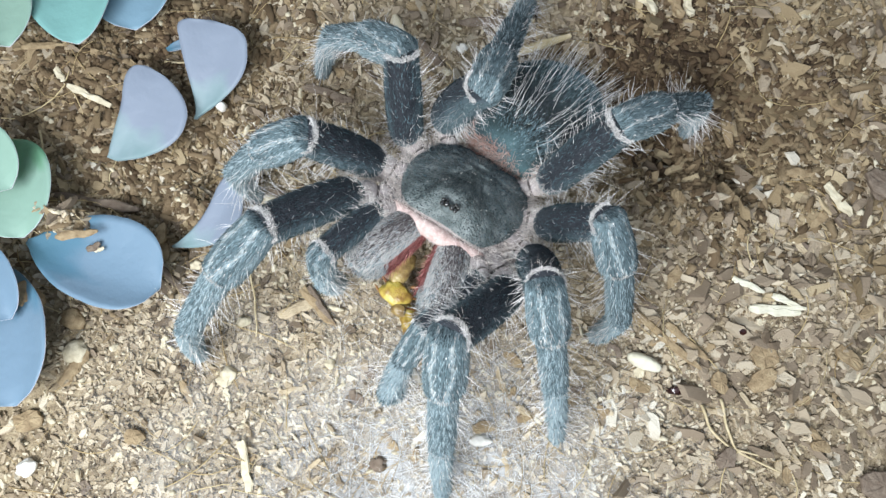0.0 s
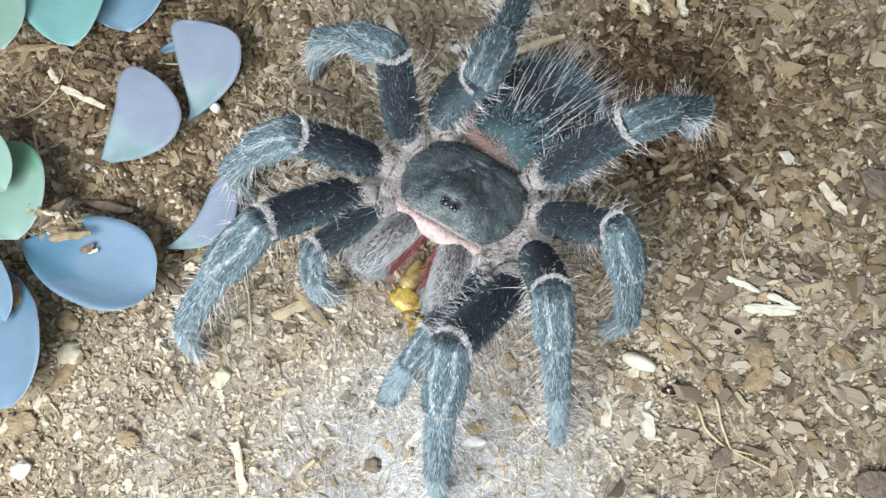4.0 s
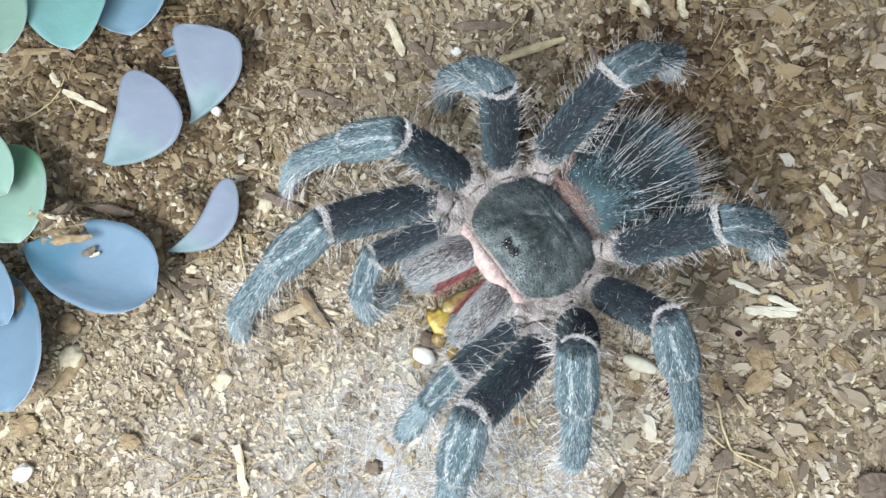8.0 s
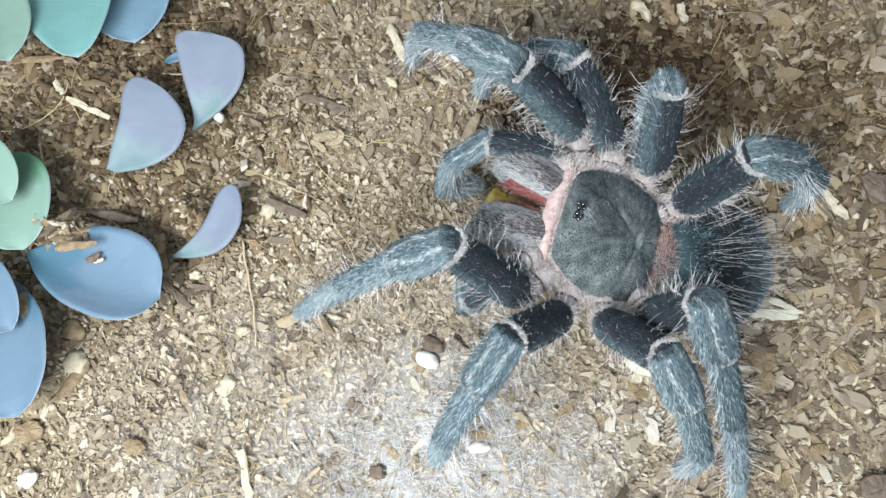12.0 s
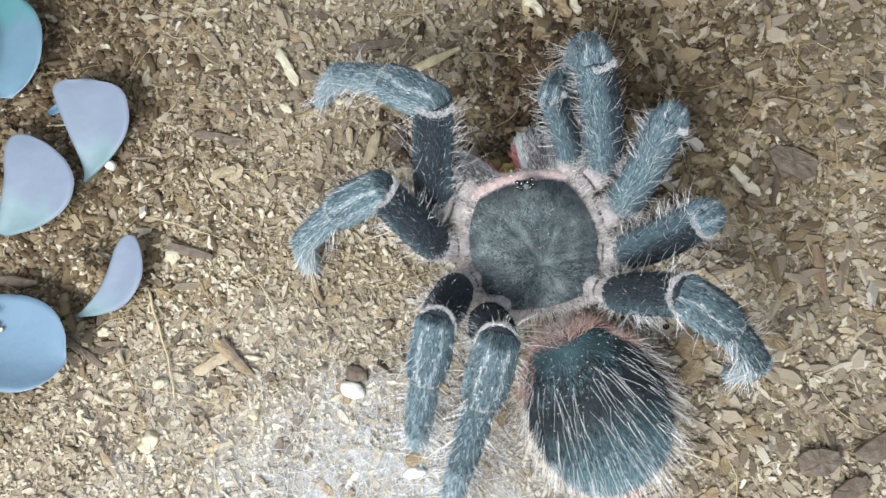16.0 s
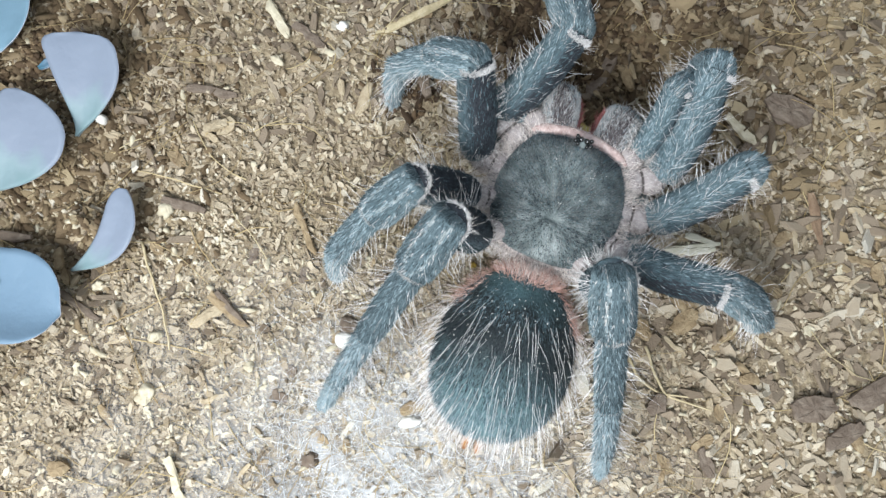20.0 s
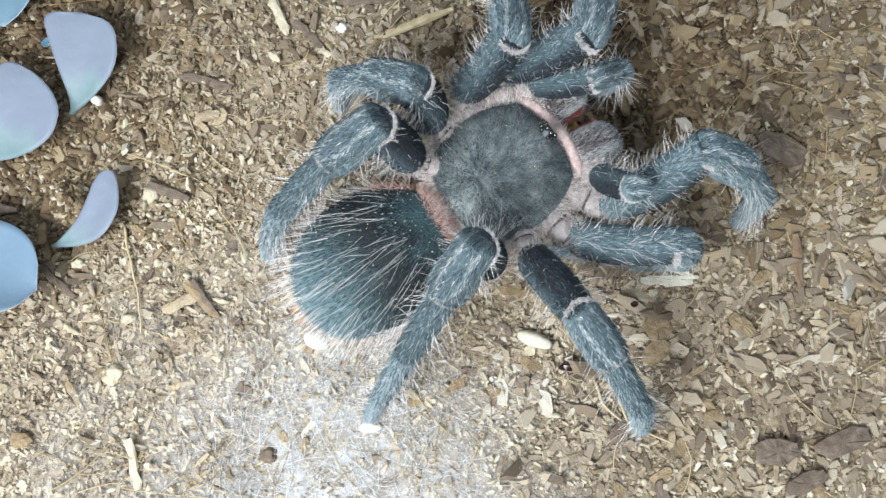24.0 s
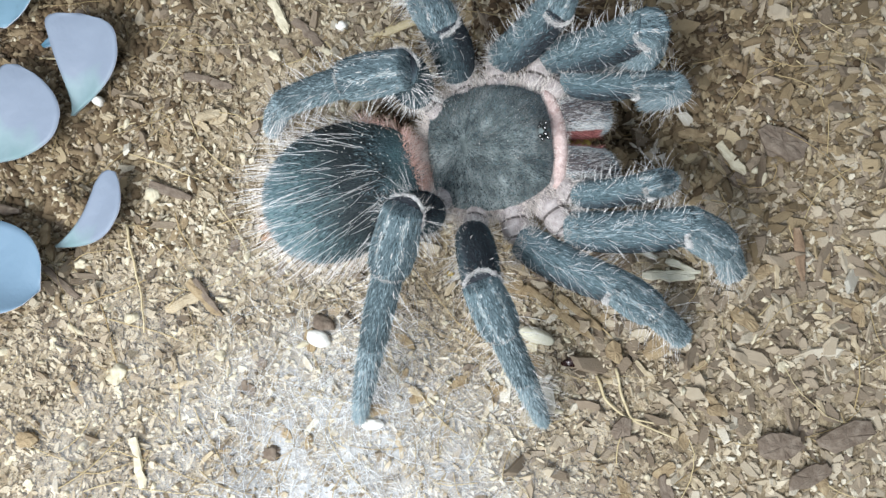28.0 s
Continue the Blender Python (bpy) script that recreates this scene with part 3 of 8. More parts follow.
def build_litter():
    r = np.random.default_rng(11)
    box = (-125, 160, -78, 112)
    def strewn(name, heaps, mats):
        pieces = []
        for args, smooth in heaps:
            litter = slabs(r, *args)
            pieces.append((*litter, by_damp_shade(r, litter), smooth))
        return mesh(name, pieces, mats)
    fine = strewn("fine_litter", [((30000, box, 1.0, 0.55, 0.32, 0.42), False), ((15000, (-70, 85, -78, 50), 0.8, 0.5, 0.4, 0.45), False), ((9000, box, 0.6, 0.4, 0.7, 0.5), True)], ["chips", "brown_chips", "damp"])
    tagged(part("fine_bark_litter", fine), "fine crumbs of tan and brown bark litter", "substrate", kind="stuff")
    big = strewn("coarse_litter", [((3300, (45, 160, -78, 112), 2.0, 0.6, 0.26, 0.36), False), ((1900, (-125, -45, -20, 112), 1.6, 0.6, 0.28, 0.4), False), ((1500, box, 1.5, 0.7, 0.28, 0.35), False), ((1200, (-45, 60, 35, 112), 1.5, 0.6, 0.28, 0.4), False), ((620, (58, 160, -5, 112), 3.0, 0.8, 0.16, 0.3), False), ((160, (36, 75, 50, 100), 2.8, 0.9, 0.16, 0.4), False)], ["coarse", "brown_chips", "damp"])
    tagged(part("coarse_bark_litter", big), "coarser flakes of brown wood and bark", "substrate", kind="stuff")
    # dark heaps paint shade over the moist ground of burrow, hollows and plant
    moist = mesh("moist_shade_litter", [(*slabs(r, 800, (36, 74, 50, 92), 1.35, 0.6, 0.4, 0.5, True), 0, True), (*slabs(r, 260, (66, 116, 58, 100), 1.35, 0.6, 0.4, 0.5, True), 0, True), (*slabs(r, 1100, (42, 78, 48, 72), 1.35, 0.6, 0.4, 0.5, True), 0, True), (*slabs(r, 1400, (46, 90, 40, 92), 1.5, 0.6, 0.35, 0.45, True), 0, True), (*slabs(r, 2600, (-118, -44, 4, 84), 1.4, 0.6, 0.35, 0.45, True), 0, True), (*slabs(r, 900, (44, 88, 60, 96), 1.3, 0.6, 0.4, 0.5, True), 0, True), (*slabs(r, 900, (-98, -58, 42, 82), 1.4, 0.6, 0.35, 0.5, True), 0, True), (*slabs(r, 420, (-76, -40, 4, 20), 1.1, 0.6, 0.4, 0.5, True), 0, True), (*slabs(r, 1500, (-112, -40, 0, 62), 1.25, 0.6, 0.35, 0.45, True), 0, True)], ["moist"])
    # the second heap paints the shadow under the teal-blue leaf's tip
    damp = mesh("damp_shade_litter", [(*slabs(r, 3300, (30, 68, 54, 92), 1.25, 0.6, 0.4, 0.5, True), 0, True), (*slabs(r, 420, (-82, -66, 44, 60), 1.2, 0.6, 0.4, 0.5, True), 0, True), (*slabs(r, 260, (4, 18, 48, 62), 1.2, 0.6, 0.4, 0.5, True), 0, True)], ["damp"])
    tagged(part("damp_shade_bark_litter", damp), "dark reddish-brown bark crumbs, coloured for dampness and shade round the burrow", "substrate", kind="stuff")
    tagged(part("moist_shade_bark_litter", moist), "bark crumbs coloured dark for dampness and shade in the hollows", "substrate", kind="stuff")
    pale = mesh("pale_crumbs", [(*slabs(r, 1100, box, 0.95, 0.4, 0.6, 0.4), 0, True), (*slabs(r, 1000, (-80, 70, -78, 20), 0.8, 0.4, 0.7, 0.4), 0, True)], ["pale_wood"])
    tagged(part("pale_wood_crumbs", pale), "cream crumbs of wood scattered in the substrate", "substrate", kind="stuff")
    fib = mesh("fibres", [(*threads(r, 620, box, (6, 26), 0.2, (0.4, 1.6), 1.4), 0, True)], ["fibre"])
    tagged(part("coconut_fibres", fib), "thin golden-brown coconut fibres strewn on the substrate", "fibres", kind="stuff")
    silk = mesh("silk", [(*threads(r, 700, (-16, 52, -58, 4), (4, 16), 0.05, (0.5, 1.6), 1.0, 5), 0, True), (*threads(r, 500, (-8, 36, -52, -14), (4, 14), 0.06, (0.5, 1.8), 1.0, 5), 0, True)], ["silk"])
    tagged(part("spider_silk", silk), "white threads of spider silk over the substrate", "silk", kind="stuff")
    for x0, x1, y0, y1, up, mt in ((-30, 66, -78, 16, 0.75, "silk_mat"), (-75, 95, -86, 32, 0.95, "silk_haze")):
        xs, ys = np.arange(x0, x1, 1.6), np.arange(y0, y1, 1.6)
        X, Y = np.meshgrid(xs, ys)
        Z = relief(X, Y) + up + r.normal(size=X.shape) * 0.25
        w, h = len(xs), len(ys)
        i = (np.arange(h - 1)[:, None] * w + np.arange(w - 1)).reshape(-1)
        sheet = mesh("silk_mat", [(np.stack([X, Y, Z], -1).reshape(-1, 3), np.stack([i, i + 1, i + w + 1, i + w], 1).tolist(), 0, True)], [mt])
        tagged(part("silk_mat", sheet), "thin torn mat of white spider silk on the substrate", "silk", kind="stuff")

ground = build_ground()
build_litter()

def panel(name, verts):
    v = np.array(verts, float)
    f = [(0, 1, 2, 3), (7, 6, 5, 4), (0, 4, 5, 1), (1, 5, 6, 2), (2, 6, 7, 3), (3, 7, 4, 0)]
    return tagged(part(name, mesh(name, [(v, f, 0, False)], ["panel"])), "plain grey terrarium wall panel", "wall", kind="structure")

def box8(x0, x1, y0, y1, z0, z1):
    return [(x0, y0, z0), (x0, y1, z0), (x1, y1, z0), (x1, y0, z0), (x0, y0, z1), (x0, y1, z1), (x1, y1, z1), (x1, y0, z1)]

panel("wall_west", box8(-266, -260, -236, 246, -20, 220))
panel("wall_east", box8(290, 296, -236, 246, -20, 220))
panel("wall_south", box8(-260, 290, -236, -230, -20, 220))
panel("wall_north", box8(-260, 290, 240, 246, -20, 220))

# ---- artificial plant ----
def leaf_mesh(name, length, left, right, bend, cup, mat, wide, rise, blunt, thick=1.2):
    """A cupped leaf along +y: half-widths to both sides, widest at a given share of its length, its midline bent sideways, with a pale rounded rim."""
    nu, nv = 30, 15
    top, bot = [], []
    for i in range(nu):
        u = (i / (nu - 1)) ** 0.9
        def span(power):
            if u < wide:
                return max(0.04, math.sin(u / wide * math.pi / 2)) ** power
            return max(0.0, 1 - ((u - wide) / (1 - wide)) ** blunt) ** 0.55 + 0.02
        a, b = left * span(rise[0]) + 0.1, right * span(rise[1]) + 0.1
        for j in range(nv):
            s = j / (nv - 1) * 2 - 1
            x = bend * math.sin(u * math.pi) + (s * a if s < 0 else s * b)
            edge = max(abs(s), (2 * abs(u - 0.5)) ** 3)
            z = cup * (s * s * (a if s < 0 else b) / max(left, right)) + 0.5 * math.sin(u * math.pi) + 0.25 * noise.noise(Vector((x * 0.16, u * length * 0.16, left)))
            t = thick * 0.5 * (1 - abs(s) ** 6) * min(1, (1 - u) * 8 + 0.15) + 0.1
            top.append((x, u * length, z + t))
            bot.append((x, u * length, z - t))
    n = nu * nv
    f, idx = [], []
    for i in range(nu - 1):
        for j in range(nv - 1):
            a = i * nv + j
            f += [(a, a + 1, a + nv + 1, a + nv), (n + a + nv, n + a + nv + 1, n + a + 1, n + a)]
            idx += [0, 0]
    ring = [j for j in range(nv)] + [i * nv + nv - 1 for i in range(1, nu)] + [(nu - 1) * nv + j for j in range(nv - 2, -1, -1)] + [i * nv for i in range(nu - 2, 0, -1)]
    for k in range(len(ring)):
        a, b = ring[k], ring[(k + 1) % len(ring)]
        f.append((b, a, n + a, n + b))
        idx.append(1)
    return mesh(name, [(np.array(top + bot), f, idx, True)], [mat, "leaf_rim"])

plant = tagged(new("artificial_succulent"), "blue, teal and lilac plastic succulent leaves half sunk in substrate", "plant")
plant.matrix_world = pose(-0.095, 0.005, 0.0)

def leaf(base, tip, left, right, mat, label, bend=0.0, cup=2.0, roll=0, wide=0.55, rise=(0.9, 0.9), blunt=2.6):
    """A leaf from base to tip (millimetres), rolled about its length."""
    d = Vector(tip) - Vector(base)
    me = leaf_mesh("leaf", d.length, left, right, bend, cup, mat, wide, rise, blunt)
    turn = d.normalized().to_track_quat("Y", "Z").to_matrix().to_4x4()
    ob = part("leaf", me, plant, label)
    ob.matrix_basis = Matrix.Translation((Vector(base) - Vector((-95, 5, 0))) * 0.001) @ turn @ pose(0, 0, 0, 0, roll, 0)

leaf((-77.4, 18.4, 4.0), (-74.6, 41.0, 8.0), 6.2, 10.0, 'leaf_lilac', 'pale lilac-blue leaf with soil against it', bend=4.6, cup=1.6, wide=0.62, rise=(0.75, 0.5), blunt=2.6)
leaf((-62.0, 33.0, 2.6), (-63.2, 55.4, 9.0), 8.2, 8.2, 'leaf_lilac', 'lilac-blue fan-shaped leaf narrowing downwards', bend=3.0, cup=1.8, roll=-3, wide=0.78, rise=(1.3, 0.95), blunt=4.0)
leaf((-57.2, 2.6, 2.0), (-46.2, 21.2, 7.5), 4.4, 4.4, 'leaf_lilac', 'small lilac leaf mostly buried', bend=4.6, cup=0.8, roll=-8, wide=0.74, rise=(0.9, 0.8), blunt=1.8)
leaf((-88.4, -5.0, 4.0), (-54.4, -7.6, 9.0), 11.0, 8.6, 'leaf_blue', 'broad blue leaf with crumbs of soil on it', cup=4.2, roll=-8, wide=0.62, rise=(0.9, 0.8), blunt=3.2)
leaf((-92.0, -11.2, 3.0), (-75.0, -39.0, 10.0), 11.0, 11.0, 'leaf_blue', 'blue leaf partly covered by soil', cup=4.0, roll=8)
leaf((-98.5, 15.0, 8.5), (-85.2, -4.8, 12.0), 9.6, 10.0, 'leaf_green', 'rounded green leaf', cup=3.5, wide=0.45, rise=(0.55, 0.7), blunt=2.2)
leaf((-105.3, 71.5, 6.0), (-89.2, 40.6, 12.0), 10.5, 11.5, 'leaf_teal', 'teal-green pointed leaf', cup=3.0, wide=0.5, blunt=1.5)
leaf((-92.9, 76.9, 3.0), (-80.6, 49.2, 7.0), 10.6, 10.6, 'leaf_sky', 'teal-blue rounded leaf', cup=4.0)
leaf((-124.5, 57.3, 8.0), (-102.6, 35.3, 14.0), 9.2, 9.2, 'leaf_green', 'light green leaf', cup=4.0, roll=-10)
leaf((-106.9, 15.6, 14.0), (-89.1, 4.4, 16.0), 6.9, 6.9, 'leaf_green', 'light green upper leaf', cup=3.0)
leaf((-99.1, -7.4, 8.0), (-82.0, -22.0, 11.0), 6.1, 6.1, 'leaf_blue', 'teal-blue narrow leaf', cup=3.0)
leaf((-76.0, 48.6, -0.6), (-68.0, 52.6, 1.6), 1.2, 1.2, 'leaf_blue', 'thin teal leaf edge showing above the soil', cup=0.5)

# ---- things on the ground ----
def shard(name, length, width, thick, mat, seed, taper=0.75):
    """A split piece of wood: a ragged bar with uneven faces."""
    r = np.random.default_rng(seed)
    rings = []
    for i in range(7):
        u = i / 6
        k = (r.uniform(0.35, 0.85) if i in (0, 6) else 1.0) * (1 - (1 - taper) * u) * r.uniform(0.78, 1.12)
        rings.append(((r.normal() * width * 0.07, (u - 0.5) * length, r.normal() * thick * 0.06), (1, 0, 0), (0, 0, 1), width * 0.5 * k, thick * 0.5 * min(1.0, k + 0.25)))
    v, f = tube(rings, 8)
    # flat faces and square shoulders
    v[:, 2] = np.clip(v[:, 2], -0.3 * thick, 0.3 * thick) + 0.12 * thick * np.sin(v[:, 1] * 5.0 / length + seed)
    v = v + r.normal(size=v.shape) * min(width, thick) * 0.05
    return mesh(name, [(v, f, 0, False)], [mat])

def plate(name, length, width, thick, mat, seed):
    """A broken flake of bark: a flat piece with straight torn sides and a slightly warped face."""
    r = np.random.default_rng(seed + 900)
    k = 9
    a = np.sort(np.linspace(0, 6.283, k, endpoint=False) + r.uniform(-0.3, 0.3, k))
    rad = r.uniform(0.74, 1.06, k)
    edge = np.stack([np.sign(np.cos(a)) * np.abs(np.cos(a)) ** 0.8 * rad * width * 0.5, np.sin(a) * rad * length * 0.5], 1)
    # each side once more broken
    nxt = np.roll(edge, -1, axis=0)
    mids = (edge + nxt) / 2 + r.normal(size=edge.shape) * min(width, length) * 0.035
    out = np.stack([edge, mids], 1).reshape(-1, 2)
    k *= 2
    warp = lambda p: thick * (0.35 * np.sin(p[:, 0] * 2.2 / width + seed) + 0.3 * np.sin(p[:, 1] * 3.1 / length + seed * 2))
    rows = []
    for grow, z in ((0.94, -0.5), (1.0, 0.15), (0.95, 0.42), (0.5, 0.5)):
        p = out * grow
        rows.append(np.concatenate([p, (z * thick + warp(p) + r.normal(size=k) * thick * 0.07)[:, None]], 1))
    mid = np.array([[0, 0, 0.5 * thick]]) + np.array([[0, 0, 1]]) * warp(np.zeros((1, 2)))[:, None]
    v = np.concatenate(rows + [mid])
    f = [(q * k + i, q * k + (i + 1) % k, (q + 1) * k + (i + 1) % k, (q + 1) * k + i) for q in range(3) for i in range(k)]
    f += [(3 * k + i, 3 * k + (i + 1) % k, 4 * k) for i in range(k)] + [tuple(range(k - 1, -1, -1))]
    return mesh(name, [(v, f, 0, False)], [mat])

def pebble(name, a, b, c, mat, seed, torn=0.36):
    r = np.random.default_rng(seed)
    bm = bmesh.new()
    bmesh.ops.create_icosphere(bm, subdivisions=3, radius=1.0)
    for vert in bm.verts:
        k = 1 + torn * noise.noise(vert.co * 1.4 + Vector((seed, 0, 0))) + torn * 0.5 * noise.noise(vert.co * 3.6)
        vert.co = Vector((vert.co.x * a * k, vert.co.y * b * k, vert.co.z * c * k))
    v = np.array([tuple(x.co) for x in bm.verts])
    f = [tuple(x.index for x in q.verts) for q in bm.faces]
    bm.free()
    return mesh(name, [(v, f, 0, True)], [mat])

def strand(points, thick, label):
    """One long root or fibre that winds over the substrate."""
    p = np.array(points, float)
    s = np.concatenate([[0], np.cumsum(np.linalg.norm(np.diff(p, axis=0), axis=1))])
    q = np.linspace(0, s[-1], 18)
    x, y = np.interp(q, s, p[:, 0]), np.interp(q, s, p[:, 1])
    for _ in range(3):
        x[1:-1], y[1:-1] = (x[:-2] + 2 * x[1:-1] + x[2:]) / 4, (y[:-2] + 2 * y[1:-1] + y[2:]) / 4
    x = x + 0.14 * np.sin(q * 0.9)
    z = relief(x, y) + 1.7
    c = np.stack([x, y, z], 1)
    d = unit(np.gradient(c, axis=0))
    rt = unit(np.cross(d, (0, 0, 1)))
    rings = [(c[i], rt[i], np.cross(rt[i], d[i]), thick * 0.8 * (1 - 0.5 * i / 17), thick * 0.8 * (1 - 0.5 * i / 17)) for i in range(18)]
    v, f = tube(rings, 7)
    return tagged(part("fibre_strand", mesh("fibre_strand", [(v, f, 0, True)], ["straw"])), label, "fibre", "long fibres")

def lay(ob, x, y, yaw, up=0.5, rx=0.0, ry=0.0):
    ob.matrix_world = pose(x * 0.001, y * 0.001, (float(relief(x, y)) + up) * 0.001, rx, ry, yaw)
    return ob

lay(tagged(part('straw_piece', shard('straw_piece', 20.8, 2.5, 1.6, 'straw', 1)), 'flat pale yellow straw piece on the substrate', 'straw', ''), 10.5, 71.4, -56, 1.5)
lay(tagged(part('wood_chip', shard('wood_chip', 10.4, 2.8, 1.6, 'pale_wood', 2)), 'pale oblong wood chip', 'wood chip', 'loose wood chips'), -21.0, 67.2, -145, 1.5)
lay(tagged(part('bark_strip', shard('bark_strip', 15.4, 3.2, 1.5, 'dark_wood', 3)), 'dark brown strip of bark', 'bark', 'bark slivers and pieces'), -0.6, 75.7, -75, 1.4)
lay(tagged(part('bark_strip', shard('bark_strip', 9.1, 2.5, 1.4, 'dark_wood', 4)), 'dark brown sliver of bark', 'bark', 'bark slivers and pieces'), -13.0, 63.9, -122, 1.4)
lay(tagged(part('wood_chip', shard('wood_chip', 9.2, 2.8, 1.8, 'pale_wood', 5)), 'pale cream wood chip', 'wood chip', 'loose wood chips'), 89.3, 53.5, -131, 1.6)
lay(tagged(part('bark_piece', plate('bark_piece', 14.1, 7.8, 1.6, 'dark_wood', 6)), 'broad dark brown bark piece', 'bark', 'bark slivers and pieces'), 99.3, 58.9, -110, 2.6)
lay(tagged(part('bark_piece', plate('bark_piece', 13.0, 7.6, 1.5, 'dark_wood', 7)), 'broad dark brown bark piece', 'bark', 'bark slivers and pieces'), 108.4, -8.0, -72, 2.4)
lay(tagged(part('wood_chip', shard('wood_chip', 8.0, 2.5, 1.4, 'tan_wood', 8)), 'pale yellow wood splinter', 'wood chip', 'loose wood chips'), -26.0, -4.2, -57, 1.4)
lay(tagged(part('bark_strip', shard('bark_strip', 10.6, 2.1, 1.4, 'dark_wood', 9)), 'dark brown sliver of bark', 'bark', 'bark slivers and pieces'), -20.8, -1.8, -128, 1.4)
lay(tagged(part('bark_strip', shard('bark_strip', 10.3, 2.5, 1.4, 'dark_wood', 10)), 'dark brown sliver of bark', 'bark', 'bark slivers and pieces'), -35.3, 20.1, -99, 1.4)
lay(tagged(part('bark_strip', shard('bark_strip', 11.4, 2.2, 1.4, 'dark_wood', 11)), 'dark brown sliver of bark', 'bark', 'bark slivers and pieces'), -54.7, -5.0, -119, 1.4)
lay(tagged(part('bark_strip', shard('bark_strip', 20.7, 3.0, 1.8, 'dark_wood', 12)), 'long dark brown bark strip', 'bark', 'bark slivers and pieces'), -77.9, 7.9, -85, 1.6)
lay(tagged(part('wood_splinter', shard('wood_splinter', 11.0, 2.5, 1.4, 'pale_wood', 13)), 'pale upright splinter on the substrate', 'wood splinter', ''), -26.6, -39.5, -153, 1.4)
lay(tagged(part('husk_strip', shard('husk_strip', 7.7, 1.8, 1.4, 'husk', 14)), 'pale greenish husk strip', 'husk', 'pale husk strips'), 72.4, 28.1, -100, 1.4)
lay(tagged(part('husk_strip', shard('husk_strip', 11.7, 2.2, 1.4, 'husk', 15)), 'pale greenish husk strip', 'husk', 'pale husk strips'), 79.5, 23.8, -79, 1.4)
lay(tagged(part('husk_strip', shard('husk_strip', 7.6, 1.8, 1.4, 'husk', 16)), 'pale greenish husk strip', 'husk', 'pale husk strips'), 81.9, 26.6, -100, 1.4)
lay(tagged(part('bark_strip', shard('bark_strip', 19.0, 2.2, 1.4, 'brown_wood', 17)), 'grey-brown wood strip on the substrate', 'bark', 'bark slivers and pieces'), 57.2, 11.0, -117, 1.4)
lay(tagged(part('bark_piece', plate('bark_piece', 7.9, 7.5, 1.4, 'brown_wood', 18)), 'broad light brown bark flake', 'bark', 'bark slivers and pieces'), 79.4, 13.0, -94, 1.4)
lay(tagged(part('bark_piece', plate('bark_piece', 8.5, 5.0, 1.4, 'brown_wood', 19)), 'light brown bark flake', 'bark', 'bark slivers and pieces'), 79.7, 7.8, -39, 1.4)
lay(tagged(part('bark_strip', shard('bark_strip', 8.1, 2.8, 1.4, 'brown_wood', 20)), 'brown bark flake on the substrate', 'bark', 'bark slivers and pieces'), 80.8, 58.1, -85, 1.4)
lay(tagged(part('bark_strip', shard('bark_strip', 14.5, 3.8, 1.4, 'brown_wood', 21)), 'light brown bark strip', 'bark', 'bark slivers and pieces'), 63.2, 71.7, -159, 1.4)
lay(tagged(part('wood_chip', shard('wood_chip', 9.1, 2.5, 1.4, 'tan_wood', 22)), 'orange-brown wood chip on the substrate', 'wood chip', 'loose wood chips'), 62.1, 85.0, -152, 1.4)
lay(tagged(part('bark_strip', shard('bark_strip', 12.6, 4.2, 1.6, 'dark_wood', 23)), 'dark bark strip on the substrate', 'bark', 'bark slivers and pieces'), 57.9, 66.5, -22, 1.5)
lay(tagged(part('bark_piece', plate('bark_piece', 11.0, 6.2, 1.6, 'brown_wood', 24)), 'broad brown bark piece', 'bark', 'bark slivers and pieces'), 64.2, 48.6, -26, 1.5)
lay(tagged(part('wood_chip', shard('wood_chip', 8.2, 2.8, 1.4, 'tan_wood', 25)), 'pale wood chip on the substrate', 'wood chip', 'loose wood chips'), 1.8, 50.0, -16, 1.4)
lay(tagged(part('wood_chip', plate('wood_chip', 7.4, 3.2, 1.3, 'tan_wood', 26)), 'flat pale tan wood chip', 'wood chip', 'loose wood chips'), -31.7, 39.6, -67, 1.4)
lay(tagged(part('bark_strip', shard('bark_strip', 12.1, 2.5, 1.4, 'dark_wood', 27)), 'dark sliver of bark', 'bark', 'bark slivers and pieces'), -34.1, 48.2, -93, 1.4)
lay(tagged(part('bark_strip', shard('bark_strip', 11.3, 2.5, 1.4, 'brown_wood', 28)), 'brown sliver of wood', 'bark', 'bark slivers and pieces'), -21.4, -2.2, -125, 1.4)
lay(tagged(part('wood_chip', shard('wood_chip', 9.1, 2.2, 1.4, 'tan_wood', 29)), 'pale splinter on the substrate', 'wood chip', 'loose wood chips'), -25.6, -3.1, -54, 1.4)
lay(tagged(part('bark_strip', shard('bark_strip', 12.7, 2.0, 1.4, 'brown_wood', 30)), 'brown sliver of wood', 'bark', 'bark slivers and pieces'), -7.3, 18.2, -151, 1.4)
lay(tagged(part('wood_chip', plate('wood_chip', 5.8, 4.5, 1.4, 'tan_wood', 31)), 'flat tan wood chip', 'wood chip', 'loose wood chips'), -29.7, 40.2, -54, 1.4)
lay(tagged(part('bark_piece', plate('bark_piece', 4.2, 6.2, 2, 'dark_wood', 32)), 'dark bark chunk on the substrate', 'bark', 'bark slivers and pieces'), 7.4, 52.0, -102, 1.7)
lay(tagged(part('bark_piece', plate('bark_piece', 8.6, 3.2, 2, 'dark_wood', 33)), 'dark bark chunk on the substrate', 'bark', 'bark slivers and pieces'), 15.3, 55.1, -160, 1.7)
lay(tagged(part('bark_strip', shard('bark_strip', 9.9, 3.8, 1.6, 'brown_wood', 34)), 'brown strip at the burrow', 'bark', 'bark slivers and pieces'), 64.4, 69.6, -159, 1.5)
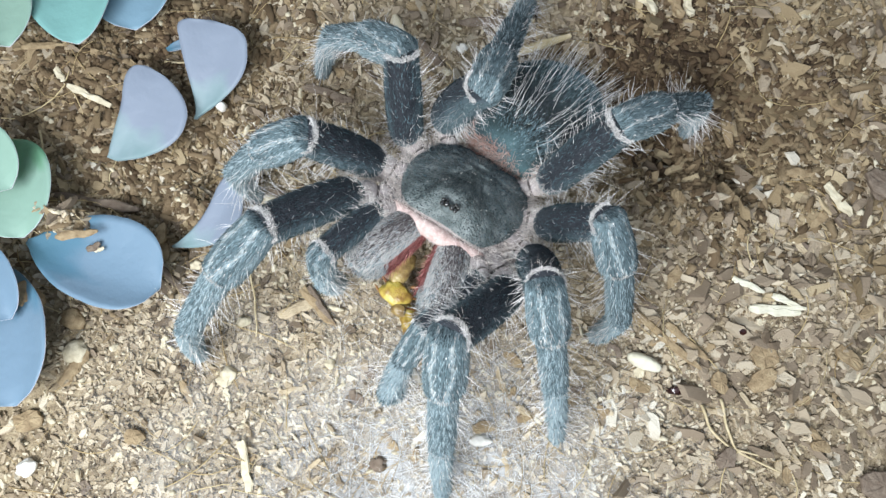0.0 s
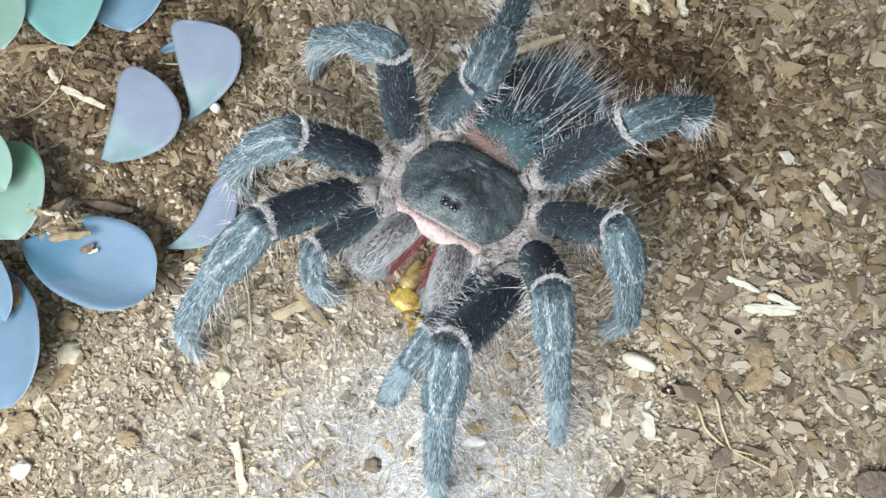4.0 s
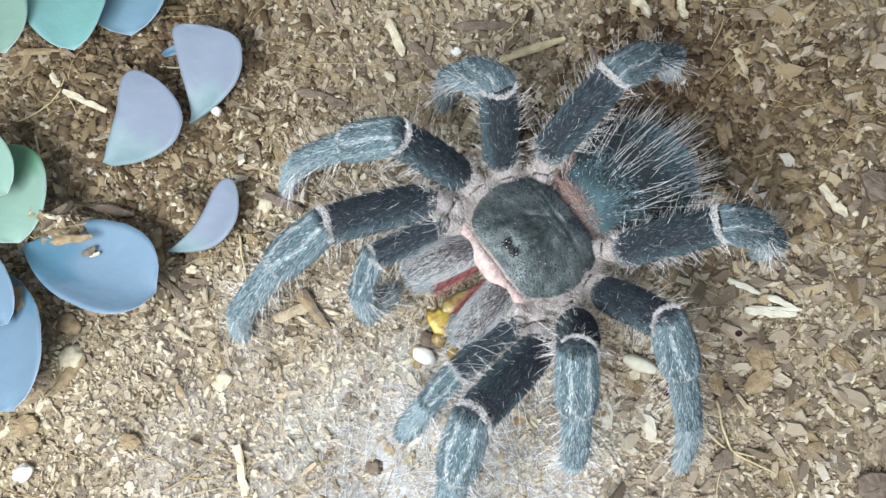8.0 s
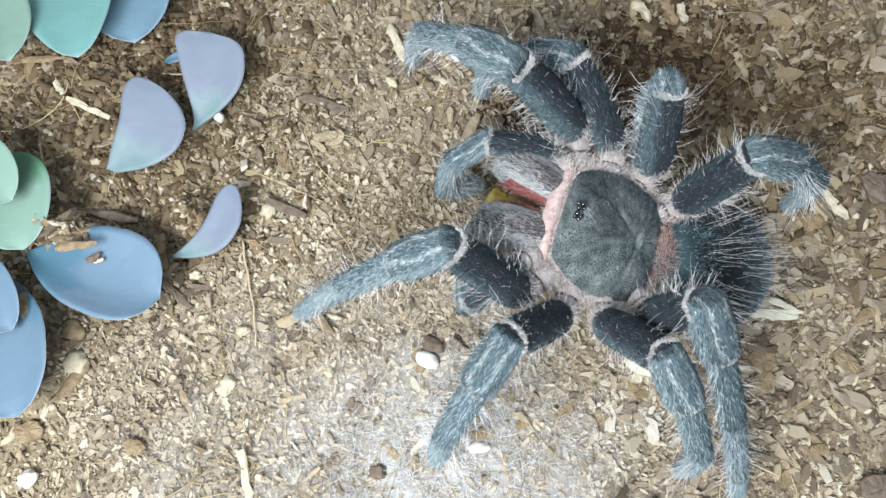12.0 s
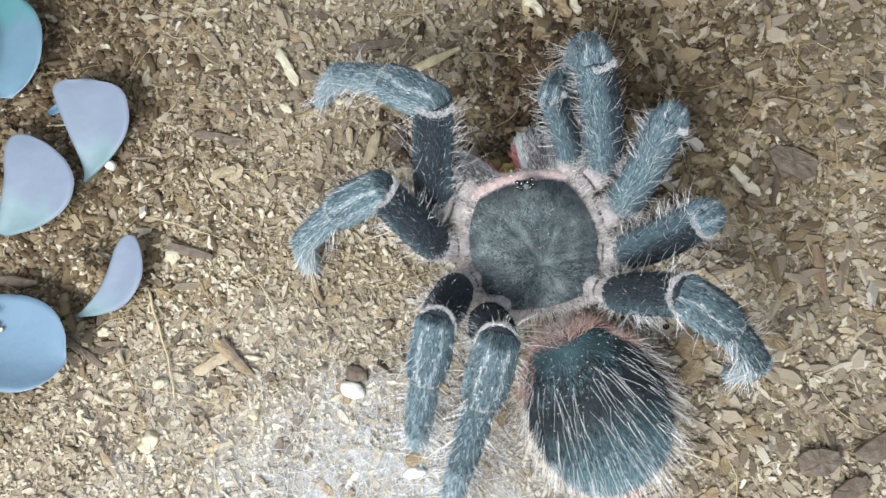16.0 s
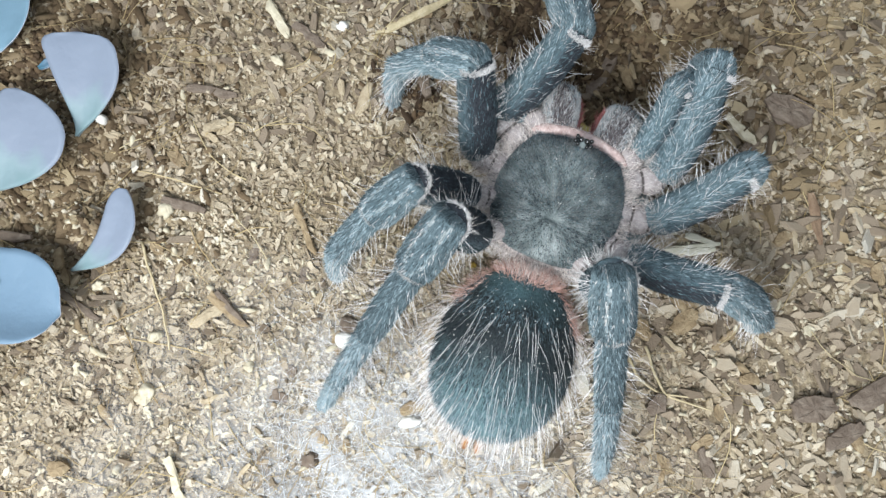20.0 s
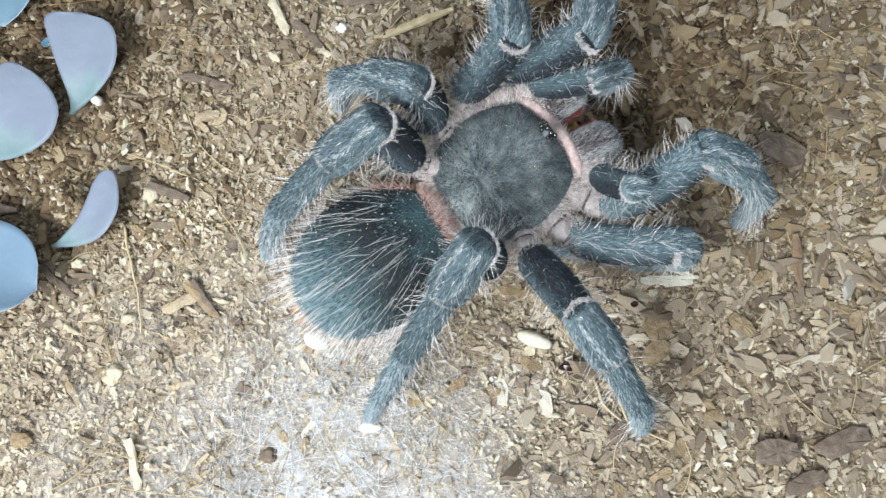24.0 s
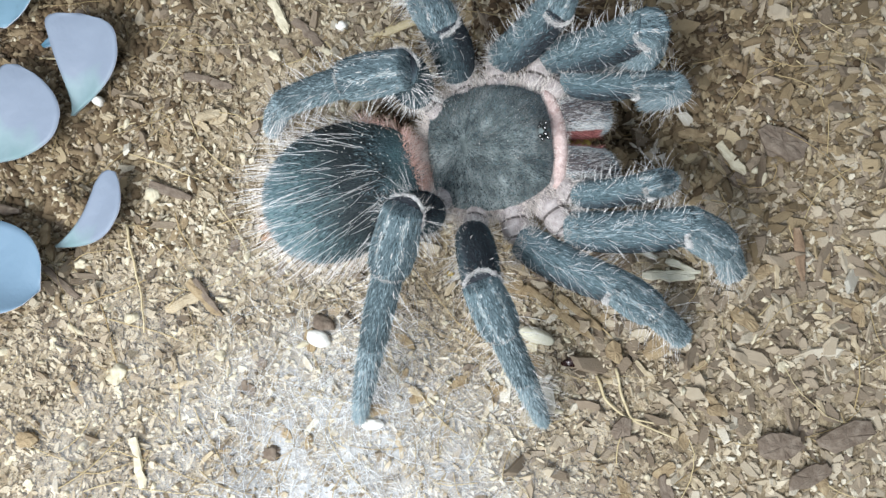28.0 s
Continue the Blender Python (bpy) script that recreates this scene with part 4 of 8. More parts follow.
lay(tagged(part('bark_strip', shard('bark_strip', 12.1, 2.7, 1.4, 'rust_wood', 35)), 'reddish brown bark strip', 'bark', 'bark slivers and pieces'), 107.4, 34.6, -167, 2.0)
lay(tagged(part('bark_strip', plate('bark_strip', 4.6, 3.8, 1.5, 'dark_wood', 36)), 'dark sliver of bark', 'bark', 'bark slivers and pieces'), 91.8, 49.5, -114, 1.4)
lay(tagged(part('wood_chip', shard('wood_chip', 4.6, 2.0, 1.5, 'pale_wood', 37)), 'cream wood chip on the substrate', 'wood chip', 'loose wood chips'), -95.8, 34.7, -128, 1.4)
lay(tagged(part('wood_splinter', shard('wood_splinter', 11.9, 2.0, 1.3, 'pale_wood', 38)), 'pale pointed splinter on the substrate', 'wood splinter', ''), -87.0, 31.6, -102, 1.4)
lay(tagged(part('bark_strip', shard('bark_strip', 15.0, 2.0, 1.5, 'brown_wood', 39)), 'light brown bark strip', 'bark', 'bark slivers and pieces'), -100.4, 41.6, -74, 1.4)
lay(tagged(part('wood_chip', shard('wood_chip', 6.1, 3.2, 3, 'pale_wood', 40)), 'pale wood chunk on the substrate', 'wood chip', 'loose wood chips'), 35.7, 90.7, -124, 2.2)
lay(tagged(part('wood_chip', shard('wood_chip', 6.6, 2.8, 3, 'brown_wood', 41)), 'grey-brown wood chunk on the substrate', 'wood chip', 'loose wood chips'), 42.6, 91.8, -143, 2.2)
lay(tagged(part('wood_chip', shard('wood_chip', 4.7, 2.5, 3, 'pale_wood', 42)), 'pale wood chunk on the substrate', 'wood chip', 'loose wood chips'), 45.4, 92.5, -152, 2.2)
lay(tagged(part('bark_strip', shard('bark_strip', 9.3, 3.2, 1.4, 'brown_wood', 43)), 'grey-brown sliver on the substrate', 'bark', 'bark slivers and pieces'), -70.1, -29.2, -22, 1.4)
lay(tagged(part('bark_piece', plate('bark_piece', 8.7, 5.0, 1.4, 'brown_wood', 44)), 'brown bark piece on the substrate', 'bark', 'bark slivers and pieces'), -76.4, -42.6, -63, 1.4)
lay(tagged(part('bark_piece', plate('bark_piece', 5.1, 3.8, 1.4, 'brown_wood', 45)), 'grey-brown bark flake on the substrate', 'bark', 'bark slivers and pieces'), -52.1, -39.8, -103, 1.4)
lay(tagged(part('bark_piece', plate('bark_piece', 7.2, 7.5, 1.4, 'dark_wood', 46)), 'dark brown bark piece', 'bark', 'bark slivers and pieces'), 97.7, 58.9, -40, 1.4)
lay(tagged(part('husk_strip', shard('husk_strip', 12.1, 1.8, 1.2, 'husk', 47)), 'thin pale husk on the substrate', 'husk', 'pale husk strips'), 80.4, 24.7, -75, 1.3)
lay(tagged(part('bark_strip', shard('bark_strip', 12.0, 2.2, 1.4, 'brown_wood', 48)), 'grey-brown wood strip on the substrate', 'bark', 'bark slivers and pieces'), 61.4, 11.9, -117, 1.4)
lay(tagged(part('bark_piece', plate('bark_piece', 15, 5.5, 1.3, 'dark_wood', 70)), 'broad dark brown bark piece', 'bark', 'bark slivers and pieces'), 122.2, -3.1, -60, 2.0)
lay(tagged(part('bark_piece', plate('bark_piece', 13, 4.5, 1.3, 'dark_wood', 71)), 'dark brown bark piece on the substrate', 'bark', 'bark slivers and pieces'), 116.3, -12.9, -52, 2.0)
lay(tagged(part('bark_piece', plate('bark_piece', 6, 4.6, 1.3, 'dark_wood', 73)), 'dark bark flake on the substrate', 'bark', 'bark slivers and pieces'), 74.7, -11.0, -30, 2.0)
lay(tagged(part('bark_piece', plate('bark_piece', 9, 3.0, 1.3, 'dark_wood', 74)), 'dark bark strip on the substrate', 'bark', 'bark slivers and pieces'), 86.3, -22.4, -155, 2.0)
lay(tagged(part('bark_piece', plate('bark_piece', 9, 4.2, 1.3, 'brown_wood', 75)), 'broad brown bark piece', 'bark', 'bark slivers and pieces'), 97.3, 17.7, -120, 2.0)
lay(tagged(part('bark_piece', plate('bark_piece', 6, 4.5, 1.3, 'brown_wood', 76)), 'brown bark flake on the bare substrate', 'bark', 'bark slivers and pieces'), 70.5, 4.8, -170, 2.0)
lay(tagged(part("wood_chip", shard("wood_chip", 9.1, 2.0, 0.9, 'brown_wood', 60)), "brown crumb of bark lying on the blue leaf", "wood chip", "crumbs on the leaf"), -74.5, -1.1, -67, 8.2)
lay(tagged(part("wood_chip", shard("wood_chip", 3.2, 1.8, 0.8, 'dark_wood', 61)), "brown crumb of bark lying on the blue leaf", "wood chip", "crumbs on the leaf"), -71.4, -2.6, -39, 8.2)
lay(tagged(part("wood_chip", shard("wood_chip", 2.3, 1.0, 0.8, 'pale_wood', 62)), "brown crumb of bark lying on the blue leaf", "wood chip", "crumbs on the leaf"), -70.2, -2.9, -59, 8.2)
lay(tagged(part('pebble', pebble('pebble', 2.88, 1.88, 1.8, 'white_stone', 20, 0.12)), 'white rounded pebble on the substrate', 'pebble', 'crumbs and pebbles'), 5.4, -5.6, -10, 1.5)
lay(tagged(part('pebble', pebble('pebble', 2.50, 1.75, 1.8, 'dark_wood', 21)), 'dark rounded bark crumb', 'pebble', 'crumbs and pebbles'), 5.9, -2.1, 0, 1.5)
lay(tagged(part('bead', pebble('bead', 1.3, 1.15, 2.0, 'white_stone', 22, 0.12)), 'small white bead on the substrate', 'bead', ''), -57.0, 37.6, 0, 2.4)
lay(tagged(part('pebble', pebble('pebble', 2.12, 1.75, 1.6, 'white_stone', 23)), 'white pebble on the substrate', 'pebble', 'crumbs and pebbles'), -72.7, -52.2, 40, 1.4)
lay(tagged(part('pebble', pebble('pebble', 1.88, 1.62, 1.6, 'pale_wood', 24)), 'cream pebble on the substrate', 'pebble', 'crumbs and pebbles'), -36.6, -21.8, 10, 1.4)
lay(tagged(part('seed', pebble('seed', 4.12, 1.75, 2, 'husk', 25, 0.12)), 'pale greenish oval seed', 'seed', ''), 52.8, 4.8, -8, 1.6)
lay(tagged(part('shell_fragment', pebble('shell_fragment', 2.12, 1.25, 1.8, 'bead', 26)), 'glossy dark red shell fragment', 'shell fragment', ''), 61.7, 0.8, 20, 1.5)
lay(tagged(part('wood_chip', pebble('wood_chip', 2.75, 2.50, 1.5, 'pale_wood', 27)), 'cream chunk of wood', 'wood chip', 'loose wood chips'), -71.1, -25.9, 30, 1.3)
lay(tagged(part('pebble', pebble('pebble', 2.25, 1.25, 1.4, 'white_stone', 28)), 'white flat crumb on the substrate', 'pebble', 'crumbs and pebbles'), 21.4, -21.3, 15, 1.2)
lay(tagged(part('pebble', pebble('pebble', 1.25, 1.12, 1.2, 'pale_wood', 29)), 'cream crumb on the substrate', 'pebble', 'crumbs and pebbles'), -15.4, -13.7, 0, 1.1)
lay(tagged(part('pebble', pebble('pebble', 1.75, 1.00, 1.2, 'pale_wood', 30)), 'cream crumb on the substrate', 'pebble', 'crumbs and pebbles'), -19.8, 57.2, -30, 1.1)
lay(tagged(part('pebble', pebble('pebble', 1.25, 1.12, 1.2, 'white_stone', 31)), 'white crumb on the substrate', 'pebble', 'crumbs and pebbles'), -5.7, 67.0, 0, 1.1)
lay(tagged(part('pebble', pebble('pebble', 1.25, 1.12, 1.2, 'white_stone', 32)), 'white crumb on the substrate', 'pebble', 'crumbs and pebbles'), -5.5, 67.2, 0, 1.1)
lay(tagged(part('pebble', pebble('pebble', 1.62, 1.38, 1.2, 'pale_wood', 33)), 'cream crumb on the substrate', 'pebble', 'crumbs and pebbles'), -37.2, -23.4, 0, 1.1)
lay(tagged(part('pebble', pebble('pebble', 1.75, 1.25, 1.2, 'pale_wood', 34)), 'cream crumb on the substrate', 'pebble', 'crumbs and pebbles'), -36.7, -9.6, 30, 1.1)
lay(tagged(part('pebble', pebble('pebble', 1.50, 1.12, 1.2, 'pale_wood', 35)), 'cream crumb on the substrate', 'pebble', 'crumbs and pebbles'), -51.2, -0.1, 30, 1.1)
lay(tagged(part('pebble', pebble('pebble', 1.75, 1.75, 1.4, 'pale_wood', 36)), 'cream crumb on the substrate', 'pebble', 'crumbs and pebbles'), -39.3, 18.5, 30, 1.2)
lay(tagged(part('wood_chip', pebble('wood_chip', 2.75, 2.25, 1.3, 'brown_wood', 37)), 'flat tan wood flake', 'wood chip', 'loose wood chips'), -74.2, -19.2, 0, 1.2)
lay(tagged(part('insect_crumb', pebble('insect_crumb', 0.88, 0.75, 0.9, 'prey', 38)), 'small orange crumb of an insect', 'insect scrap', ''), 31.3, 14.7, 0, 0.9)
lay(tagged(part('debris_clump', pebble('debris_clump', 1.7, 1.4, 0.7, 'dark_wood', 39, 0.9)), 'dark ragged clump of debris in the silk', 'debris', ''), 1.0, -31.6, 20, 1.6)
lay(tagged(part('bead', pebble('bead', 1.3, 1.2, 1.3, 'bead', 40, 0.2)), 'small dark glossy bead beside the husk strips', 'bead', ''), 73.0, 17.7, 0, 1.4)
for x, y, a, b, up, sd in ((-83.0, -16.5, 3.4, 2.4, 6.6, 63), (-87.0, -19.0, 3.0, 2.6, 6.2, 64), (-79.6, -17.2, 1.8, 1.4, 7.2, 65)):
    lay(tagged(part('soil_crumb', pebble('soil_crumb', a, b, 1.3, 'brown_wood', sd, 0.6)), 'brown crumb of soil lying on the blue leaf', 'soil', 'crumbs on the leaf'), x, y, sd * 37, up)
strand([(-43.0, 10.7), (-38.8, 2.2), (-35.1, -5.6), (-32.8, -12.2)], 0.4, 'thin golden fibre standing out on the substrate')
strand([(71.5, 1.3), (73.5, -4.0), (76.1, -9.0), (86.7, -11.0)], 0.45, 'pale curved root fibre on the substrate')
strand([(67.6, -1.1), (70.4, -6.1), (74.7, -8.7), (82.9, -8.7)], 0.45, 'pale curved root fibre on the substrate')
strand([(-74.2, 45.3), (-68.3, 47.2), (-61.9, 51.6), (-56.9, 54.2)], 0.35, 'thin golden fibre beside the lilac leaves')
strand([(-94.2, 20.1), (-91.5, 14.4), (-92.1, 9.9)], 0.35, 'thin golden fibre beside the green leaf')

# ---- tarantula ----
BASES = {"1": (18.3, 12.5, -2.7), "2": (19.1, 2.9, -2.0), "3": (17.3, -6.1, 0.2), "4": (13.0, -14.2, 3.5), "P": (11.9, 14.9, -1.1)}
LENGTHS = {"1": (24, 12.5, 17, 14, 9), "2": (21.5, 11, 14.5, 12.5, 8.5), "3": (20, 10.5, 14, 12.5, 8.5), "4": (23, 11.5, 18.5, 16.5, 9.5), "P": (15.5, 8.5, 10.5, 9)}

def limb_segment(name, length, r0, r1, kind, seed, dusk=0.0):
    """A furry limb segment along +y; its back is +z. dusk: how far its back darkens to slate."""
    r = np.random.default_rng(seed)
    sides, n = (60 if kind == "patella" else 30), 16
    over = 0.0 if kind == "femur" else 1.5
    rings = []
    for i in range(n):
        u = i / (n - 1)
        rad = r0 + (r1 - r0) * u
        rad *= 1 + (0.10 if kind == "femur" else 0.12 if kind == "patella" else 0.06) * math.sin(u * math.pi)
        if kind == "femur" and u < 0.09:
            rad *= 0.82 + 0.18 * math.sqrt(u / 0.09)
        if kind == "tarsus" and u > 0.6:
            rad *= math.sqrt(max(0.02, 1 - ((u - 0.6) / 0.4) ** 2))
        elif u > 0.86 and kind != "femur":
            rad *= 1 - 0.26 * ((u - 0.86) / 0.14) ** 2
        rings.append(((0, u * (length + over) - over, 0.04 * length * math.sin(u * math.pi) * (1 if kind == "femur" else 0.4)), (1, 0, 0), (0, 0, 1), rad, rad * 1.06))
    if kind != "tarsus":
        # a rounded end
        for out, k in ((0.3, 0.8), (0.5, 0.4)):
            rings.append(((0, length + out, 0), (1, 0, 0), (0, 0, 1), rings[n - 1][3] * k, rings[n - 1][4] * k))
    if over:
        # and a rounded root
        for out, k in ((0.5, 0.8), (0.75, 0.45)):
            rings.append(((0, -over - out, 0), (1, 0, 0), (0, 0, 1), r0 * k, r0 * k * 1.06))
        rings = rings[:-3:-1] + rings[:-2]
    v, f = tube(rings, sides)
    mats = ["femur", "flank", "blue", "pale_hair", "grey_hair", "dark_hair", "teal_hair", "slate_hair", "stripe", "white_hair"]
    PALE, GREY, DARK, TEAL, SLATE = 3, 4, 5, 6, 7
    skin = {"femur": 0, "patella": 1, "tibia": 1}.get(kind, 2)
    idx = [skin] * len(f)
    lead = 2 if over else 0
    if kind == "patella":
        # two pale lines along its back that close towards the far end
        for i in range(n - 1):
            u = (i + 0.5) / (n - 1)
            loop = 27 * math.sqrt(max(0.0, 1 - (u / 0.93) ** 5)) + 2.5 * math.sin(u * 9 + seed)
            for j in range(sides):
                if abs(abs((j + 0.5) * 360 / sides - 90) - loop) < 5:
                    idx[(i + lead) * sides + j] = 8
    rings = rings[lead:lead + n]
    pieces = [(v, f, idx, True)]

    def roots(count, lo=0.04, hi=0.97, sector=(0, 6.283)):
        u, a = r.uniform(lo, hi, count), r.uniform(sector[0], sector[1], count)
        at = u * (n - 1)
        rx = np.interp(at, np.arange(n), [q[3] for q in rings[:n]])
        cz = np.interp(at, np.arange(n), [q[0][2] for q in rings[:n]])
        cy = np.interp(at, np.arange(n), [q[0][1] for q in rings[:n]])
        nrm = np.stack([np.cos(a), np.zeros(count), np.sin(a)], 1)
        return np.stack([np.cos(a) * rx, cy, np.sin(a) * rx * 1.06 + cz], 1), nrm, u
    area = length * (r0 + r1)
    # the coat: combed towards the foot, its colour drawn hair by hair
    dense = {"femur": 36, "patella": 46, "tibia": 40}.get(kind, 34)
    q, nrm, u = roots(int(area * dense), 0.0, 1.0)
    c = len(q)
    off = np.degrees(np.arccos(np.clip(nrm[:, 2], -1, 1))) + r.normal(size=c) * 5
    chance = r.uniform(size=c)
    if kind == "femur":
        black = np.clip((66 - off) / 46, 0, 0.78)
        low = np.clip((off - 70) / 60, 0, 0.42)
        tone = np.where(chance < black, DARK, np.where(r.uniform(size=c) < low, GREY, np.where(r.uniform(size=c) < 0.4, SLATE, TEAL)))
        ln = np.where(tone == DARK, r.uniform(0.4, 0.9, c), r.uniform(0.6, 1.6, c))
    elif kind == "patella":
        loop = 27 * np.sqrt(np.clip(1 - (u / 0.93) ** 5, 0, 1)) + 2.5 * np.sin(u * 9 + seed)
        line = np.exp(-((off - loop) / 9) ** 2) * 1.0 + np.exp(-((off - 64) / 9) ** 2) * 0.7 * (u < 0.9)
        tone = np.where(chance < line, np.where(r.uniform(size=c) < 0.16, PALE, GREY), np.where(off < 58, np.where(r.uniform(size=c) < 0.38, SLATE, np.where(r.uniform(size=c) < 0.75, TEAL, GREY)), np.where(r.uniform(size=c) < 0.6, GREY, TEAL)))
        ln = r.uniform(0.5, 1.2, c)
    elif kind == "tibia":
        line = np.exp(-((off - 24) / 8) ** 2) * 0.75 * np.clip(1.5 - 1.6 * u, 0, 1)
        tone = np.where(chance < line, GREY, np.where(off < 50, np.where(r.uniform(size=c) < 0.16, SLATE, np.where(r.uniform(size=c) < 0.45, TEAL, GREY)), np.where(r.uniform(size=c) < 0.75, GREY, TEAL)))
        ln = r.uniform(0.6, 1.7, c)
    else:
        tone = np.where(chance < 0.82, GREY, np.where(chance < 0.96, TEAL, PALE))
        ln = r.uniform(0.7, 2.1, c)
    if dusk:
        tone = np.where((r.uniform(size=c) < dusk * np.clip((95 - off) / 40, 0, 1)) & (tone != PALE), SLATE, tone)
    # locks: neighbouring hairs lean the same way
    lock = np.stack([np.sin(q[:, 1] * 2.3 + q[:, 0] * 3.1 + seed), np.zeros(c), np.sin(q[:, 1] * 1.7 - q[:, 2] * 2.9 + seed)], 1) * 0.13
    lift = r.uniform(0.12, 0.30, (c, 1)) * (1.5 if kind in ("metatarsus", "tarsus") else 1.0)
    pieces.append((*fuzz(r, q, nrm * lift + np.array((0, 1.0, 0)) + lock + r.normal(size=q.shape) * 0.12, ln, 0.14, nrm), tone.tolist(), False))
    if over:
        k, a = np.sqrt(r.uniform(0, 1, int(r0 * 150))), r.uniform(0, 6.283, int(r0 * 150))
        c = len(k)
        dome = np.stack([np.cos(a) * k, -np.sqrt(1 - k * k), np.sin(a) * k], 1)
        q = dome * (r0, 1.0, r0 * 1.06) - np.array((0, over, 0))
        lines = np.exp(-((np.abs(q[:, 0]) - 0.45 * r0) / 0.4) ** 2) * (0.8 if kind == "patella" else 0.15)
        tone = np.where(r.uniform(size=c) < lines, np.where(r.uniform(size=c) < 0.4, PALE, GREY), np.where(r.uniform(size=c) < (0.6 if kind == "patella" else 0.2), SLATE, np.where(r.uniform(size=c) < 0.5, TEAL, GREY)))
        pieces.append((*fuzz(r, q, dome * 0.35 + np.array((0, 0.35, 0.9)) + r.normal(size=q.shape) * 0.15, r.uniform(0.6, 1.3, c), 0.14, dome), tone.tolist(), False))
    # the pale line at a joint: a ragged row of short white down
    rows = {"patella": ((0.95, 1.0, 420, 1.0),), "tibia": ((0.95, 1.0, 420, 0.95),)}.get(kind, ())
    for lo, hi, c, spread in rows:
        q, nrm, u = roots(c, lo, hi, (1.571 - spread, 1.571 + spread))
        pieces.append((*fuzz(r, q, nrm * 0.7 + np.array((0, 0.6, 0)) + r.normal(size=q.shape) * 0.4, r.uniform(0.3, 0.8, c), 0.13), np.where(r.uniform(size=c) < 0.8, PALE, GREY).tolist(), False))
    # short bristles lying forwards
    q, nrm, u = roots(int(area * (0.2 if kind == "femur" else 0.14 if kind in ("patella", "tibia") else 0.3)))
    pieces.append((*hairs(r, q, nrm * 0.55 + np.array((0, 0.9, 0)) + r.normal(size=q.shape) * 0.3, r.uniform(1.2, 2.6, len(q)), (0, 0.3, 0), 0.075), 9 if kind == "femur" else GREY, False))
    # long bristles, mostly at the sides
    cnt = {"femur": 1.2, "patella": 0.6, "tibia": 1.7, "metatarsus": 2.6, "tarsus": 2.0}[kind]
    q, nrm, u = roots(int(area * cnt), 0.1)
    side = np.abs(nrm[:, 0]) ** 2.2 + 0.02
    keep = r.uniform(size=len(q)) < side
    q, nrm, side = q[keep], nrm[keep], side[keep]
    ln = r.uniform(2.4, 9.5, len(q)) * np.clip(side, 0.4, 1.05)
    droop = r.normal(size=(len(q), 3)) * 0.25 + np.array((0, 0.45, 0))
    pieces.append((*hairs(r, q, nrm * 0.9 + np.array((0, 0.5, 0)) + r.normal(size=q.shape) * 0.25, ln, droop, r.uniform(0.055, 0.095, len(q))), 9, False))
    if kind == "femur":
        q, nrm, u = roots(int(area * 0.5), 0.1, 0.95, (3.4, 6.0))
        pieces.append((*hairs(r, q, nrm * 1.0 + np.array((0, 0.3, 0)) + r.normal(size=q.shape) * 0.2, r.uniform(2.5, 5.5, len(q)), (0, 0.4, 0), 0.10), 9, False))
        # cream hair round the root
        q, nrm, u = roots(230, 0.0, 0.13)
        pieces.append((*hairs(r, q, nrm * 0.8 + np.array((0, -0.25, 0)) + r.normal(size=q.shape) * 0.45, r.uniform(1.0, 3.2, len(q)), (0, 0.1, 0.1), 0.075), PALE, False))
        # bristles that stand round the knee
        q, nrm, u = roots(24, 0.86, 0.98, (-0.6, 3.74))
        pieces.append((*hairs(r, q, nrm * 0.8 + np.array((0, 0.9, 0)) + r.normal(size=q.shape) * 0.3, r.uniform(1.4, 3.6, len(q)), (0, 0.2, 0.2), 0.07), PALE, False))
        # white down on the knee, over the dome that the next segment turns on
        q, nrm, u = roots(1300, 0.955, 1.0, (0.15, 2.99))
        q[:, 1] += 0.16 * np.sin(nrm[:, 0] * 4.0 + seed) + r.normal(size=len(q)) * 0.1
        pieces.append((*fuzz(r, q, nrm * 0.6 + np.array((0, 0.7, 0)) + r.normal(size=q.shape) * 0.5, r.uniform(0.35, 0.95, len(q)), 0.15), 9, False))
    return mesh(name, pieces, mats)

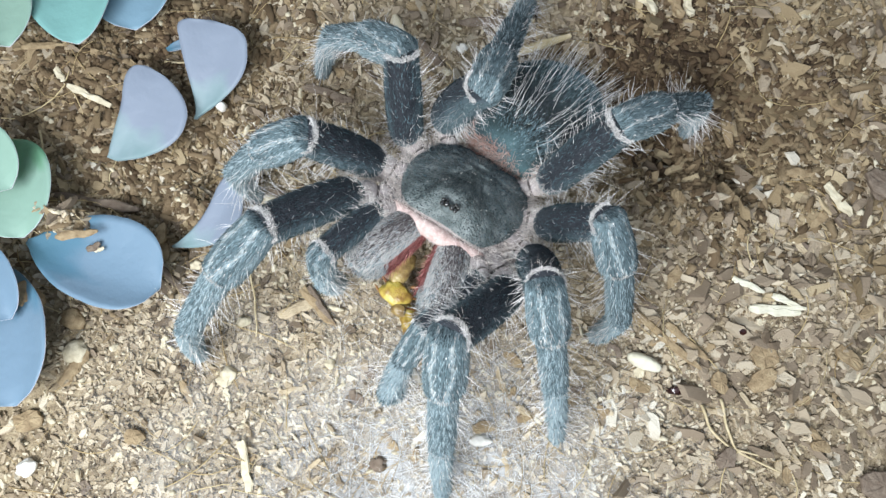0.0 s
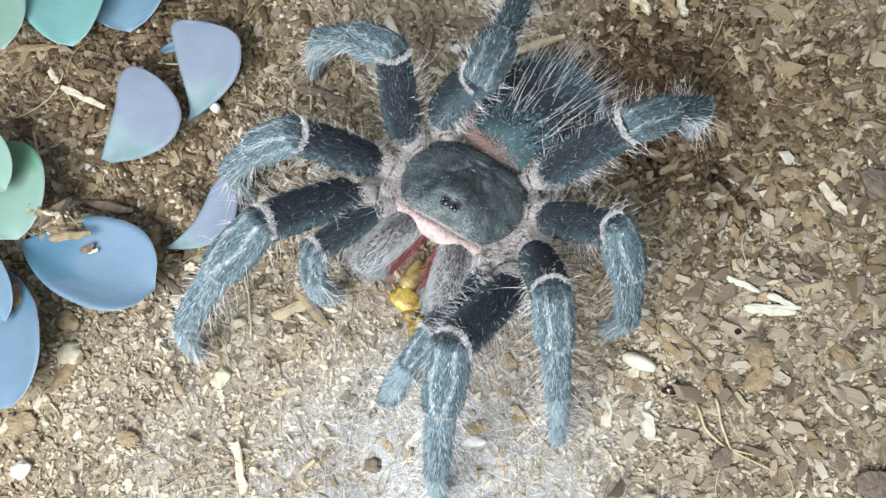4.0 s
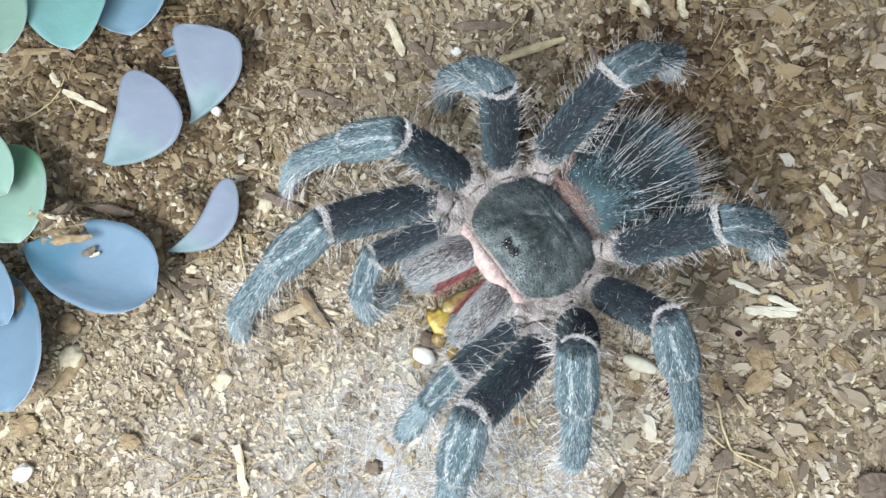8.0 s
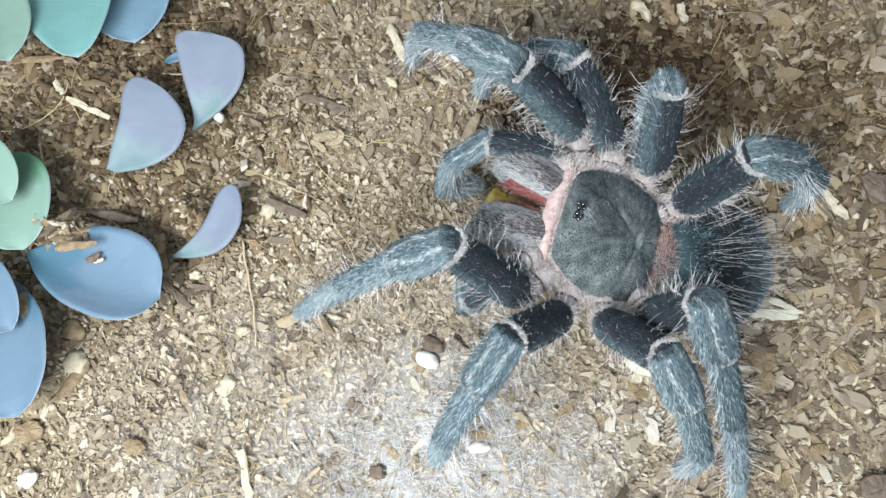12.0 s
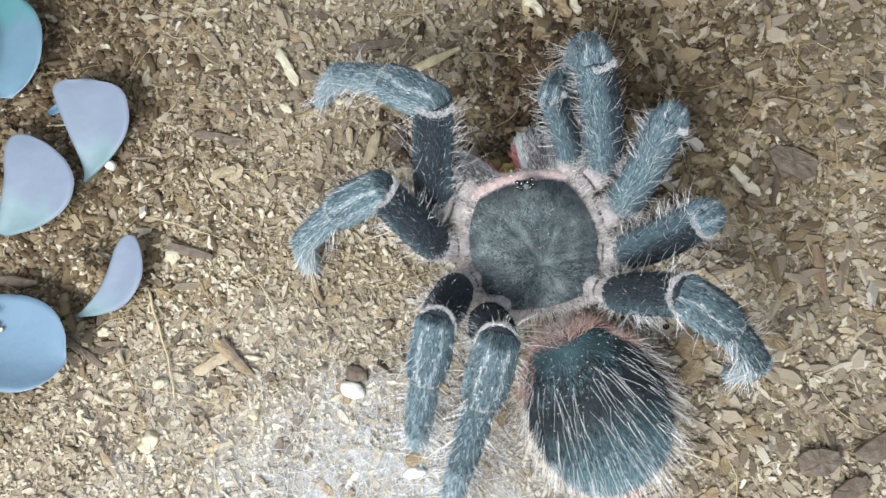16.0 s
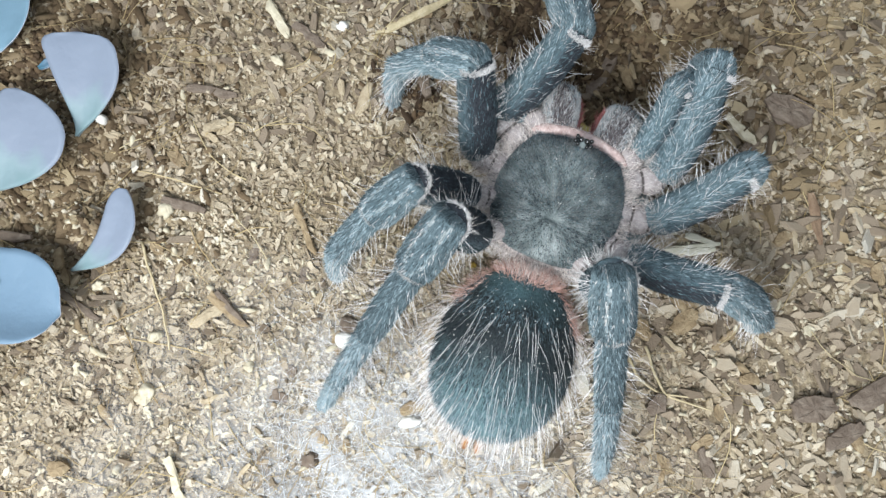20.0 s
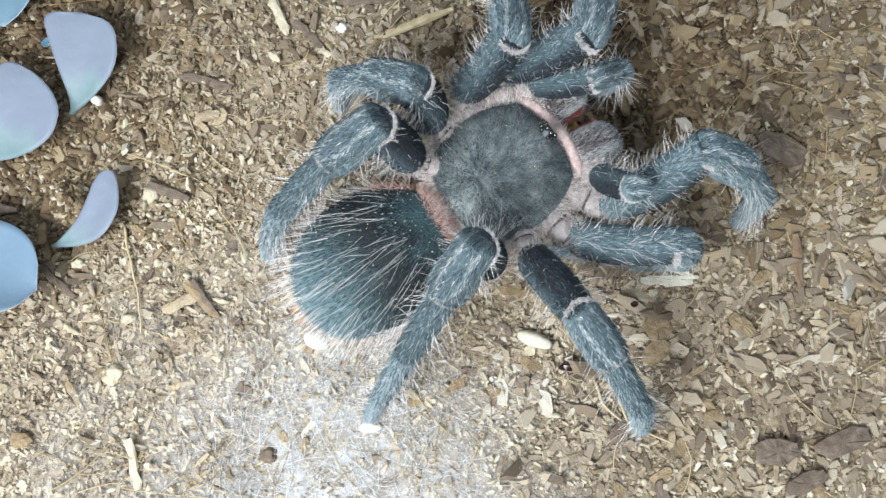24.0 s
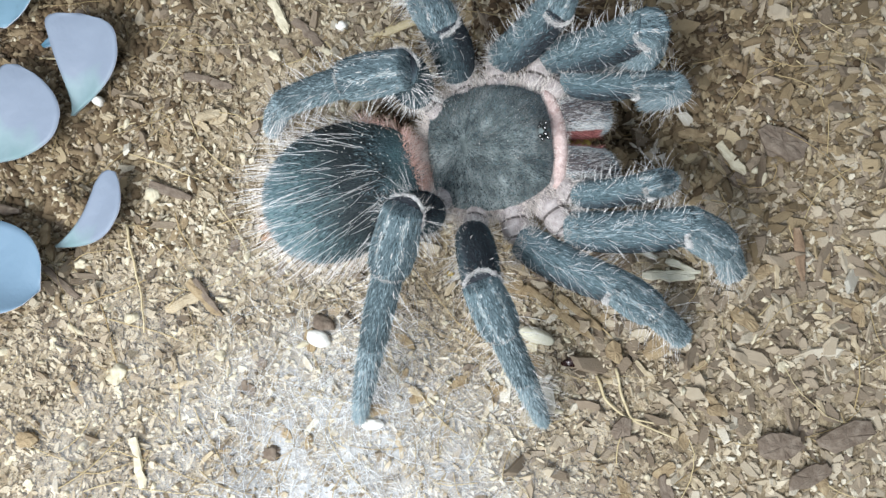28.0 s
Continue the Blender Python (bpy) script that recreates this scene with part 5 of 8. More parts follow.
def coxa_mesh(side, key):
    """Hip and trochanter from under the shield to the limb's root, in the body's space."""
    bx, by, bz = BASES[key]
    p1 = np.array((bx * side, by, bz))
    p0 = np.array((bx * side * 0.35, by * 0.5, min(bz - 1.0, -3.0)))
    d = unit(p1 - p0)
    ln = np.linalg.norm(p1 - p0)
    rt = unit(np.cross(d, (0, 0, 1)))
    up = np.cross(rt, d)
    r = np.random.default_rng(int(bx * 10) + 3)
    rad = {"P": 2.5, "4": 2.0, "3": 2.5}.get(key, 3.0)
    turns = ((0, 0.8), (0.3, 1.06), (0.56, 1.1), (0.655, 1.02), (0.675, 0.84), (0.715, 0.84), (0.735, 0.95), (0.86, 1.0), (0.95, 0.9), (0.98, 0.8), (1.02, 0.76), (1.07, 0.5))
    rings = [(p0 + d * ln * u, rt, up, rad * k, rad * k * 1.05) for u, k in turns]
    v, f = tube(rings, 20)
    idx = [0] * len(f)
    for i in (4, 9):
        for j in range(20):
            idx[i * 20 + j] = 1
    n = 1500
    u, a = r.uniform(0.2, 1.0, n), r.uniform(0, 6.283, n)
    nrm = np.outer(np.cos(a), rt) + np.outer(np.sin(a), up)
    q = p0 + np.outer(u * ln, d) + nrm * rad * np.interp(u, [k[0] for k in turns], [k[1] for k in turns])[:, None]
    far = np.abs(u - 0.695) > 0.035
    pieces = [(v, f, idx, True), (*fuzz(r, q[far], nrm[far] * 0.3 + d + r.normal(size=q[far].shape) * 0.3, r.uniform(0.3, 0.9, far.sum()), 0.10), np.where(r.uniform(size=far.sum()) < 0.75, 2, 3).tolist(), False)]
    pick = np.arange(170)
    pieces.append((*hairs(r, q[pick], nrm[pick] + d * 0.6 + r.normal(size=(170, 3)) * 0.3, r.uniform(1.2, 3.2, 170), d * 0.3, 0.10), 2, False))
    return mesh("leg", pieces, ["skin", "slit", "pink_hair", "slate_hair"])

def shield_outline(a):
    w = 14.3 * (1 - 0.05 * math.cos(2 * a))
    y, x = math.copysign(abs(math.sin(a)) ** 0.9, math.sin(a)) * 15.4, math.copysign(abs(math.cos(a)) ** 0.86, math.cos(a)) * w
    if y > 10.8:
        y = 10.8 + (y - 10.8) * 0.35
    if y > 1:
        x *= 1 - 0.15 * min(1.0, (y - 1) / 11) ** 1.3
    if y < -12:
        y = -12 + (y + 12) * 0.6
    return x, y

def shield_height(x, y, rr):
    """Domed shield: a raised head, a cross slit in the middle, furrows that run out from it."""
    z = 5.2 * max(0.0, 1 - rr ** 2.6) ** 0.75
    fx, fy = x, y + 5.4
    d = math.hypot(fx, fy)
    ang = math.atan2(fy, fx)
    furrow = 0.36 * max(0, math.cos(ang * 6 + 0.4)) ** 8 * math.exp(-((d - 6.0) / 4.0) ** 2)
    neck = 0.28 * math.exp(-((abs(x) - 2.2 - 0.42 * max(0.0, fy - 3)) / 0.9) ** 2) * (1 if fy > 2 else 0) * (1 - rr ** 4)
    head = 3.4 * math.exp(-(x / 6.5) ** 2 - ((y - 9.5) / 6) ** 2) * (1 - 0.55 * rr ** 6)
    return z + head - furrow - neck - 1.8 * math.exp(-(fx / 1.5) ** 2 - (fy / 0.6) ** 2)

def carapace_mesh():
    r = np.random.default_rng(21)
    nr, na = 34, 96
    pts, f, idx = [], [], []
    for i in range(nr):
        rr = (i + 0.02) / (nr - 1) if i < nr - 1 else 1.0
        for j in range(na):
            a = j / na * 2 * math.pi
            ox, oy = shield_outline(a)
            x, y = ox * rr, oy * rr
            pts.append((x, y, shield_height(x, y, rr) - (0.9 if i == nr - 1 else 0.0)))
    for i in range(nr - 1):
        for j in range(na):
            k = (j + 1) % na
            f.append((i * na + j, i * na + k, (i + 1) * na + k, (i + 1) * na + j))
            idx.append(1 if i >= nr - 2 else 0)
    f.append(tuple(range(na)))
    idx.append(0)
    P0 = np.array(pts)
    pieces = [(P0, f, idx, True)]
    # nap over the shield, combed outwards from the slit
    c = 15000
    rr, a = np.sqrt(r.uniform(0.002, 0.93, c)), r.uniform(0, 6.283, c)
    q = np.array([(ox * k, oy * k, shield_height(ox * k, oy * k, k)) for (ox, oy), k in zip((shield_outline(b) for b in a), rr)])
    way = unit(q - np.array((0, -5.4, 4.4))) + np.array((0, 0, 0.3)) + r.normal(size=q.shape) * 0.2
    fan = np.sin(np.arctan2(q[:, 1] + 5.4, q[:, 0]) * 23) * 0.06 - np.array([noise.noise(Vector(p) * 0.22 + Vector((7, 3, 1))) for p in q]) * 0.55
    ray = np.arctan2(q[:, 0], q[:, 1] + 5.4)
    fan -= 0.42 * np.clip(np.cos(ray * 10 + 0.5 * np.sin(ray * 3)), 0, 1) ** 7 * np.exp(-((np.hypot(q[:, 0], q[:, 1] + 5.4) - 4.0) / 5.0) ** 2)
    chance = r.uniform(size=c) + fan - 0.8 * np.exp(-(q[:, 0] / 1.8) ** 2 - ((q[:, 1] + 5.4) / 1.0) ** 2)
    tone = np.where(chance < 0.22, 3, np.where(chance < 0.52, 4, np.where(chance < 0.70, 6, 5)))
    pieces.append((*fuzz(r, q, way, r.uniform(0.3, 0.7, c), 0.11), tone.tolist(), False))
    # a soft pale border of down, then the long fringe
    n = 6500
    a = r.uniform(0, 6.283, n)
    k = r.uniform(0.945, 1.05, n)
    base = np.array([shield_outline(b) for b in a])
    edge = np.array([shield_height(x * 0.99, y * 0.99, 0.99) for x, y in base])
    q = np.concatenate([base * k[:, None], (edge + np.clip(1 - k, 0, 1) * 14 - 0.5)[:, None]], 1)
    out = unit(q * (1, 1, 0))
    pieces.append((*fuzz(r, q, out + np.array((0, 0, 0.3)) + r.normal(size=q.shape) * 0.35, r.uniform(0.5, 1.5, n), 0.11), np.where(r.uniform(size=n) < 0.85, 2, 4).tolist(), False))
    n = 2300
    a = r.uniform(0, 6.283, n)
    base = np.array([shield_outline(b) for b in a])
    q = np.concatenate([base * r.uniform(0.99, 1.05, (n, 1)), np.full((n, 1), -0.9)], 1) + r.normal(size=(n, 3)) * (0.1, 0.1, 0.4)
    out = unit(q * (1, 1, 0))
    up = r.uniform(-0.2, 0.7, (n, 1))
    pieces.append((*hairs(r, q, out + np.concatenate([np.zeros((n, 2)), up], 1) + r.normal(size=q.shape) * 0.35, r.uniform(1.4, 4.4, n), (0, 0, 0.25), 0.09), 2, False))
    # crumbs of substrate
    k = r.integers(na * 3, (nr - 4) * na, 48)
    for c in P0[k]:
        s = r.uniform(0.04, 0.11)
        v = c + np.array((0, 0, 0.25)) + np.array([(s, 0, 0), (-s, 0, 0), (0, s, 0), (0, -s, 0), (0, 0, s), (0, 0, -s)])
        pieces.append((v, [(0, 2, 4), (2, 1, 4), (1, 3, 4), (3, 0, 4), (2, 0, 5), (1, 2, 5), (3, 1, 5), (0, 3, 5)], 7, False))
    return mesh("carapace", pieces, ["carapace", "rim", "pink_hair", "dark_hair", "slate_hair", "ash_hair", "teal_hair", "white_stone"])

def clypeus_mesh():
    """The smooth peach-coloured brow that arches over the roots of the jaws."""
    r = np.random.default_rng(23)
    angles = np.radians(np.linspace(40, 140, 25))
    c = np.array([(*shield_outline(a), 0.0) for a in angles])
    c[:, 2] = [max(0.1, shield_height(x, y, 0.999) - 0.9) for x, y, _ in c]
    c[:, 0] *= 1.03
    c[:, 1] += 0.9
    d = unit(np.gradient(c, axis=0))
    up = np.array((0, 0, 1.0))
    rings = []
    for i in range(25):
        k = math.sin((i + 0.6) / 25.2 * math.pi) ** 0.45
        rings.append((c[i], unit(np.cross(d[i], up)), up, 1.7 * k, 1.7 * k))
    v, f = tube(rings, 14)
    pieces = [(v, f, 0, True)]
    n = 900
    i = r.integers(1, 24, n)
    side = np.array([rings[k][1] for k in i])
    a = r.uniform(0, 3.14, n)
    nrm = side * np.cos(a)[:, None] * np.sign(r.normal(size=n))[:, None] + up * np.sin(a)[:, None]
    q = c[i] + r.normal(size=(n, 3)) * (0.3, 0.3, 0.1) + nrm * np.array([rings[k][3] for k in i])[:, None]
    pieces.append((*fuzz(r, q, nrm + r.normal(size=q.shape) * 0.3, r.uniform(0.3, 0.9, n), 0.09), 1, False))
    return mesh("clypeus", pieces, ["clypeus", "pink_hair"])

def belly_mesh():
    """Sternum and soft underside that carry the hips."""
    rings = []
    for i in range(11):
        u = i / 10
        k = math.sqrt(max(0.02, 1 - (2 * u - 1) ** 2))
        rings.append(((0, 13 - 27 * u, -2.2), (1, 0, 0), (0, 0, 1), 11.5 * k, 4.2 * k))
    v, f = tube(rings, 24)
    return mesh("sternum", [(v, f, 0, True)], ["skin"])

def jaw_mesh(side):
    r = np.random.default_rng(31 + side)
    n, sides, size = 20, 26, 14.6
    rings = []
    for i in range(n):
        u = i / (n - 1)
        k = math.sqrt(max(0.02, 1 - max(0, (u - 0.62) / 0.38) ** 2.6)) * (0.84 + 0.2 * math.sin(min(1, u * 1.3) * math.pi * 0.6))
        rings.append(((side * 0.5 * u, u * size, -2.8 * u * u), (1, 0, 0), (0, 0, 1), 4.75 * k, 4.4 * k))
    v, f = tube(rings, sides)
    idx = []
    for i in range(n - 1):
        for j in range(sides):
            deg = math.radians((j + 0.5) * 360 / sides)
            idx.append(1 if i < n * 0.72 and math.cos(deg) * -side > 0.3 and math.sin(deg) < 0.5 else 0)
    idx += [0, 0]

    def roots(c, lo, hi):
        u, a = r.uniform(lo, hi, c), r.uniform(0, 6.283, c)
        rx, ry = np.interp(u * (n - 1), np.arange(n), [q[3] for q in rings]), np.interp(u * (n - 1), np.arange(n), [q[4] for q in rings])
        nrm = np.stack([np.cos(a), np.clip(u - 0.7, 0, 1) * 2.4, np.sin(a)], 1)
        q = np.stack([np.cos(a) * rx + side * 0.5 * u, u * size, np.sin(a) * ry - 2.8 * u * u], 1)
        red = (nrm[:, 0] * -side > 0.35) & (nrm[:, 2] < 0.5) & (u < 0.72)
        return q, unit(nrm), u, red
    q, nrm, u, red = roots(11000, 0.01, 0.985)
    c = len(q)
    outer = nrm[:, 0] * side
    streak = 0.18 * np.sin(np.arctan2(nrm[:, 2], nrm[:, 0]) * 9 + side) + r.normal(size=c) * 0.08
    dark = np.clip((0.98 - 0.5 * u) * np.exp(-((outer + 0.05) / 0.5) ** 4) + 0.6 * streak + 0.06, 0.04, 0.9)
    chance = r.uniform(size=c)
    tone = np.where(red, 3, np.where(chance < dark, 5, np.where(r.uniform(size=c) < 0.25 + 0.35 * (u > 0.75), 4, 2)))
    way = nrm * 0.22 + np.array((0, 1.0, -0.12)) + r.normal(size=q.shape) * 0.12
    pieces = [(v, f, idx, True), (*fuzz(r, q, way, r.uniform(0.6, 1.3, c), 0.11, nrm), np.where(tone == 2, 6, tone).tolist(), False)]
    # bristles on the back and a brush round the end
    q, nrm, u, red = roots(110, 0.05, 0.9)
    pieces.append((*hairs(r, q, nrm * 0.12 + np.array((0, 1.0, -0.1)) + r.normal(size=q.shape) * 0.1, r.uniform(1.2, 2.6, len(q)), (0, 0.2, -0.3), 0.08), np.tile(np.repeat(np.where(red, 3, 6), 3), 2).tolist(), False))
    q, nrm, u, red = roots(70, 0.88, 0.985)
    pieces.append((*hairs(r, q, nrm * 0.6 + np.array((0, 0.8, 0.1)) + r.normal(size=q.shape) * 0.2, r.uniform(1.2, 2.6, len(q)), (0, 0.2, -0.6), 0.06), 2, False))
    q, nrm, u, red = roots(420, 0.1, 0.7)
    pieces.append((*hairs(r, q[red], nrm[red] * 0.5 + np.array((0, 0.9, -0.2)) + r.normal(size=q[red].shape) * 0.2, r.uniform(1.0, 2.6, red.sum()), (0, 0.2, -0.3), 0.12), 3, False))
    return mesh("chelicera", pieces, ["jaw", "red", "pale_hair", "crimson_hair", "grey_hair", "umber_hair", "cream_hair"])

def abdomen_mesh():
    r = np.random.default_rng(41)
    n, sides = 30, 44
    rings, prof = [], []
    for i in range(n):
        u = i / (n - 1)
        s = 2 * u - 1
        k = math.sqrt(max(0.004, 1 - abs(s) ** 2.15)) * (1 - 0.10 * (1 - u) ** 1.5)
        if u < 0.12:
            k *= 0.85 + 0.15 * u / 0.12
        prof.append(k)
        rings.append(((0, -2.0 - 37.0 * u, 1.5 * math.sin(u * 3.14)), (1, 0, 0), (0, 0, 1), 14.6 * k, 10.8 * k))
    v, f = tube(rings, sides)
    v = v + np.array([noise.noise(Vector(p) * 0.18) for p in v])[:, None] * unit(v - np.array((0, -20, 1))) * 0.5
    pieces = [(v, f, 0, True)]
    def roots(c, lo, hi, sector=(0, 6.283)):
        u, a = r.uniform(lo, hi, c), r.uniform(sector[0], sector[1], c)
        s = 2 * u - 1
        k = np.interp(u, np.linspace(0, 1, n), prof)
        q = np.stack([np.cos(a) * 14.6 * k, -2 - 37.0 * u, np.sin(a) * 10.8 * k + 1.5 * np.sin(u * 3.14)], 1)
        nrm = unit(np.stack([np.cos(a) * 0.9 * k, -s * 0.75, np.sin(a) * k], 1))
        return q, nrm, u
    # velvet: teal at both ends, black between
    q, nrm, u = roots(26000, 0.015, 0.985)
    c = len(q)
    way = nrm * 0.7 + np.array((0, -1.0, 0)) + r.normal(size=q.shape) * 0.2
    front = np.clip((0.36 - u) / 0.16, 0, 0.92)
    back = np.clip((u - 0.45) / 0.36, 0, 0.95)
    tone = np.where(r.uniform(size=c) < np.maximum(front, back), np.where(r.uniform(size=c) < 0.10 + np.clip((u - 0.5) * 1.1, 0, 0.4), 7, 5), 1)
    pieces.append((*fuzz(r, q, way, r.uniform(0.6, 1.3, c), 0.13, nrm), tone.tolist(), False))
    # long pale bristles that sweep backwards over the velvet
    q, nrm, u = roots(270, 0.2, 0.97, (-0.3, 3.44))
    pieces.append((*hairs(r, q, nrm * 0.62 + np.array((0, -0.7, 0)) + r.normal(size=q.shape) * 0.13, r.uniform(5.0, 9.5, len(q)), np.array((0, -0.75, 0.0)) + r.normal(size=q.shape) * 0.2, r.uniform(0.075, 0.12, len(q))), 8, False))
    for sec in ((-0.9, 0.25), (2.9, 4.05)):
        q, nrm, u = roots(210, 0.2, 0.99, sec)
        pieces.append((*hairs(r, q, nrm * 0.9 + np.array((0, -0.5, 0.15)) + r.normal(size=q.shape) * 0.2, r.uniform(3.5, 8.0, len(q)), np.array((0, -0.6, 0.0)) + r.normal(size=q.shape) * 0.25, 0.08), 3, False))
    q, nrm, u = roots(150, 0.9, 1.0)
    pieces.append((*hairs(r, q, nrm * 0.5 + np.array((0, -1, 0)) + r.normal(size=q.shape) * 0.3, r.uniform(3, 6, len(q)), (0, 0, -0.2), 0.12), 3, False))
    # the rust-coloured ruff at the waist
    q, nrm, u = roots(500, 0.0, 0.05, (-0.9, 4.04))
    pieces.append((*hairs(r, q, nrm * 0.9 + np.array((0, 0.1, 0.2)) + r.normal(size=q.shape) * 0.4, r.uniform(1.2, 3.4, len(q)), (0, 0.1, 0.2), 0.09), 3, False))
    q, nrm, u = roots(900, 0.02, 0.075, (-0.9, 4.04))
    pieces.append((*hairs(r, q, nrm * 0.9 + np.array((0, -0.3, 0.1)) + r.normal(size=q.shape) * 0.35, r.uniform(1.4, 3.8, len(q)), (0, 0.1, 0.2), 0.09), 4, False))
    for sec in ((-0.9, 0.5), (2.64, 4.04)):
        q, nrm, u = roots(380, 0.08, 0.26, sec)
        pieces.append((*hairs(r, q, nrm * 0.8 + np.array((0, -0.6, 0.1)) + r.normal(size=q.shape) * 0.3, r.uniform(1.8, 4.4, len(q)), (0, -0.2, 0.1), 0.08), 4, False))
    q, nrm, u = roots(110, 0.1, 0.5, (0.7, 2.44))
    for c, d in zip(q, nrm):
        s = r.uniform(0.05, 0.16)
        w = c + d * 0.8 + np.array([(s, 0, 0), (-s, 0, 0), (0, s, 0), (0, -s, 0), (0, 0, s), (0, 0, -s)])
        pieces.append((w, [(0, 2, 4), (2, 1, 4), (1, 3, 4), (3, 0, 4), (2, 0, 5), (1, 2, 5), (3, 1, 5), (0, 3, 5)], 6, False))
    return mesh("abdomen", pieces, ["abdomen", "dark_hair", "pale_hair", "pink_hair", "red_hair", "teal_hair", "white_stone", "grey_hair", "white_hair"])

def abdomen_coat():
    """Black velvet, teal towards both ends."""
    m = material("abdomen_velvet", [(0.3, (0.008, 0.009, 0.01)), (0.7, (0.02, 0.022, 0.024))], 500, 0.7, 0.5, sheen=0.06, sheen_tint=(0.6, 0.85, 0.9))
    nt = m.node_tree
    b = nt.nodes["Principled BSDF"]
    co = nt.nodes.new("ShaderNodeTexCoord")
    sep = nt.nodes.new("ShaderNodeSeparateXYZ")
    nt.links.new(co.outputs["Object"], sep.inputs[0])
    n = nt.nodes.new("ShaderNodeTexNoise")
    n.inputs["Scale"].default_value, n.inputs["Detail"].default_value = 160.0, 4
    nt.links.new(co.outputs["Object"], n.inputs["Vector"])
    add = nt.nodes.new("ShaderNodeMath")
    add.operation = "MULTIPLY_ADD"
    nt.links.new(sep.outputs["Y"], add.inputs[0])
    add.inputs[1].default_value = -26.0
    calm = nt.nodes.new("ShaderNodeMapRange")
    calm.inputs[3].default_value, calm.inputs[4].default_value = 0.35, 0.65
    nt.links.new(n.outputs["Fac"], calm.inputs[0])
    nt.links.new(calm.outputs[0], add.inputs[2])
    ramp = nt.nodes.new("ShaderNodeValToRGB")
    while len(ramp.color_ramp.elements) < 5:
        ramp.color_ramp.elements.new(0.5)
    for e, (p, c) in zip(ramp.color_ramp.elements, ((0.34, (0.10, 0.19, 0.205)), (0.46, (0.05, 0.095, 0.105)), (0.56, (0.008, 0.011, 0.012)), (0.68, (0.016, 0.024, 0.026)), (1.0, (0.115, 0.20, 0.215)))):
        e.position, e.color = p, (*c, 1)
    sub = nt.nodes.new("ShaderNodeMath")
    sub.operation = "MULTIPLY"
    nt.links.new(add.outputs[0], sub.inputs[0])
    sub.inputs[1].default_value = 0.72
    nt.links.new(sub.outputs[0], ramp.inputs[0])
    nt.links.new(ramp.outputs[0], b.inputs["Base Color"])
    return m

M["abdomen"] = abdomen_coat()

spider = tagged(new("tarantula"), "large hairy blue-grey and black tarantula with pinkish fringe", "tarantula")
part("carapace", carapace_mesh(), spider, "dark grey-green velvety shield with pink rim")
part("clypeus", clypeus_mesh(), spider, "smooth peach-pink brow above the jaws")
part("sternum", belly_mesh(), spider)
abdomen = part("abdomen", abdomen_mesh(), spider, "black and teal abdomen with long pale bristles")
for s in (-1, 1):
    v, f = tube([((s * 1.4, -39.0 - u * 5.0, -3.0 - u * 1.0), (1, 0, 0), (0, 0, 1), 1.0 * k, 1.0 * k) for u, k in ((0, 1), (0.4, 1.1), (0.5, 0.9), (0.8, 0.8), (1.0, 0.35))], 10)
    part("spinneret", mesh("spinneret", [(v, f, 0, True)], ["prey_dark"]), abdomen, "small dark brown spinneret")
jaws = {}
for s in (-1, 1):
    jaws[s] = part("chelicera", jaw_mesh(s), spider, "grey hairy jaw with reddish inner side")

mound = pebble("eye_mound", 1.7, 1.2, 1.0, "carapace", 3, 0.05)
mound_ob = part("eye_mound", mound, spider)
mound_ob.location = (0, 0.0108, (shield_height(0.0, 10.8, 0.82) + 0.2) * 0.001)
for ex, ey, er in ((0.6, 0.35, 0.58), (1.45, 0.7, 0.46), (1.6, -0.3, 0.46), (0.95, -0.75, 0.42)):
    for s in (-1, 1):
        e = part("eye", pebble("eye", er, er, er, "eye", 1, 0.05), mound_ob)
        e.location = (ex * s * 0.001, ey * 0.001, 0.00105)

CHAINS = {}
shapes = {}
for key in "1234":
    rad = {"1": 1.0, "2": 0.97, "3": 0.97, "4": 1.0}[key]
    dims = ((3.6, 3.5, "femur"), (3.5, 3.75, "patella"), (2.75, 2.5, "tibia"), (2.3, 1.8, "metatarsus"), (1.75, 1.4, "tarsus"))
    shapes[key] = [limb_segment(nm, ln, a * rad, b * rad, nm, 100 + int(key) * 10 + i, (0, {"3": 0.35, "4": 0.72}.get(key, 0.05), {"3": 0.38, "4": 0.75}.get(key, 0.08), {"3": 0.18, "4": 0.4}.get(key, 0), 0)[i]) for i, ((a, b, nm), ln) in enumerate(zip(dims, LENGTHS[key]))]
shapes["P"] = [limb_segment(nm, ln, a, b, kd, 160 + i) for i, ((a, b, nm, kd), ln) in enumerate(zip(((2.4, 2.4, "femur", "femur"), (2.4, 2.3, "patella", "patella"), (2.3, 2.2, "tibia", "metatarsus"), (2.3, 2.2, "tarsus", "tarsus")), LENGTHS["P"]))]
for tag in ("R1", "R2", "R3", "R4", "L1", "L2", "L3", "L4", "RP", "LP"):
    side = 1 if tag[0] == "R" else -1
    hip = part("pedipalp" if tag[1] == "P" else "leg", coxa_mesh(side, tag[1]), spider, "hairy blue-grey feeler" if tag[1] == "P" else "hairy leg, dark femur, striped blue-grey shin")
    CHAINS[tag] = [part(me.name.split(".")[0], me, hip) for me in shapes[tag[1]]]

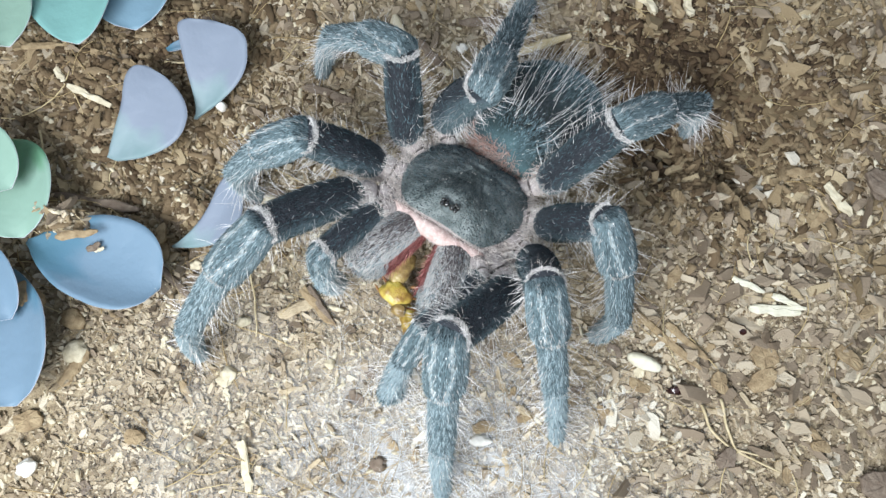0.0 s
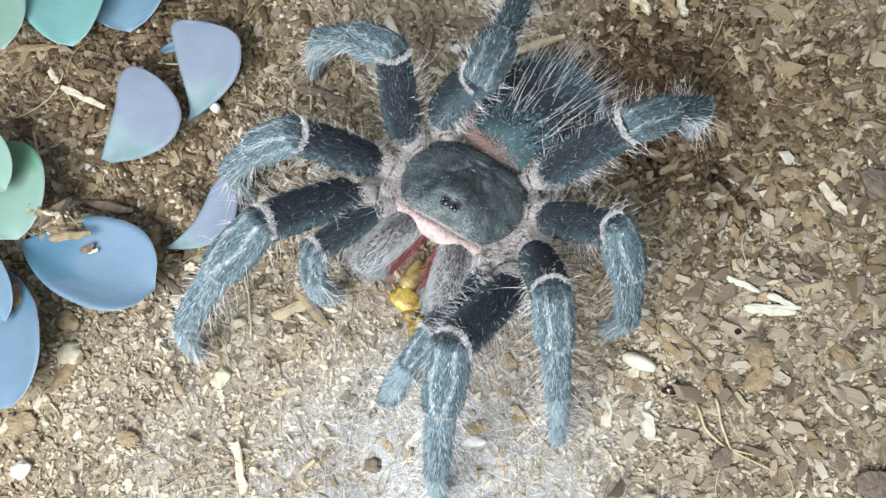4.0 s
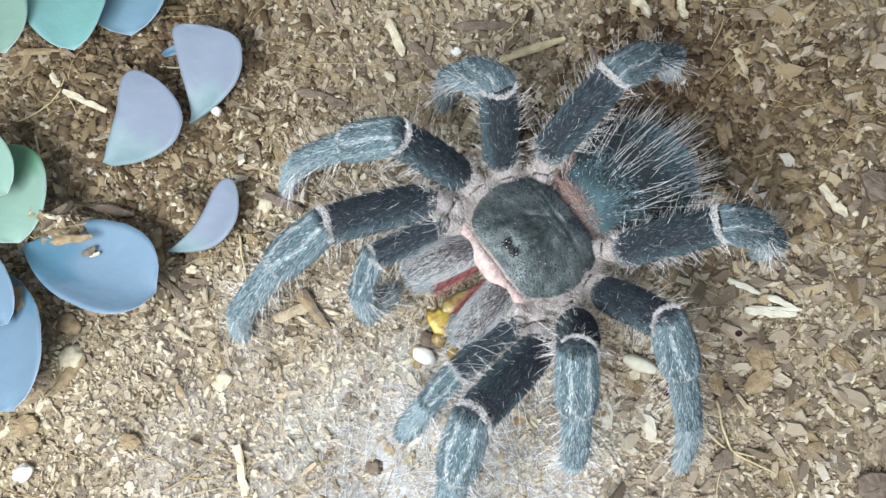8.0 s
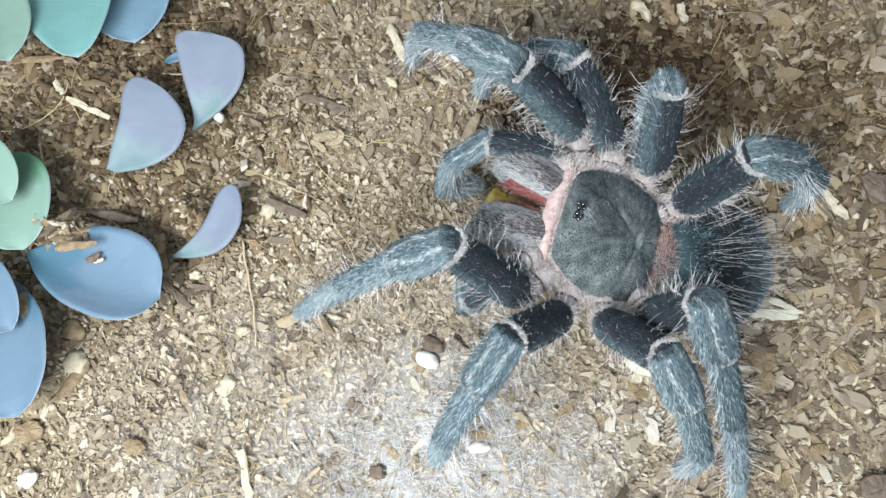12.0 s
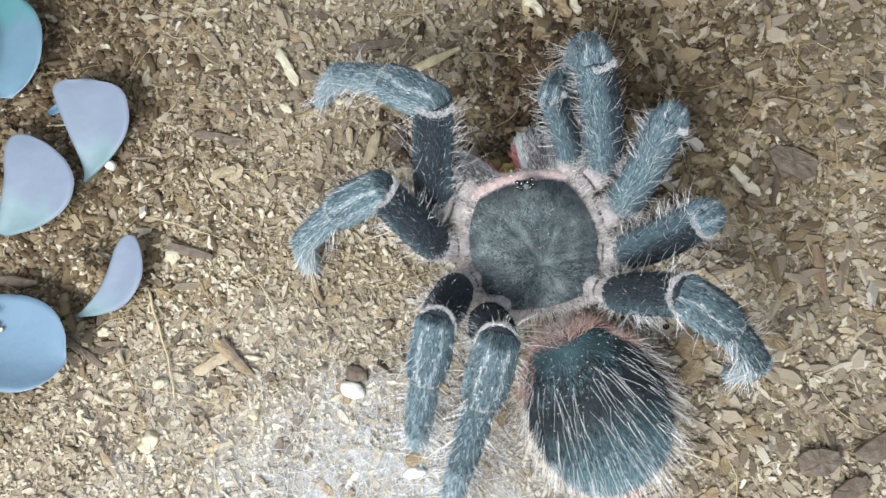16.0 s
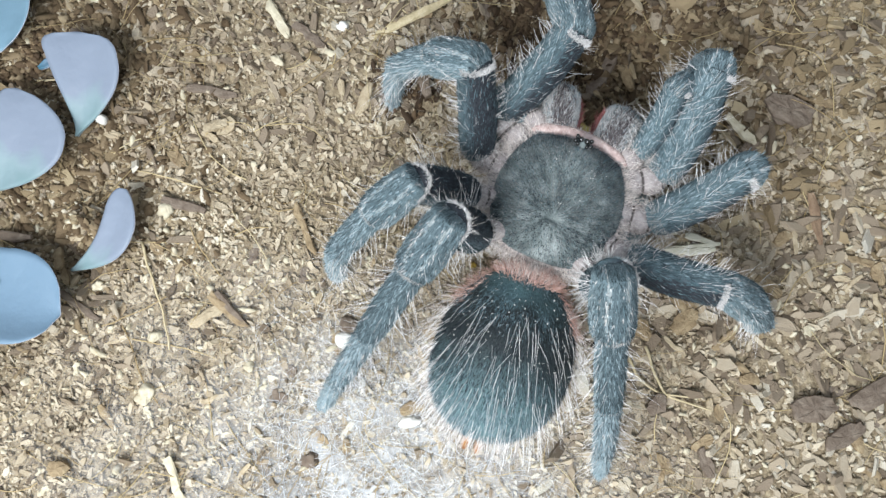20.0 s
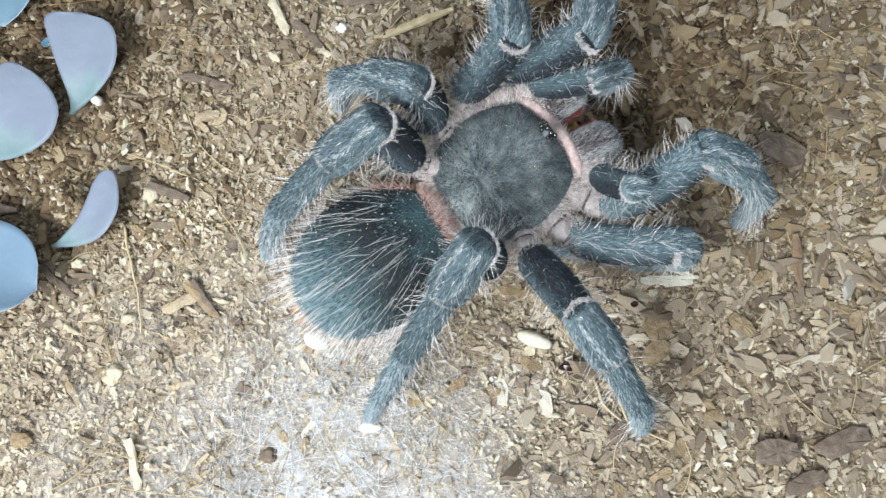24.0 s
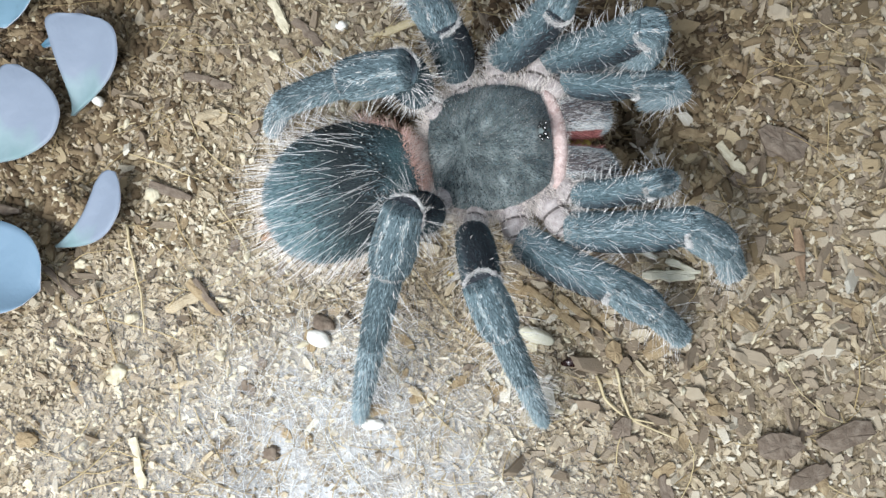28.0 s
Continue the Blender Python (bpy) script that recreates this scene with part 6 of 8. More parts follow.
# ---- prey ----
prey = tagged(new("prey_insect"), "chewed yellow-orange insect held in the jaws", "insect")
for nm, a, b, c, x, y, z, mt, sd in (("thorax", 3.4, 2.8, 1.3, 0, 0, 0, "prey", 5), ("abdomen", 2.0, 4.4, 1.6, 1.5, -5.0, -0.6, "prey_dull", 6), ("head", 1.7, 1.5, 1.1, -2.4, 2.6, 0.1, "prey_dull", 7)):
    o = part(nm, pebble(nm, a, b, c, mt, sd, 0.28), prey)
    o.location = (x * 0.001, y * 0.001, z * 0.001)
for i in range(6):
    s, y = (-1 if i % 2 else 1), 2.0 - (i // 2) * 2.6
    v, f = tube([((s * (2 + 3.4 * u), y - 1.6 * u, -1.0 - 2.2 * u), (0, 1, 0), (0, 0, 1), 0.42 * (1 - 0.6 * u), 0.42 * (1 - 0.6 * u)) for u in (0, 0.35, 0.7, 1.0)], 7)
    part("leg", mesh("prey_leg", [(v, f, 0, True)], ["prey_dark"]), prey)
scrap = tagged(part("prey_scrap", pebble("prey_scrap", 1.7, 4.0, 1.2, "prey", 12, 0.55)), "torn bright yellow scrap of an insect", "insect scrap")

# ---- larger flakes lying in the substrate ----
def flakes():
    r = np.random.default_rng(77)
    kinds = []
    for i in range(14):
        mt = ("brown_wood", "dark_wood", "tan_wood", "brown_wood", "pale_wood", "brown_wood", "tan_wood")[i % 7]
        form = plate if i % 2 else shard
        kinds.append(form("bark_flake", r.uniform(2.6, 4.2) if mt == "pale_wood" else r.uniform(3.0, 7.0), r.uniform(1.4, 2.8) * (1.3 if i % 2 else 1.0), r.uniform(0.7, 1.1), mt, 300 + i))
    for i in range(290):
        right = r.uniform() < 0.6
        x, y = (r.uniform(45, 150) if right else r.uniform(-110, 45)), r.uniform(-65, 100)
        ob = part("bark_flake", kinds[int(r.integers(14))], ground)
        lay(ob, x, y, r.uniform(0, 360), r.uniform(0.4, 1.0), r.normal() * 7, r.normal() * 9)

flakes()

# ---- how it moves ----
STANDS, STEPS = [], {}

def stand(t, middle, ahead, rear):
    STANDS.append((t, *middle, *ahead, *rear))

def step(limb, t, knee, foot):
    STEPS.setdefault(limb, []).append((t, *knee, *foot))

PREY = []
PREY.append((0, -4.587, 4.355, 10, -197.6))
PREY.append((1, -2.716, 4.036, 10, -197.1))
PREY.append((2, -2.797, 3.711, 10, -195.8))
PREY.append((3, -1.707, 3.912, 10, -197))
PREY.append((5.5, -0.1019, 4.33, 10, -194.3))
PREY.append((6, -1.471, 2.738, 10, -198.6))
PREY.append((7, 2.779, 0.8289, 10, -203.2))
PREY.append((7.5, 5.525, 1.321, 10, -213.2))
PREY.append((8, 7.615, 1.645, 10, -218.8))
PREY.append((8.5, 8.168, 2.702, 10, -217.5))
PREY.append((9, 7.873, 9.125, 10, -227.3))
PREY.append((10, 9.446, 12.94, 10, -245.7))
PREY.append((11, 7.911, 17.33, 10, -257.7))
PREY.append((11.5, 10.08, 23.73, 10, -267.7))
PREY.append((12, 12.17, 31.49, 10, -274.9))
PREY.append((12.5, 13.55, 34.18, 10, -282))
PREY.append((14.5, 23.58, 40.92, 16.64, -312.2))
PREY.append((15, 29.73, 45.5, 13.6, -323.6))
PREY.append((15.5, 34.06, 47.09, 11.93, -337))
PREY.append((16, 33.75, 45.15, 10.72, -340.6))
PREY.append((17, 42.65, 45.54, 10.72, -352.6))
PREY.append((18, 45.72, 43.82, 10.72, -363.9))
PREY.append((19, 50.02, 43.76, 10.72, -373.3))
PREY.append((20, 51.18, 44.53, 10.72, -375.6))
PREY.append((21, 49.53, 47.81, 10.72, -379.3))
PREY.append((21.5, 50.44, 49, 10.72, -379.9))
PREY.append((23.5, 50.19, 50.77, 12.76, -400.8))
PREY.append((24, 50.29, 49.45, 12.76, -402.4))
PREY.append((25, 50.54, 46.44, 13.18, -411.1))
PREY.append((26, 49.44, 45.9, 13.18, -414.3))
PREY.append((27, 50.32, 45.13, 13.6, -419.6))
PREY.append((28, 52.96, 44.98, 14.88, -433.3))
SCRAP = []
SCRAP.append((0, -0.9985, 0.01256, 6, 20))
SCRAP.append((1, 0.3233, 0.8216, 6, 17.27))
SCRAP.append((2, 0.02246, -1.476, 6, 14.55))
SCRAP.append((3, 1.125, -0.894, 6, 11.82))
SCRAP.append((5.5, 3.833, -1.237, 6, 5))
SCRAP.append((6, 4.013, -2.452, 6, 3.636))
SCRAP.append((7, 9.204, -4.361, 6, 0.9091))
SCRAP.append((7.5, 11.13, -4.47, 6, -0.4545))
SCRAP.append((8, 12.05, -3.954, 6, -1.818))
SCRAP.append((8.5, 12.69, -1.212, 6, -3.182))
SCRAP.append((9, 11.96, 2.575, 6, -4.545))
SCRAP.append((10, 11.3, 6.219, 6, -7.273))
SCRAP.append((11, 10.09, 9.725, 2, -10))
SCRAP.append((11.5, 10.37, 10.23, 2, -10))
SCRAP.append((12, 10.62, 10.12, 2, -10))
SCRAP.append((12.5, 10.62, 10.12, 2, -10))
SCRAP.append((14.5, 25.58, 38.92, 14.64, -312.2))
SCRAP.append((15, 31.73, 43.5, 11.6, -323.6))
SCRAP.append((15.5, 36.06, 45.09, 9.93, -337))
SCRAP.append((16, 35.75, 43.15, 8.717, -340.6))
SCRAP.append((17, 44.65, 43.54, 8.717, -352.6))
SCRAP.append((18, 47.72, 41.82, 8.717, -363.9))
SCRAP.append((19, 52.02, 41.76, 8.717, -373.3))
SCRAP.append((20, 53.18, 42.53, 8.717, -375.6))
SCRAP.append((21, 51.53, 45.81, 8.717, -379.3))
SCRAP.append((21.5, 52.44, 47, 8.717, -379.9))
SCRAP.append((23.5, 52.19, 48.77, 10.76, -400.8))
SCRAP.append((24, 52.29, 47.45, 10.76, -402.4))
SCRAP.append((25, 52.54, 44.44, 11.18, -411.1))
SCRAP.append((26, 51.44, 43.9, 11.18, -414.3))
SCRAP.append((27, 52.32, 43.13, 11.6, -419.6))
SCRAP.append((28, 54.96, 42.98, 12.88, -433.3))
# jaws: outward turn of each, downward tilt
SPREAD = [(0, 16, 16, -10), (6, 16, 16, -10), (10, 12, 8, -10), (12.5, 6, 12, -10), (14.5, 34, 8, -14), (16, 38, 6, -18), (17, 22, 6, -16), (18, 12, 10, -13), (21, 12, 10, -14), (24, 7, 7, -22), (28, 7, 7, -24)]

def gait():
    """Where the body and the feet are, in millimetres: body middle, way ahead, way to the belly's end; knee and foot of each limb."""
    stand(0, (4.4, 26.0, 20.9), (-0.252, -0.792, 0.557), (0.40, 0.70, -0.34))
    stand(1, (4.6, 26.4, 20.9), (-0.245, -0.794, 0.557), (0.41, 0.69, -0.35))
    stand(2, (4.2, 26.2, 20.9), (-0.226, -0.799, 0.557), (0.41, 0.69, -0.34))
    stand(3, (4.6, 27.1, 20.7), (-0.246, -0.804, 0.542), (0.40, 0.69, -0.34))
    stand(5.5, (6.7, 26.8, 20.3), (-0.214, -0.841, 0.497), (0.43, 0.68, -0.34))
    stand(6, (5.5, 25.0, 20.0), (-0.284, -0.846, 0.451), (0.45, 0.67, -0.32))
    stand(7, (13.6, 23.0, 19.7), (-0.357, -0.834, 0.420), (0.51, 0.62, -0.34))
    stand(7.5, (18.7, 22.7, 19.7), (-0.497, -0.759, 0.420), (0.56, 0.55, -0.37))
    stand(8, (21.3, 22.1, 20.0), (-0.560, -0.695, 0.451), (0.55, 0.57, -0.35))
    stand(8.5, (22.3, 22.8, 20.2), (-0.533, -0.695, 0.482), (0.61, 0.51, -0.36))
    stand(9, (22.3, 24.6, 20.5), (-0.631, -0.582, 0.512), (0.55, 0.51, -0.42))
    stand(10, (29.0, 24.5, 20.5), (-0.783, -0.353, 0.512), (0.61, 0.31, -0.52))
    stand(11, (29.9, 23.7, 20.1), (-0.864, -0.189, 0.467), (0.63, 0.26, -0.54))
    stand(11.5, (33.6, 26.0, 20.0), (-0.892, -0.036, 0.451), (0.66, 0.23, -0.50))
    stand(12, (35.2, 27.8, 19.6), (-0.912, 0.078, 0.404), (0.67, 0.18, -0.48))
    stand(12.5, (34.5, 27.9, 19.9), (-0.880, 0.188, 0.435), (0.80, 0.03, -0.35))
    stand(14.5, (37.5, 28.3, 20.7), (-0.712, 0.647, 0.273), (1.03, -0.48, -0.21))
    stand(15, (40.5, 30.9, 19.9), (-0.587, 0.795, 0.153), (0.87, -0.71, -0.24))
    stand(15.5, (41.0, 30.8, 19.5), (-0.390, 0.917, 0.084), (0.70, -0.74, -0.27))
    stand(16, (39.5, 28.9, 19.2), (-0.332, 0.943, 0.032), (0.62, -0.93, -0.28))
    stand(17, (44.9, 28.4, 19.2), (-0.130, 0.991, 0.032), (0.37, -0.97, -0.28))
    stand(18, (44.5, 26.6, 19.2), (0.068, 0.997, 0.032), (0.07, -1.00, -0.28))
    stand(19, (46.0, 27.0, 19.2), (0.230, 0.973, 0.032), (-0.06, -0.96, -0.28))
    stand(20, (46.5, 27.9, 19.2), (0.269, 0.963, 0.032), (-0.19, -0.97, -0.28))
    stand(21, (43.8, 31.5, 19.2), (0.330, 0.944, 0.032), (-0.33, -0.87, -0.28))
    stand(21.5, (44.6, 32.7, 19.2), (0.340, 0.940, 0.032), (-0.36, -0.86, -0.28))
    stand(23.5, (38.5, 37.2, 19.7), (0.649, 0.752, 0.119), (-0.70, -0.76, -0.25))
    stand(24, (38.2, 36.2, 19.7), (0.669, 0.733, 0.119), (-0.68, -0.66, -0.25))
    stand(25, (36.5, 35.1, 19.8), (0.771, 0.622, 0.136), (-0.74, -0.55, -0.25))
    stand(26, (34.8, 35.4, 19.8), (0.804, 0.579, 0.136), (-0.77, -0.40, -0.24))
    stand(27, (34.6, 35.9, 19.9), (0.853, 0.500, 0.153), (-0.81, -0.38, -0.24))
    stand(28, (35.3, 39.7, 20.2), (0.937, 0.282, 0.205), (-0.82, -0.49, -0.23))
    step('R1', 0, (-28.8, 5.8, 40.4), (-44.1, -20.4, 1.2))
    step('R1', 1, (-28.5, 5.8, 40.3), (-43.9, -20.5, 1.2))
    step('R1', 2, (-29.0, 5.7, 40.6), (-44.0, -20.3, 1.2))
    step('R1', 3, (-29.1, 6.7, 39.8), (-44.2, -20.3, 1.2))
    step('R1', 5.5, (-25.8, 6.7, 40.8), (-42.0, -16.0, 0.2))
    step('R1', 6, (-27.0, 5.3, 39.3), (-36.7, -12.1, -5.8))
    step('R1', 7, (-23.6, 5.6, 35.3), (-37.3, -12.9, -7.8))
    step('R1', 7.5, (-22.2, 9.7, 30.5), (-38.1, -12.8, -10.8))
    step('R1', 8, (-19.0, 11.2, 32.2), (-36.8, -13.5, -6.8))
    step('R1', 8.5, (-17.1, 12.9, 36.0), (-35.5, -12.8, -1.8))
    step('R1', 9, (-11.0, 20.9, 43.3), (-36.4, 2.2, 1.2))
    step('R1', 9.5, (-7.9, 27.0, 43.5), (-33.1, 15.6, 1.2))
    step('R1', 10, (-6.7, 31.9, 40.8), (-31.2, 25.5, -1.8))
    step('R1', 11, (-5.0, 35.1, 37.8), (-30.9, 26.4, -2.8))
    step('R1', 11.5, (2.1, 39.7, 38.0), (-28.1, 34.0, -0.8))
    step('R1', 12, (8.4, 50.3, 39.9), (-17.1, 63.9, 0.2))
    step('R1', 12.5, (8.4, 52.2, 38.6), (-17.2, 62.4, -2.8))
    step('R1', 14.5, (22.6, 59.1, 35.1), (-12.0, 68.4, 1.2))
    step('R1', 15, (38.1, 50.8, 41.1), (38.6, 100.9, 1.2))
    step('R1', 15.5, (44.8, 71.5, 28.0), (50.2, 75.2, -20.8))
    step('R1', 16, (45.9, 63.2, 33.1), (48.3, 70.2, -15.8))
    step('R1', 17, (56.7, 63.2, 29.3), (50.7, 73.3, -18.8))
    step('R1', 18, (66.9, 57.6, 30.1), (62.7, 32.0, 1.2))
    step('R1', 19, (71.9, 57.1, 28.8), (66.0, 31.8, 1.2))
    step('R1', 20, (74.1, 56.7, 29.2), (66.5, 31.8, 1.2))
    step('R1', 21, (72.4, 57.0, 28.6), (63.5, 32.6, 1.2))
    step('R1', 21.5, (72.5, 55.7, 32.1), (63.4, 31.4, 1.2))
    step('R1', 23.5, (72.0, 47.3, 35.6), (96.8, 42.0, -6.8))
    step('R1', 24, (73.5, 43.4, 35.7), (94.9, 40.7, -8.8))
    step('R1', 25, (73.1, 36.7, 35.6), (95.3, 37.8, -8.8))
    step('R1', 26, (74.4, 35.1, 32.2), (96.3, 38.1, -11.8))
    step('R1', 27, (75.7, 30.7, 30.4), (95.9, 36.6, -13.8))
    step('R1', 28, (76.0, 29.9, 27.8), (91.0, 25.7, -18.8))
    step('R2', 0, (-27.3, 25.2, 38.0), (-43.3, 18.7, -1.8))
    step('R2', 1, (-27.4, 25.7, 37.9), (-43.3, 18.8, -2.8))
    step('R2', 2, (-27.5, 25.1, 38.2), (-43.1, 18.2, -1.8))
    step('R2', 3, (-28.1, 26.0, 37.1), (-43.8, 19.4, -2.8))
    step('R2', 5.5, (-28.1, 25.6, 34.8), (-44.0, 19.9, -5.8))
    step('R2', 6, (-29.7, 23.7, 33.3), (-45.3, 18.4, -6.8))
    step('R2', 7, (-25.6, 26.4, 26.2), (-45.3, 18.2, -11.8))
    step('R2', 7.5, (-21.3, 28.6, 23.3), (-43.1, 17.6, -12.8))
    step('R2', 8, (-9.8, 31.4, 35.8), (-36.5, 22.9, 1.2))
    step('R2', 8.5, (-8.6, 35.9, 36.0), (-27.8, 33.4, -3.8))
    step('R2', 9, (-7.5, 38.6, 36.1), (-27.1, 36.2, -2.8))
    step('R2', 9.5, (-8.6, 43.7, 24.9), (-26.0, 48.0, -14.8))
    step('R2', 10, (-0.9, 46.1, 28.9), (-17.5, 53.5, -10.8))
    step('R2', 11, (12.5, 48.4, 37.5), (2.8, 58.0, -3.8))
    step('R2', 11.5, (15.7, 51.3, 34.8), (2.0, 58.2, -5.8))
    step('R2', 12, (19.4, 59.5, 29.7), (1.3, 58.2, -9.8))
    step('R2', 12.5, (33.1, 55.7, 39.0), (17.5, 74.9, 1.2))
    step('R2', 14.5, (43.5, 58.9, 35.1), (45.0, 71.8, -6.8))
    step('R2', 15, (50.8, 64.5, 27.4), (60.5, 86.6, -8.8))
    step('R2', 15.5, (55.9, 58.8, 29.9), (58.0, 32.9, 1.2))
    step('R2', 16, (62.6, 54.3, 29.9), (53.5, 29.9, 1.2))
    step('R2', 17, (72.9, 48.4, 29.9), (58.8, 26.6, 1.2))
    step('R2', 18, (76.8, 43.0, 27.0), (59.6, 23.5, 1.2))
    step('R2', 19, (81.8, 38.3, 27.9), (61.3, 22.3, 1.2))
    step('R2', 20, (83.4, 37.3, 28.3), (61.7, 22.9, 1.2))
    step('R2', 21, (81.1, 36.2, 26.6), (57.4, 25.5, 1.2))
    step('R2', 21.5, (82.3, 37.4, 26.4), (58.5, 26.8, 1.2))
    step('R2', 23.5, (77.1, 30.2, 25.3), (51.3, 26.6, 1.2))
    step('R2', 24, (76.9, 27.6, 25.1), (51.0, 25.3, 1.2))
    step('R2', 25, (67.3, 21.0, 32.1), (85.3, 10.8, -6.8))
    step('R2', 26, (66.3, 19.5, 30.0), (85.6, 10.5, -7.8))
    step('R2', 27, (67.4, 18.2, 24.5), (87.3, 11.4, -13.8))
    step('R2', 28, (66.0, 15.6, 22.5), (88.0, 9.9, -14.8))
    step('R3', 0, (-14.7, 49.0, 32.4), (-38.4, 53.2, -2.8))
    step('R3', 1, (-14.8, 48.5, 32.9), (-38.4, 52.9, -2.8))
    step('R3', 2, (-15.0, 48.0, 33.1), (-38.6, 52.8, -2.8))
    step('R3', 3, (-14.9, 48.4, 33.5), (-38.9, 52.8, -1.8))
    step('R3', 5.5, (-15.4, 48.8, 31.6), (-39.0, 53.8, -3.8))
    step('R3', 6, (-18.6, 46.7, 31.3), (-38.9, 53.1, -5.8))
    step('R3', 7, (-2.3, 48.1, 32.2), (-7.9, 49.0, -9.8))
    step('R3', 7.5, (2.5, 48.5, 33.0), (-5.7, 49.2, -8.8))
    step('R3', 8, (6.8, 47.2, 34.1), (-5.7, 52.2, -6.8))
    step('R3', 8.5, (9.6, 47.9, 34.5), (-3.4, 54.9, -5.8))
    step('R3', 9, (11.2, 49.2, 35.4), (-1.1, 56.6, -4.8))
    step('R3', 9.5, (15.3, 49.1, 35.4), (3.0, 57.9, -4.8))
    step('R3', 10, (29.2, 51.2, 35.4), (35.0, 72.8, -1.8))
    step('R3', 11, (32.2, 53.9, 33.3), (30.8, 28.0, 1.2))
    step('R3', 11.5, (37.0, 54.8, 33.9), (40.3, 29.0, 1.2))
    step('R3', 12, (39.1, 56.7, 32.9), (45.8, 31.6, 1.2))
    step('R3', 12.5, (42.0, 53.2, 34.9), (46.2, 27.5, 1.2))
    step('R3', 14.5, (62.4, 43.2, 36.0), (41.0, 28.5, 1.2))
    step('R3', 15, (66.4, 43.2, 35.9), (46.4, 26.6, 1.2))
    step('R3', 15.5, (67.6, 38.3, 36.2), (47.0, 22.6, 1.2))
    step('R3', 16, (68.8, 34.3, 35.0), (45.5, 22.8, 1.2))
    step('R3', 17, (79.1, 22.2, 30.6), (97.2, 20.1, -8.8))
    step('R3', 18, (78.6, 14.9, 28.4), (93.8, 12.4, -11.8))
    step('R3', 19, (78.3, 13.8, 29.5), (93.8, 9.9, -10.8))
    step('R3', 20, (80.4, 12.3, 25.6), (95.6, 9.2, -14.8))
    step('R3', 21, (70.5, 13.1, 33.3), (91.5, 9.4, -3.8))
    step('R3', 21.5, (66.3, 12.4, 35.5), (78.1, -10.7, 1.2))
    step('R3', 23.5, (57.7, 9.7, 31.9), (80.3, -10.1, 1.2))
    step('R3', 24, (57.3, 8.8, 32.0), (79.6, -10.0, 1.2))
    step('R3', 25, (53.6, 6.5, 31.4), (79.5, -10.1, 1.2))
    step('R3', 26, (40.9, 11.5, 38.1), (59.8, -12.8, 1.2))
    step('R3', 27, (40.1, 8.4, 36.6), (58.7, -13.9, 1.2))
    step('R3', 28, (38.5, 9.0, 34.4), (58.4, -14.2, 1.2))
    step('R4', 0, (3.7, 43.7, 37.6), (7.1, 86.1, 1.2))
    step('R4', 1, (4.3, 43.7, 37.4), (7.4, 85.7, 1.2))
    step('R4', 2, (3.7, 43.6, 37.3), (7.1, 85.4, 1.2))
    step('R4', 3, (3.9, 44.4, 37.6), (7.1, 85.8, 1.2))
    step('R4', 5.5, (3.2, 48.7, 38.0), (7.3, 86.2, 1.2))
    step('R4', 6, (1.8, 50.3, 38.0), (7.4, 86.0, 0.2))
    step('R4', 7, (12.6, 52.6, 36.2), (16.4, 90.2, 0.2))
    step('R4', 7.5, (22.7, 49.3, 37.6), (22.6, 94.4, 1.2))
    step('R4', 8, (29.3, 57.4, 30.3), (47.4, 76.8, -14.8))
    step('R4', 8.5, (31.3, 54.6, 32.4), (49.9, 73.4, -12.8))
    step('R4', 9, (31.5, 54.9, 34.7), (49.0, 73.9, -10.8))
    step('R4', 9.5, (37.0, 50.5, 36.9), (54.3, 68.6, -9.8))
    step('R4', 10, (41.1, 45.3, 38.5), (58.9, 63.0, -7.8))
    step('R4', 11, (44.7, 35.4, 38.9), (78.1, 57.8, 1.2))
    step('R4', 11.5, (55.1, 44.2, 37.8), (79.2, 53.6, -7.8))
    step('R4', 12, (56.9, 44.7, 38.6), (81.0, 51.1, -7.8))
    step('R4', 12.5, (59.1, 40.6, 38.2), (82.5, 50.3, -7.8))
    step('R4', 14.5, (65.8, 26.6, 41.4), (91.6, 19.1, -3.8))
    step('R4', 15, (66.8, 25.5, 43.0), (90.3, 15.3, -2.8))
    step('R4', 15.5, (66.8, 21.6, 43.2), (89.3, 8.0, -2.8))
    step('R4', 16, (64.3, 17.7, 43.8), (89.4, 7.8, -1.8))
    step('R4', 17, (67.9, 11.9, 43.3), (88.8, 3.1, -3.8))
    step('R4', 18, (57.4, 7.1, 44.8), (73.9, -29.4, 1.2))
    step('R4', 19, (53.2, 10.4, 45.1), (65.6, -32.0, 1.2))
    step('R4', 20, (53.3, 8.9, 45.1), (63.8, -30.9, 1.2))
    step('R4', 21, (48.9, 10.0, 44.8), (63.6, -34.0, 1.2))
    step('R4', 21.5, (49.8, 10.1, 44.6), (62.0, -32.1, 1.2))
    step('R4', 23.5, (35.0, 22.2, 43.7), (29.1, -24.2, 1.2))
    step('R4', 24, (35.4, 15.0, 44.3), (19.7, -22.2, 1.2))
    step('R4', 25, (31.6, 15.2, 44.2), (19.3, -21.1, 1.2))
    step('R4', 26, (28.6, 17.0, 44.2), (17.8, -20.4, 1.2))
    step('R4', 27, (24.7, 16.8, 43.8), (17.4, -21.3, 1.2))
    step('R4', 28, (22.1, 17.5, 42.9), (18.1, -23.7, 1.2))
    step('L1', 0, (8.9, -4.6, 42.9), (16.6, -36.1, 1.2))
    step('L1', 1, (9.3, -4.8, 42.3), (16.9, -36.2, 1.2))
    step('L1', 2, (9.5, -5.0, 42.1), (17.3, -36.3, 1.2))
    step('L1', 3, (10.2, -4.9, 41.8), (17.5, -36.0, 1.2))
    step('L1', 5.5, (11.7, -7.1, 37.4), (17.5, -36.2, -1.8))
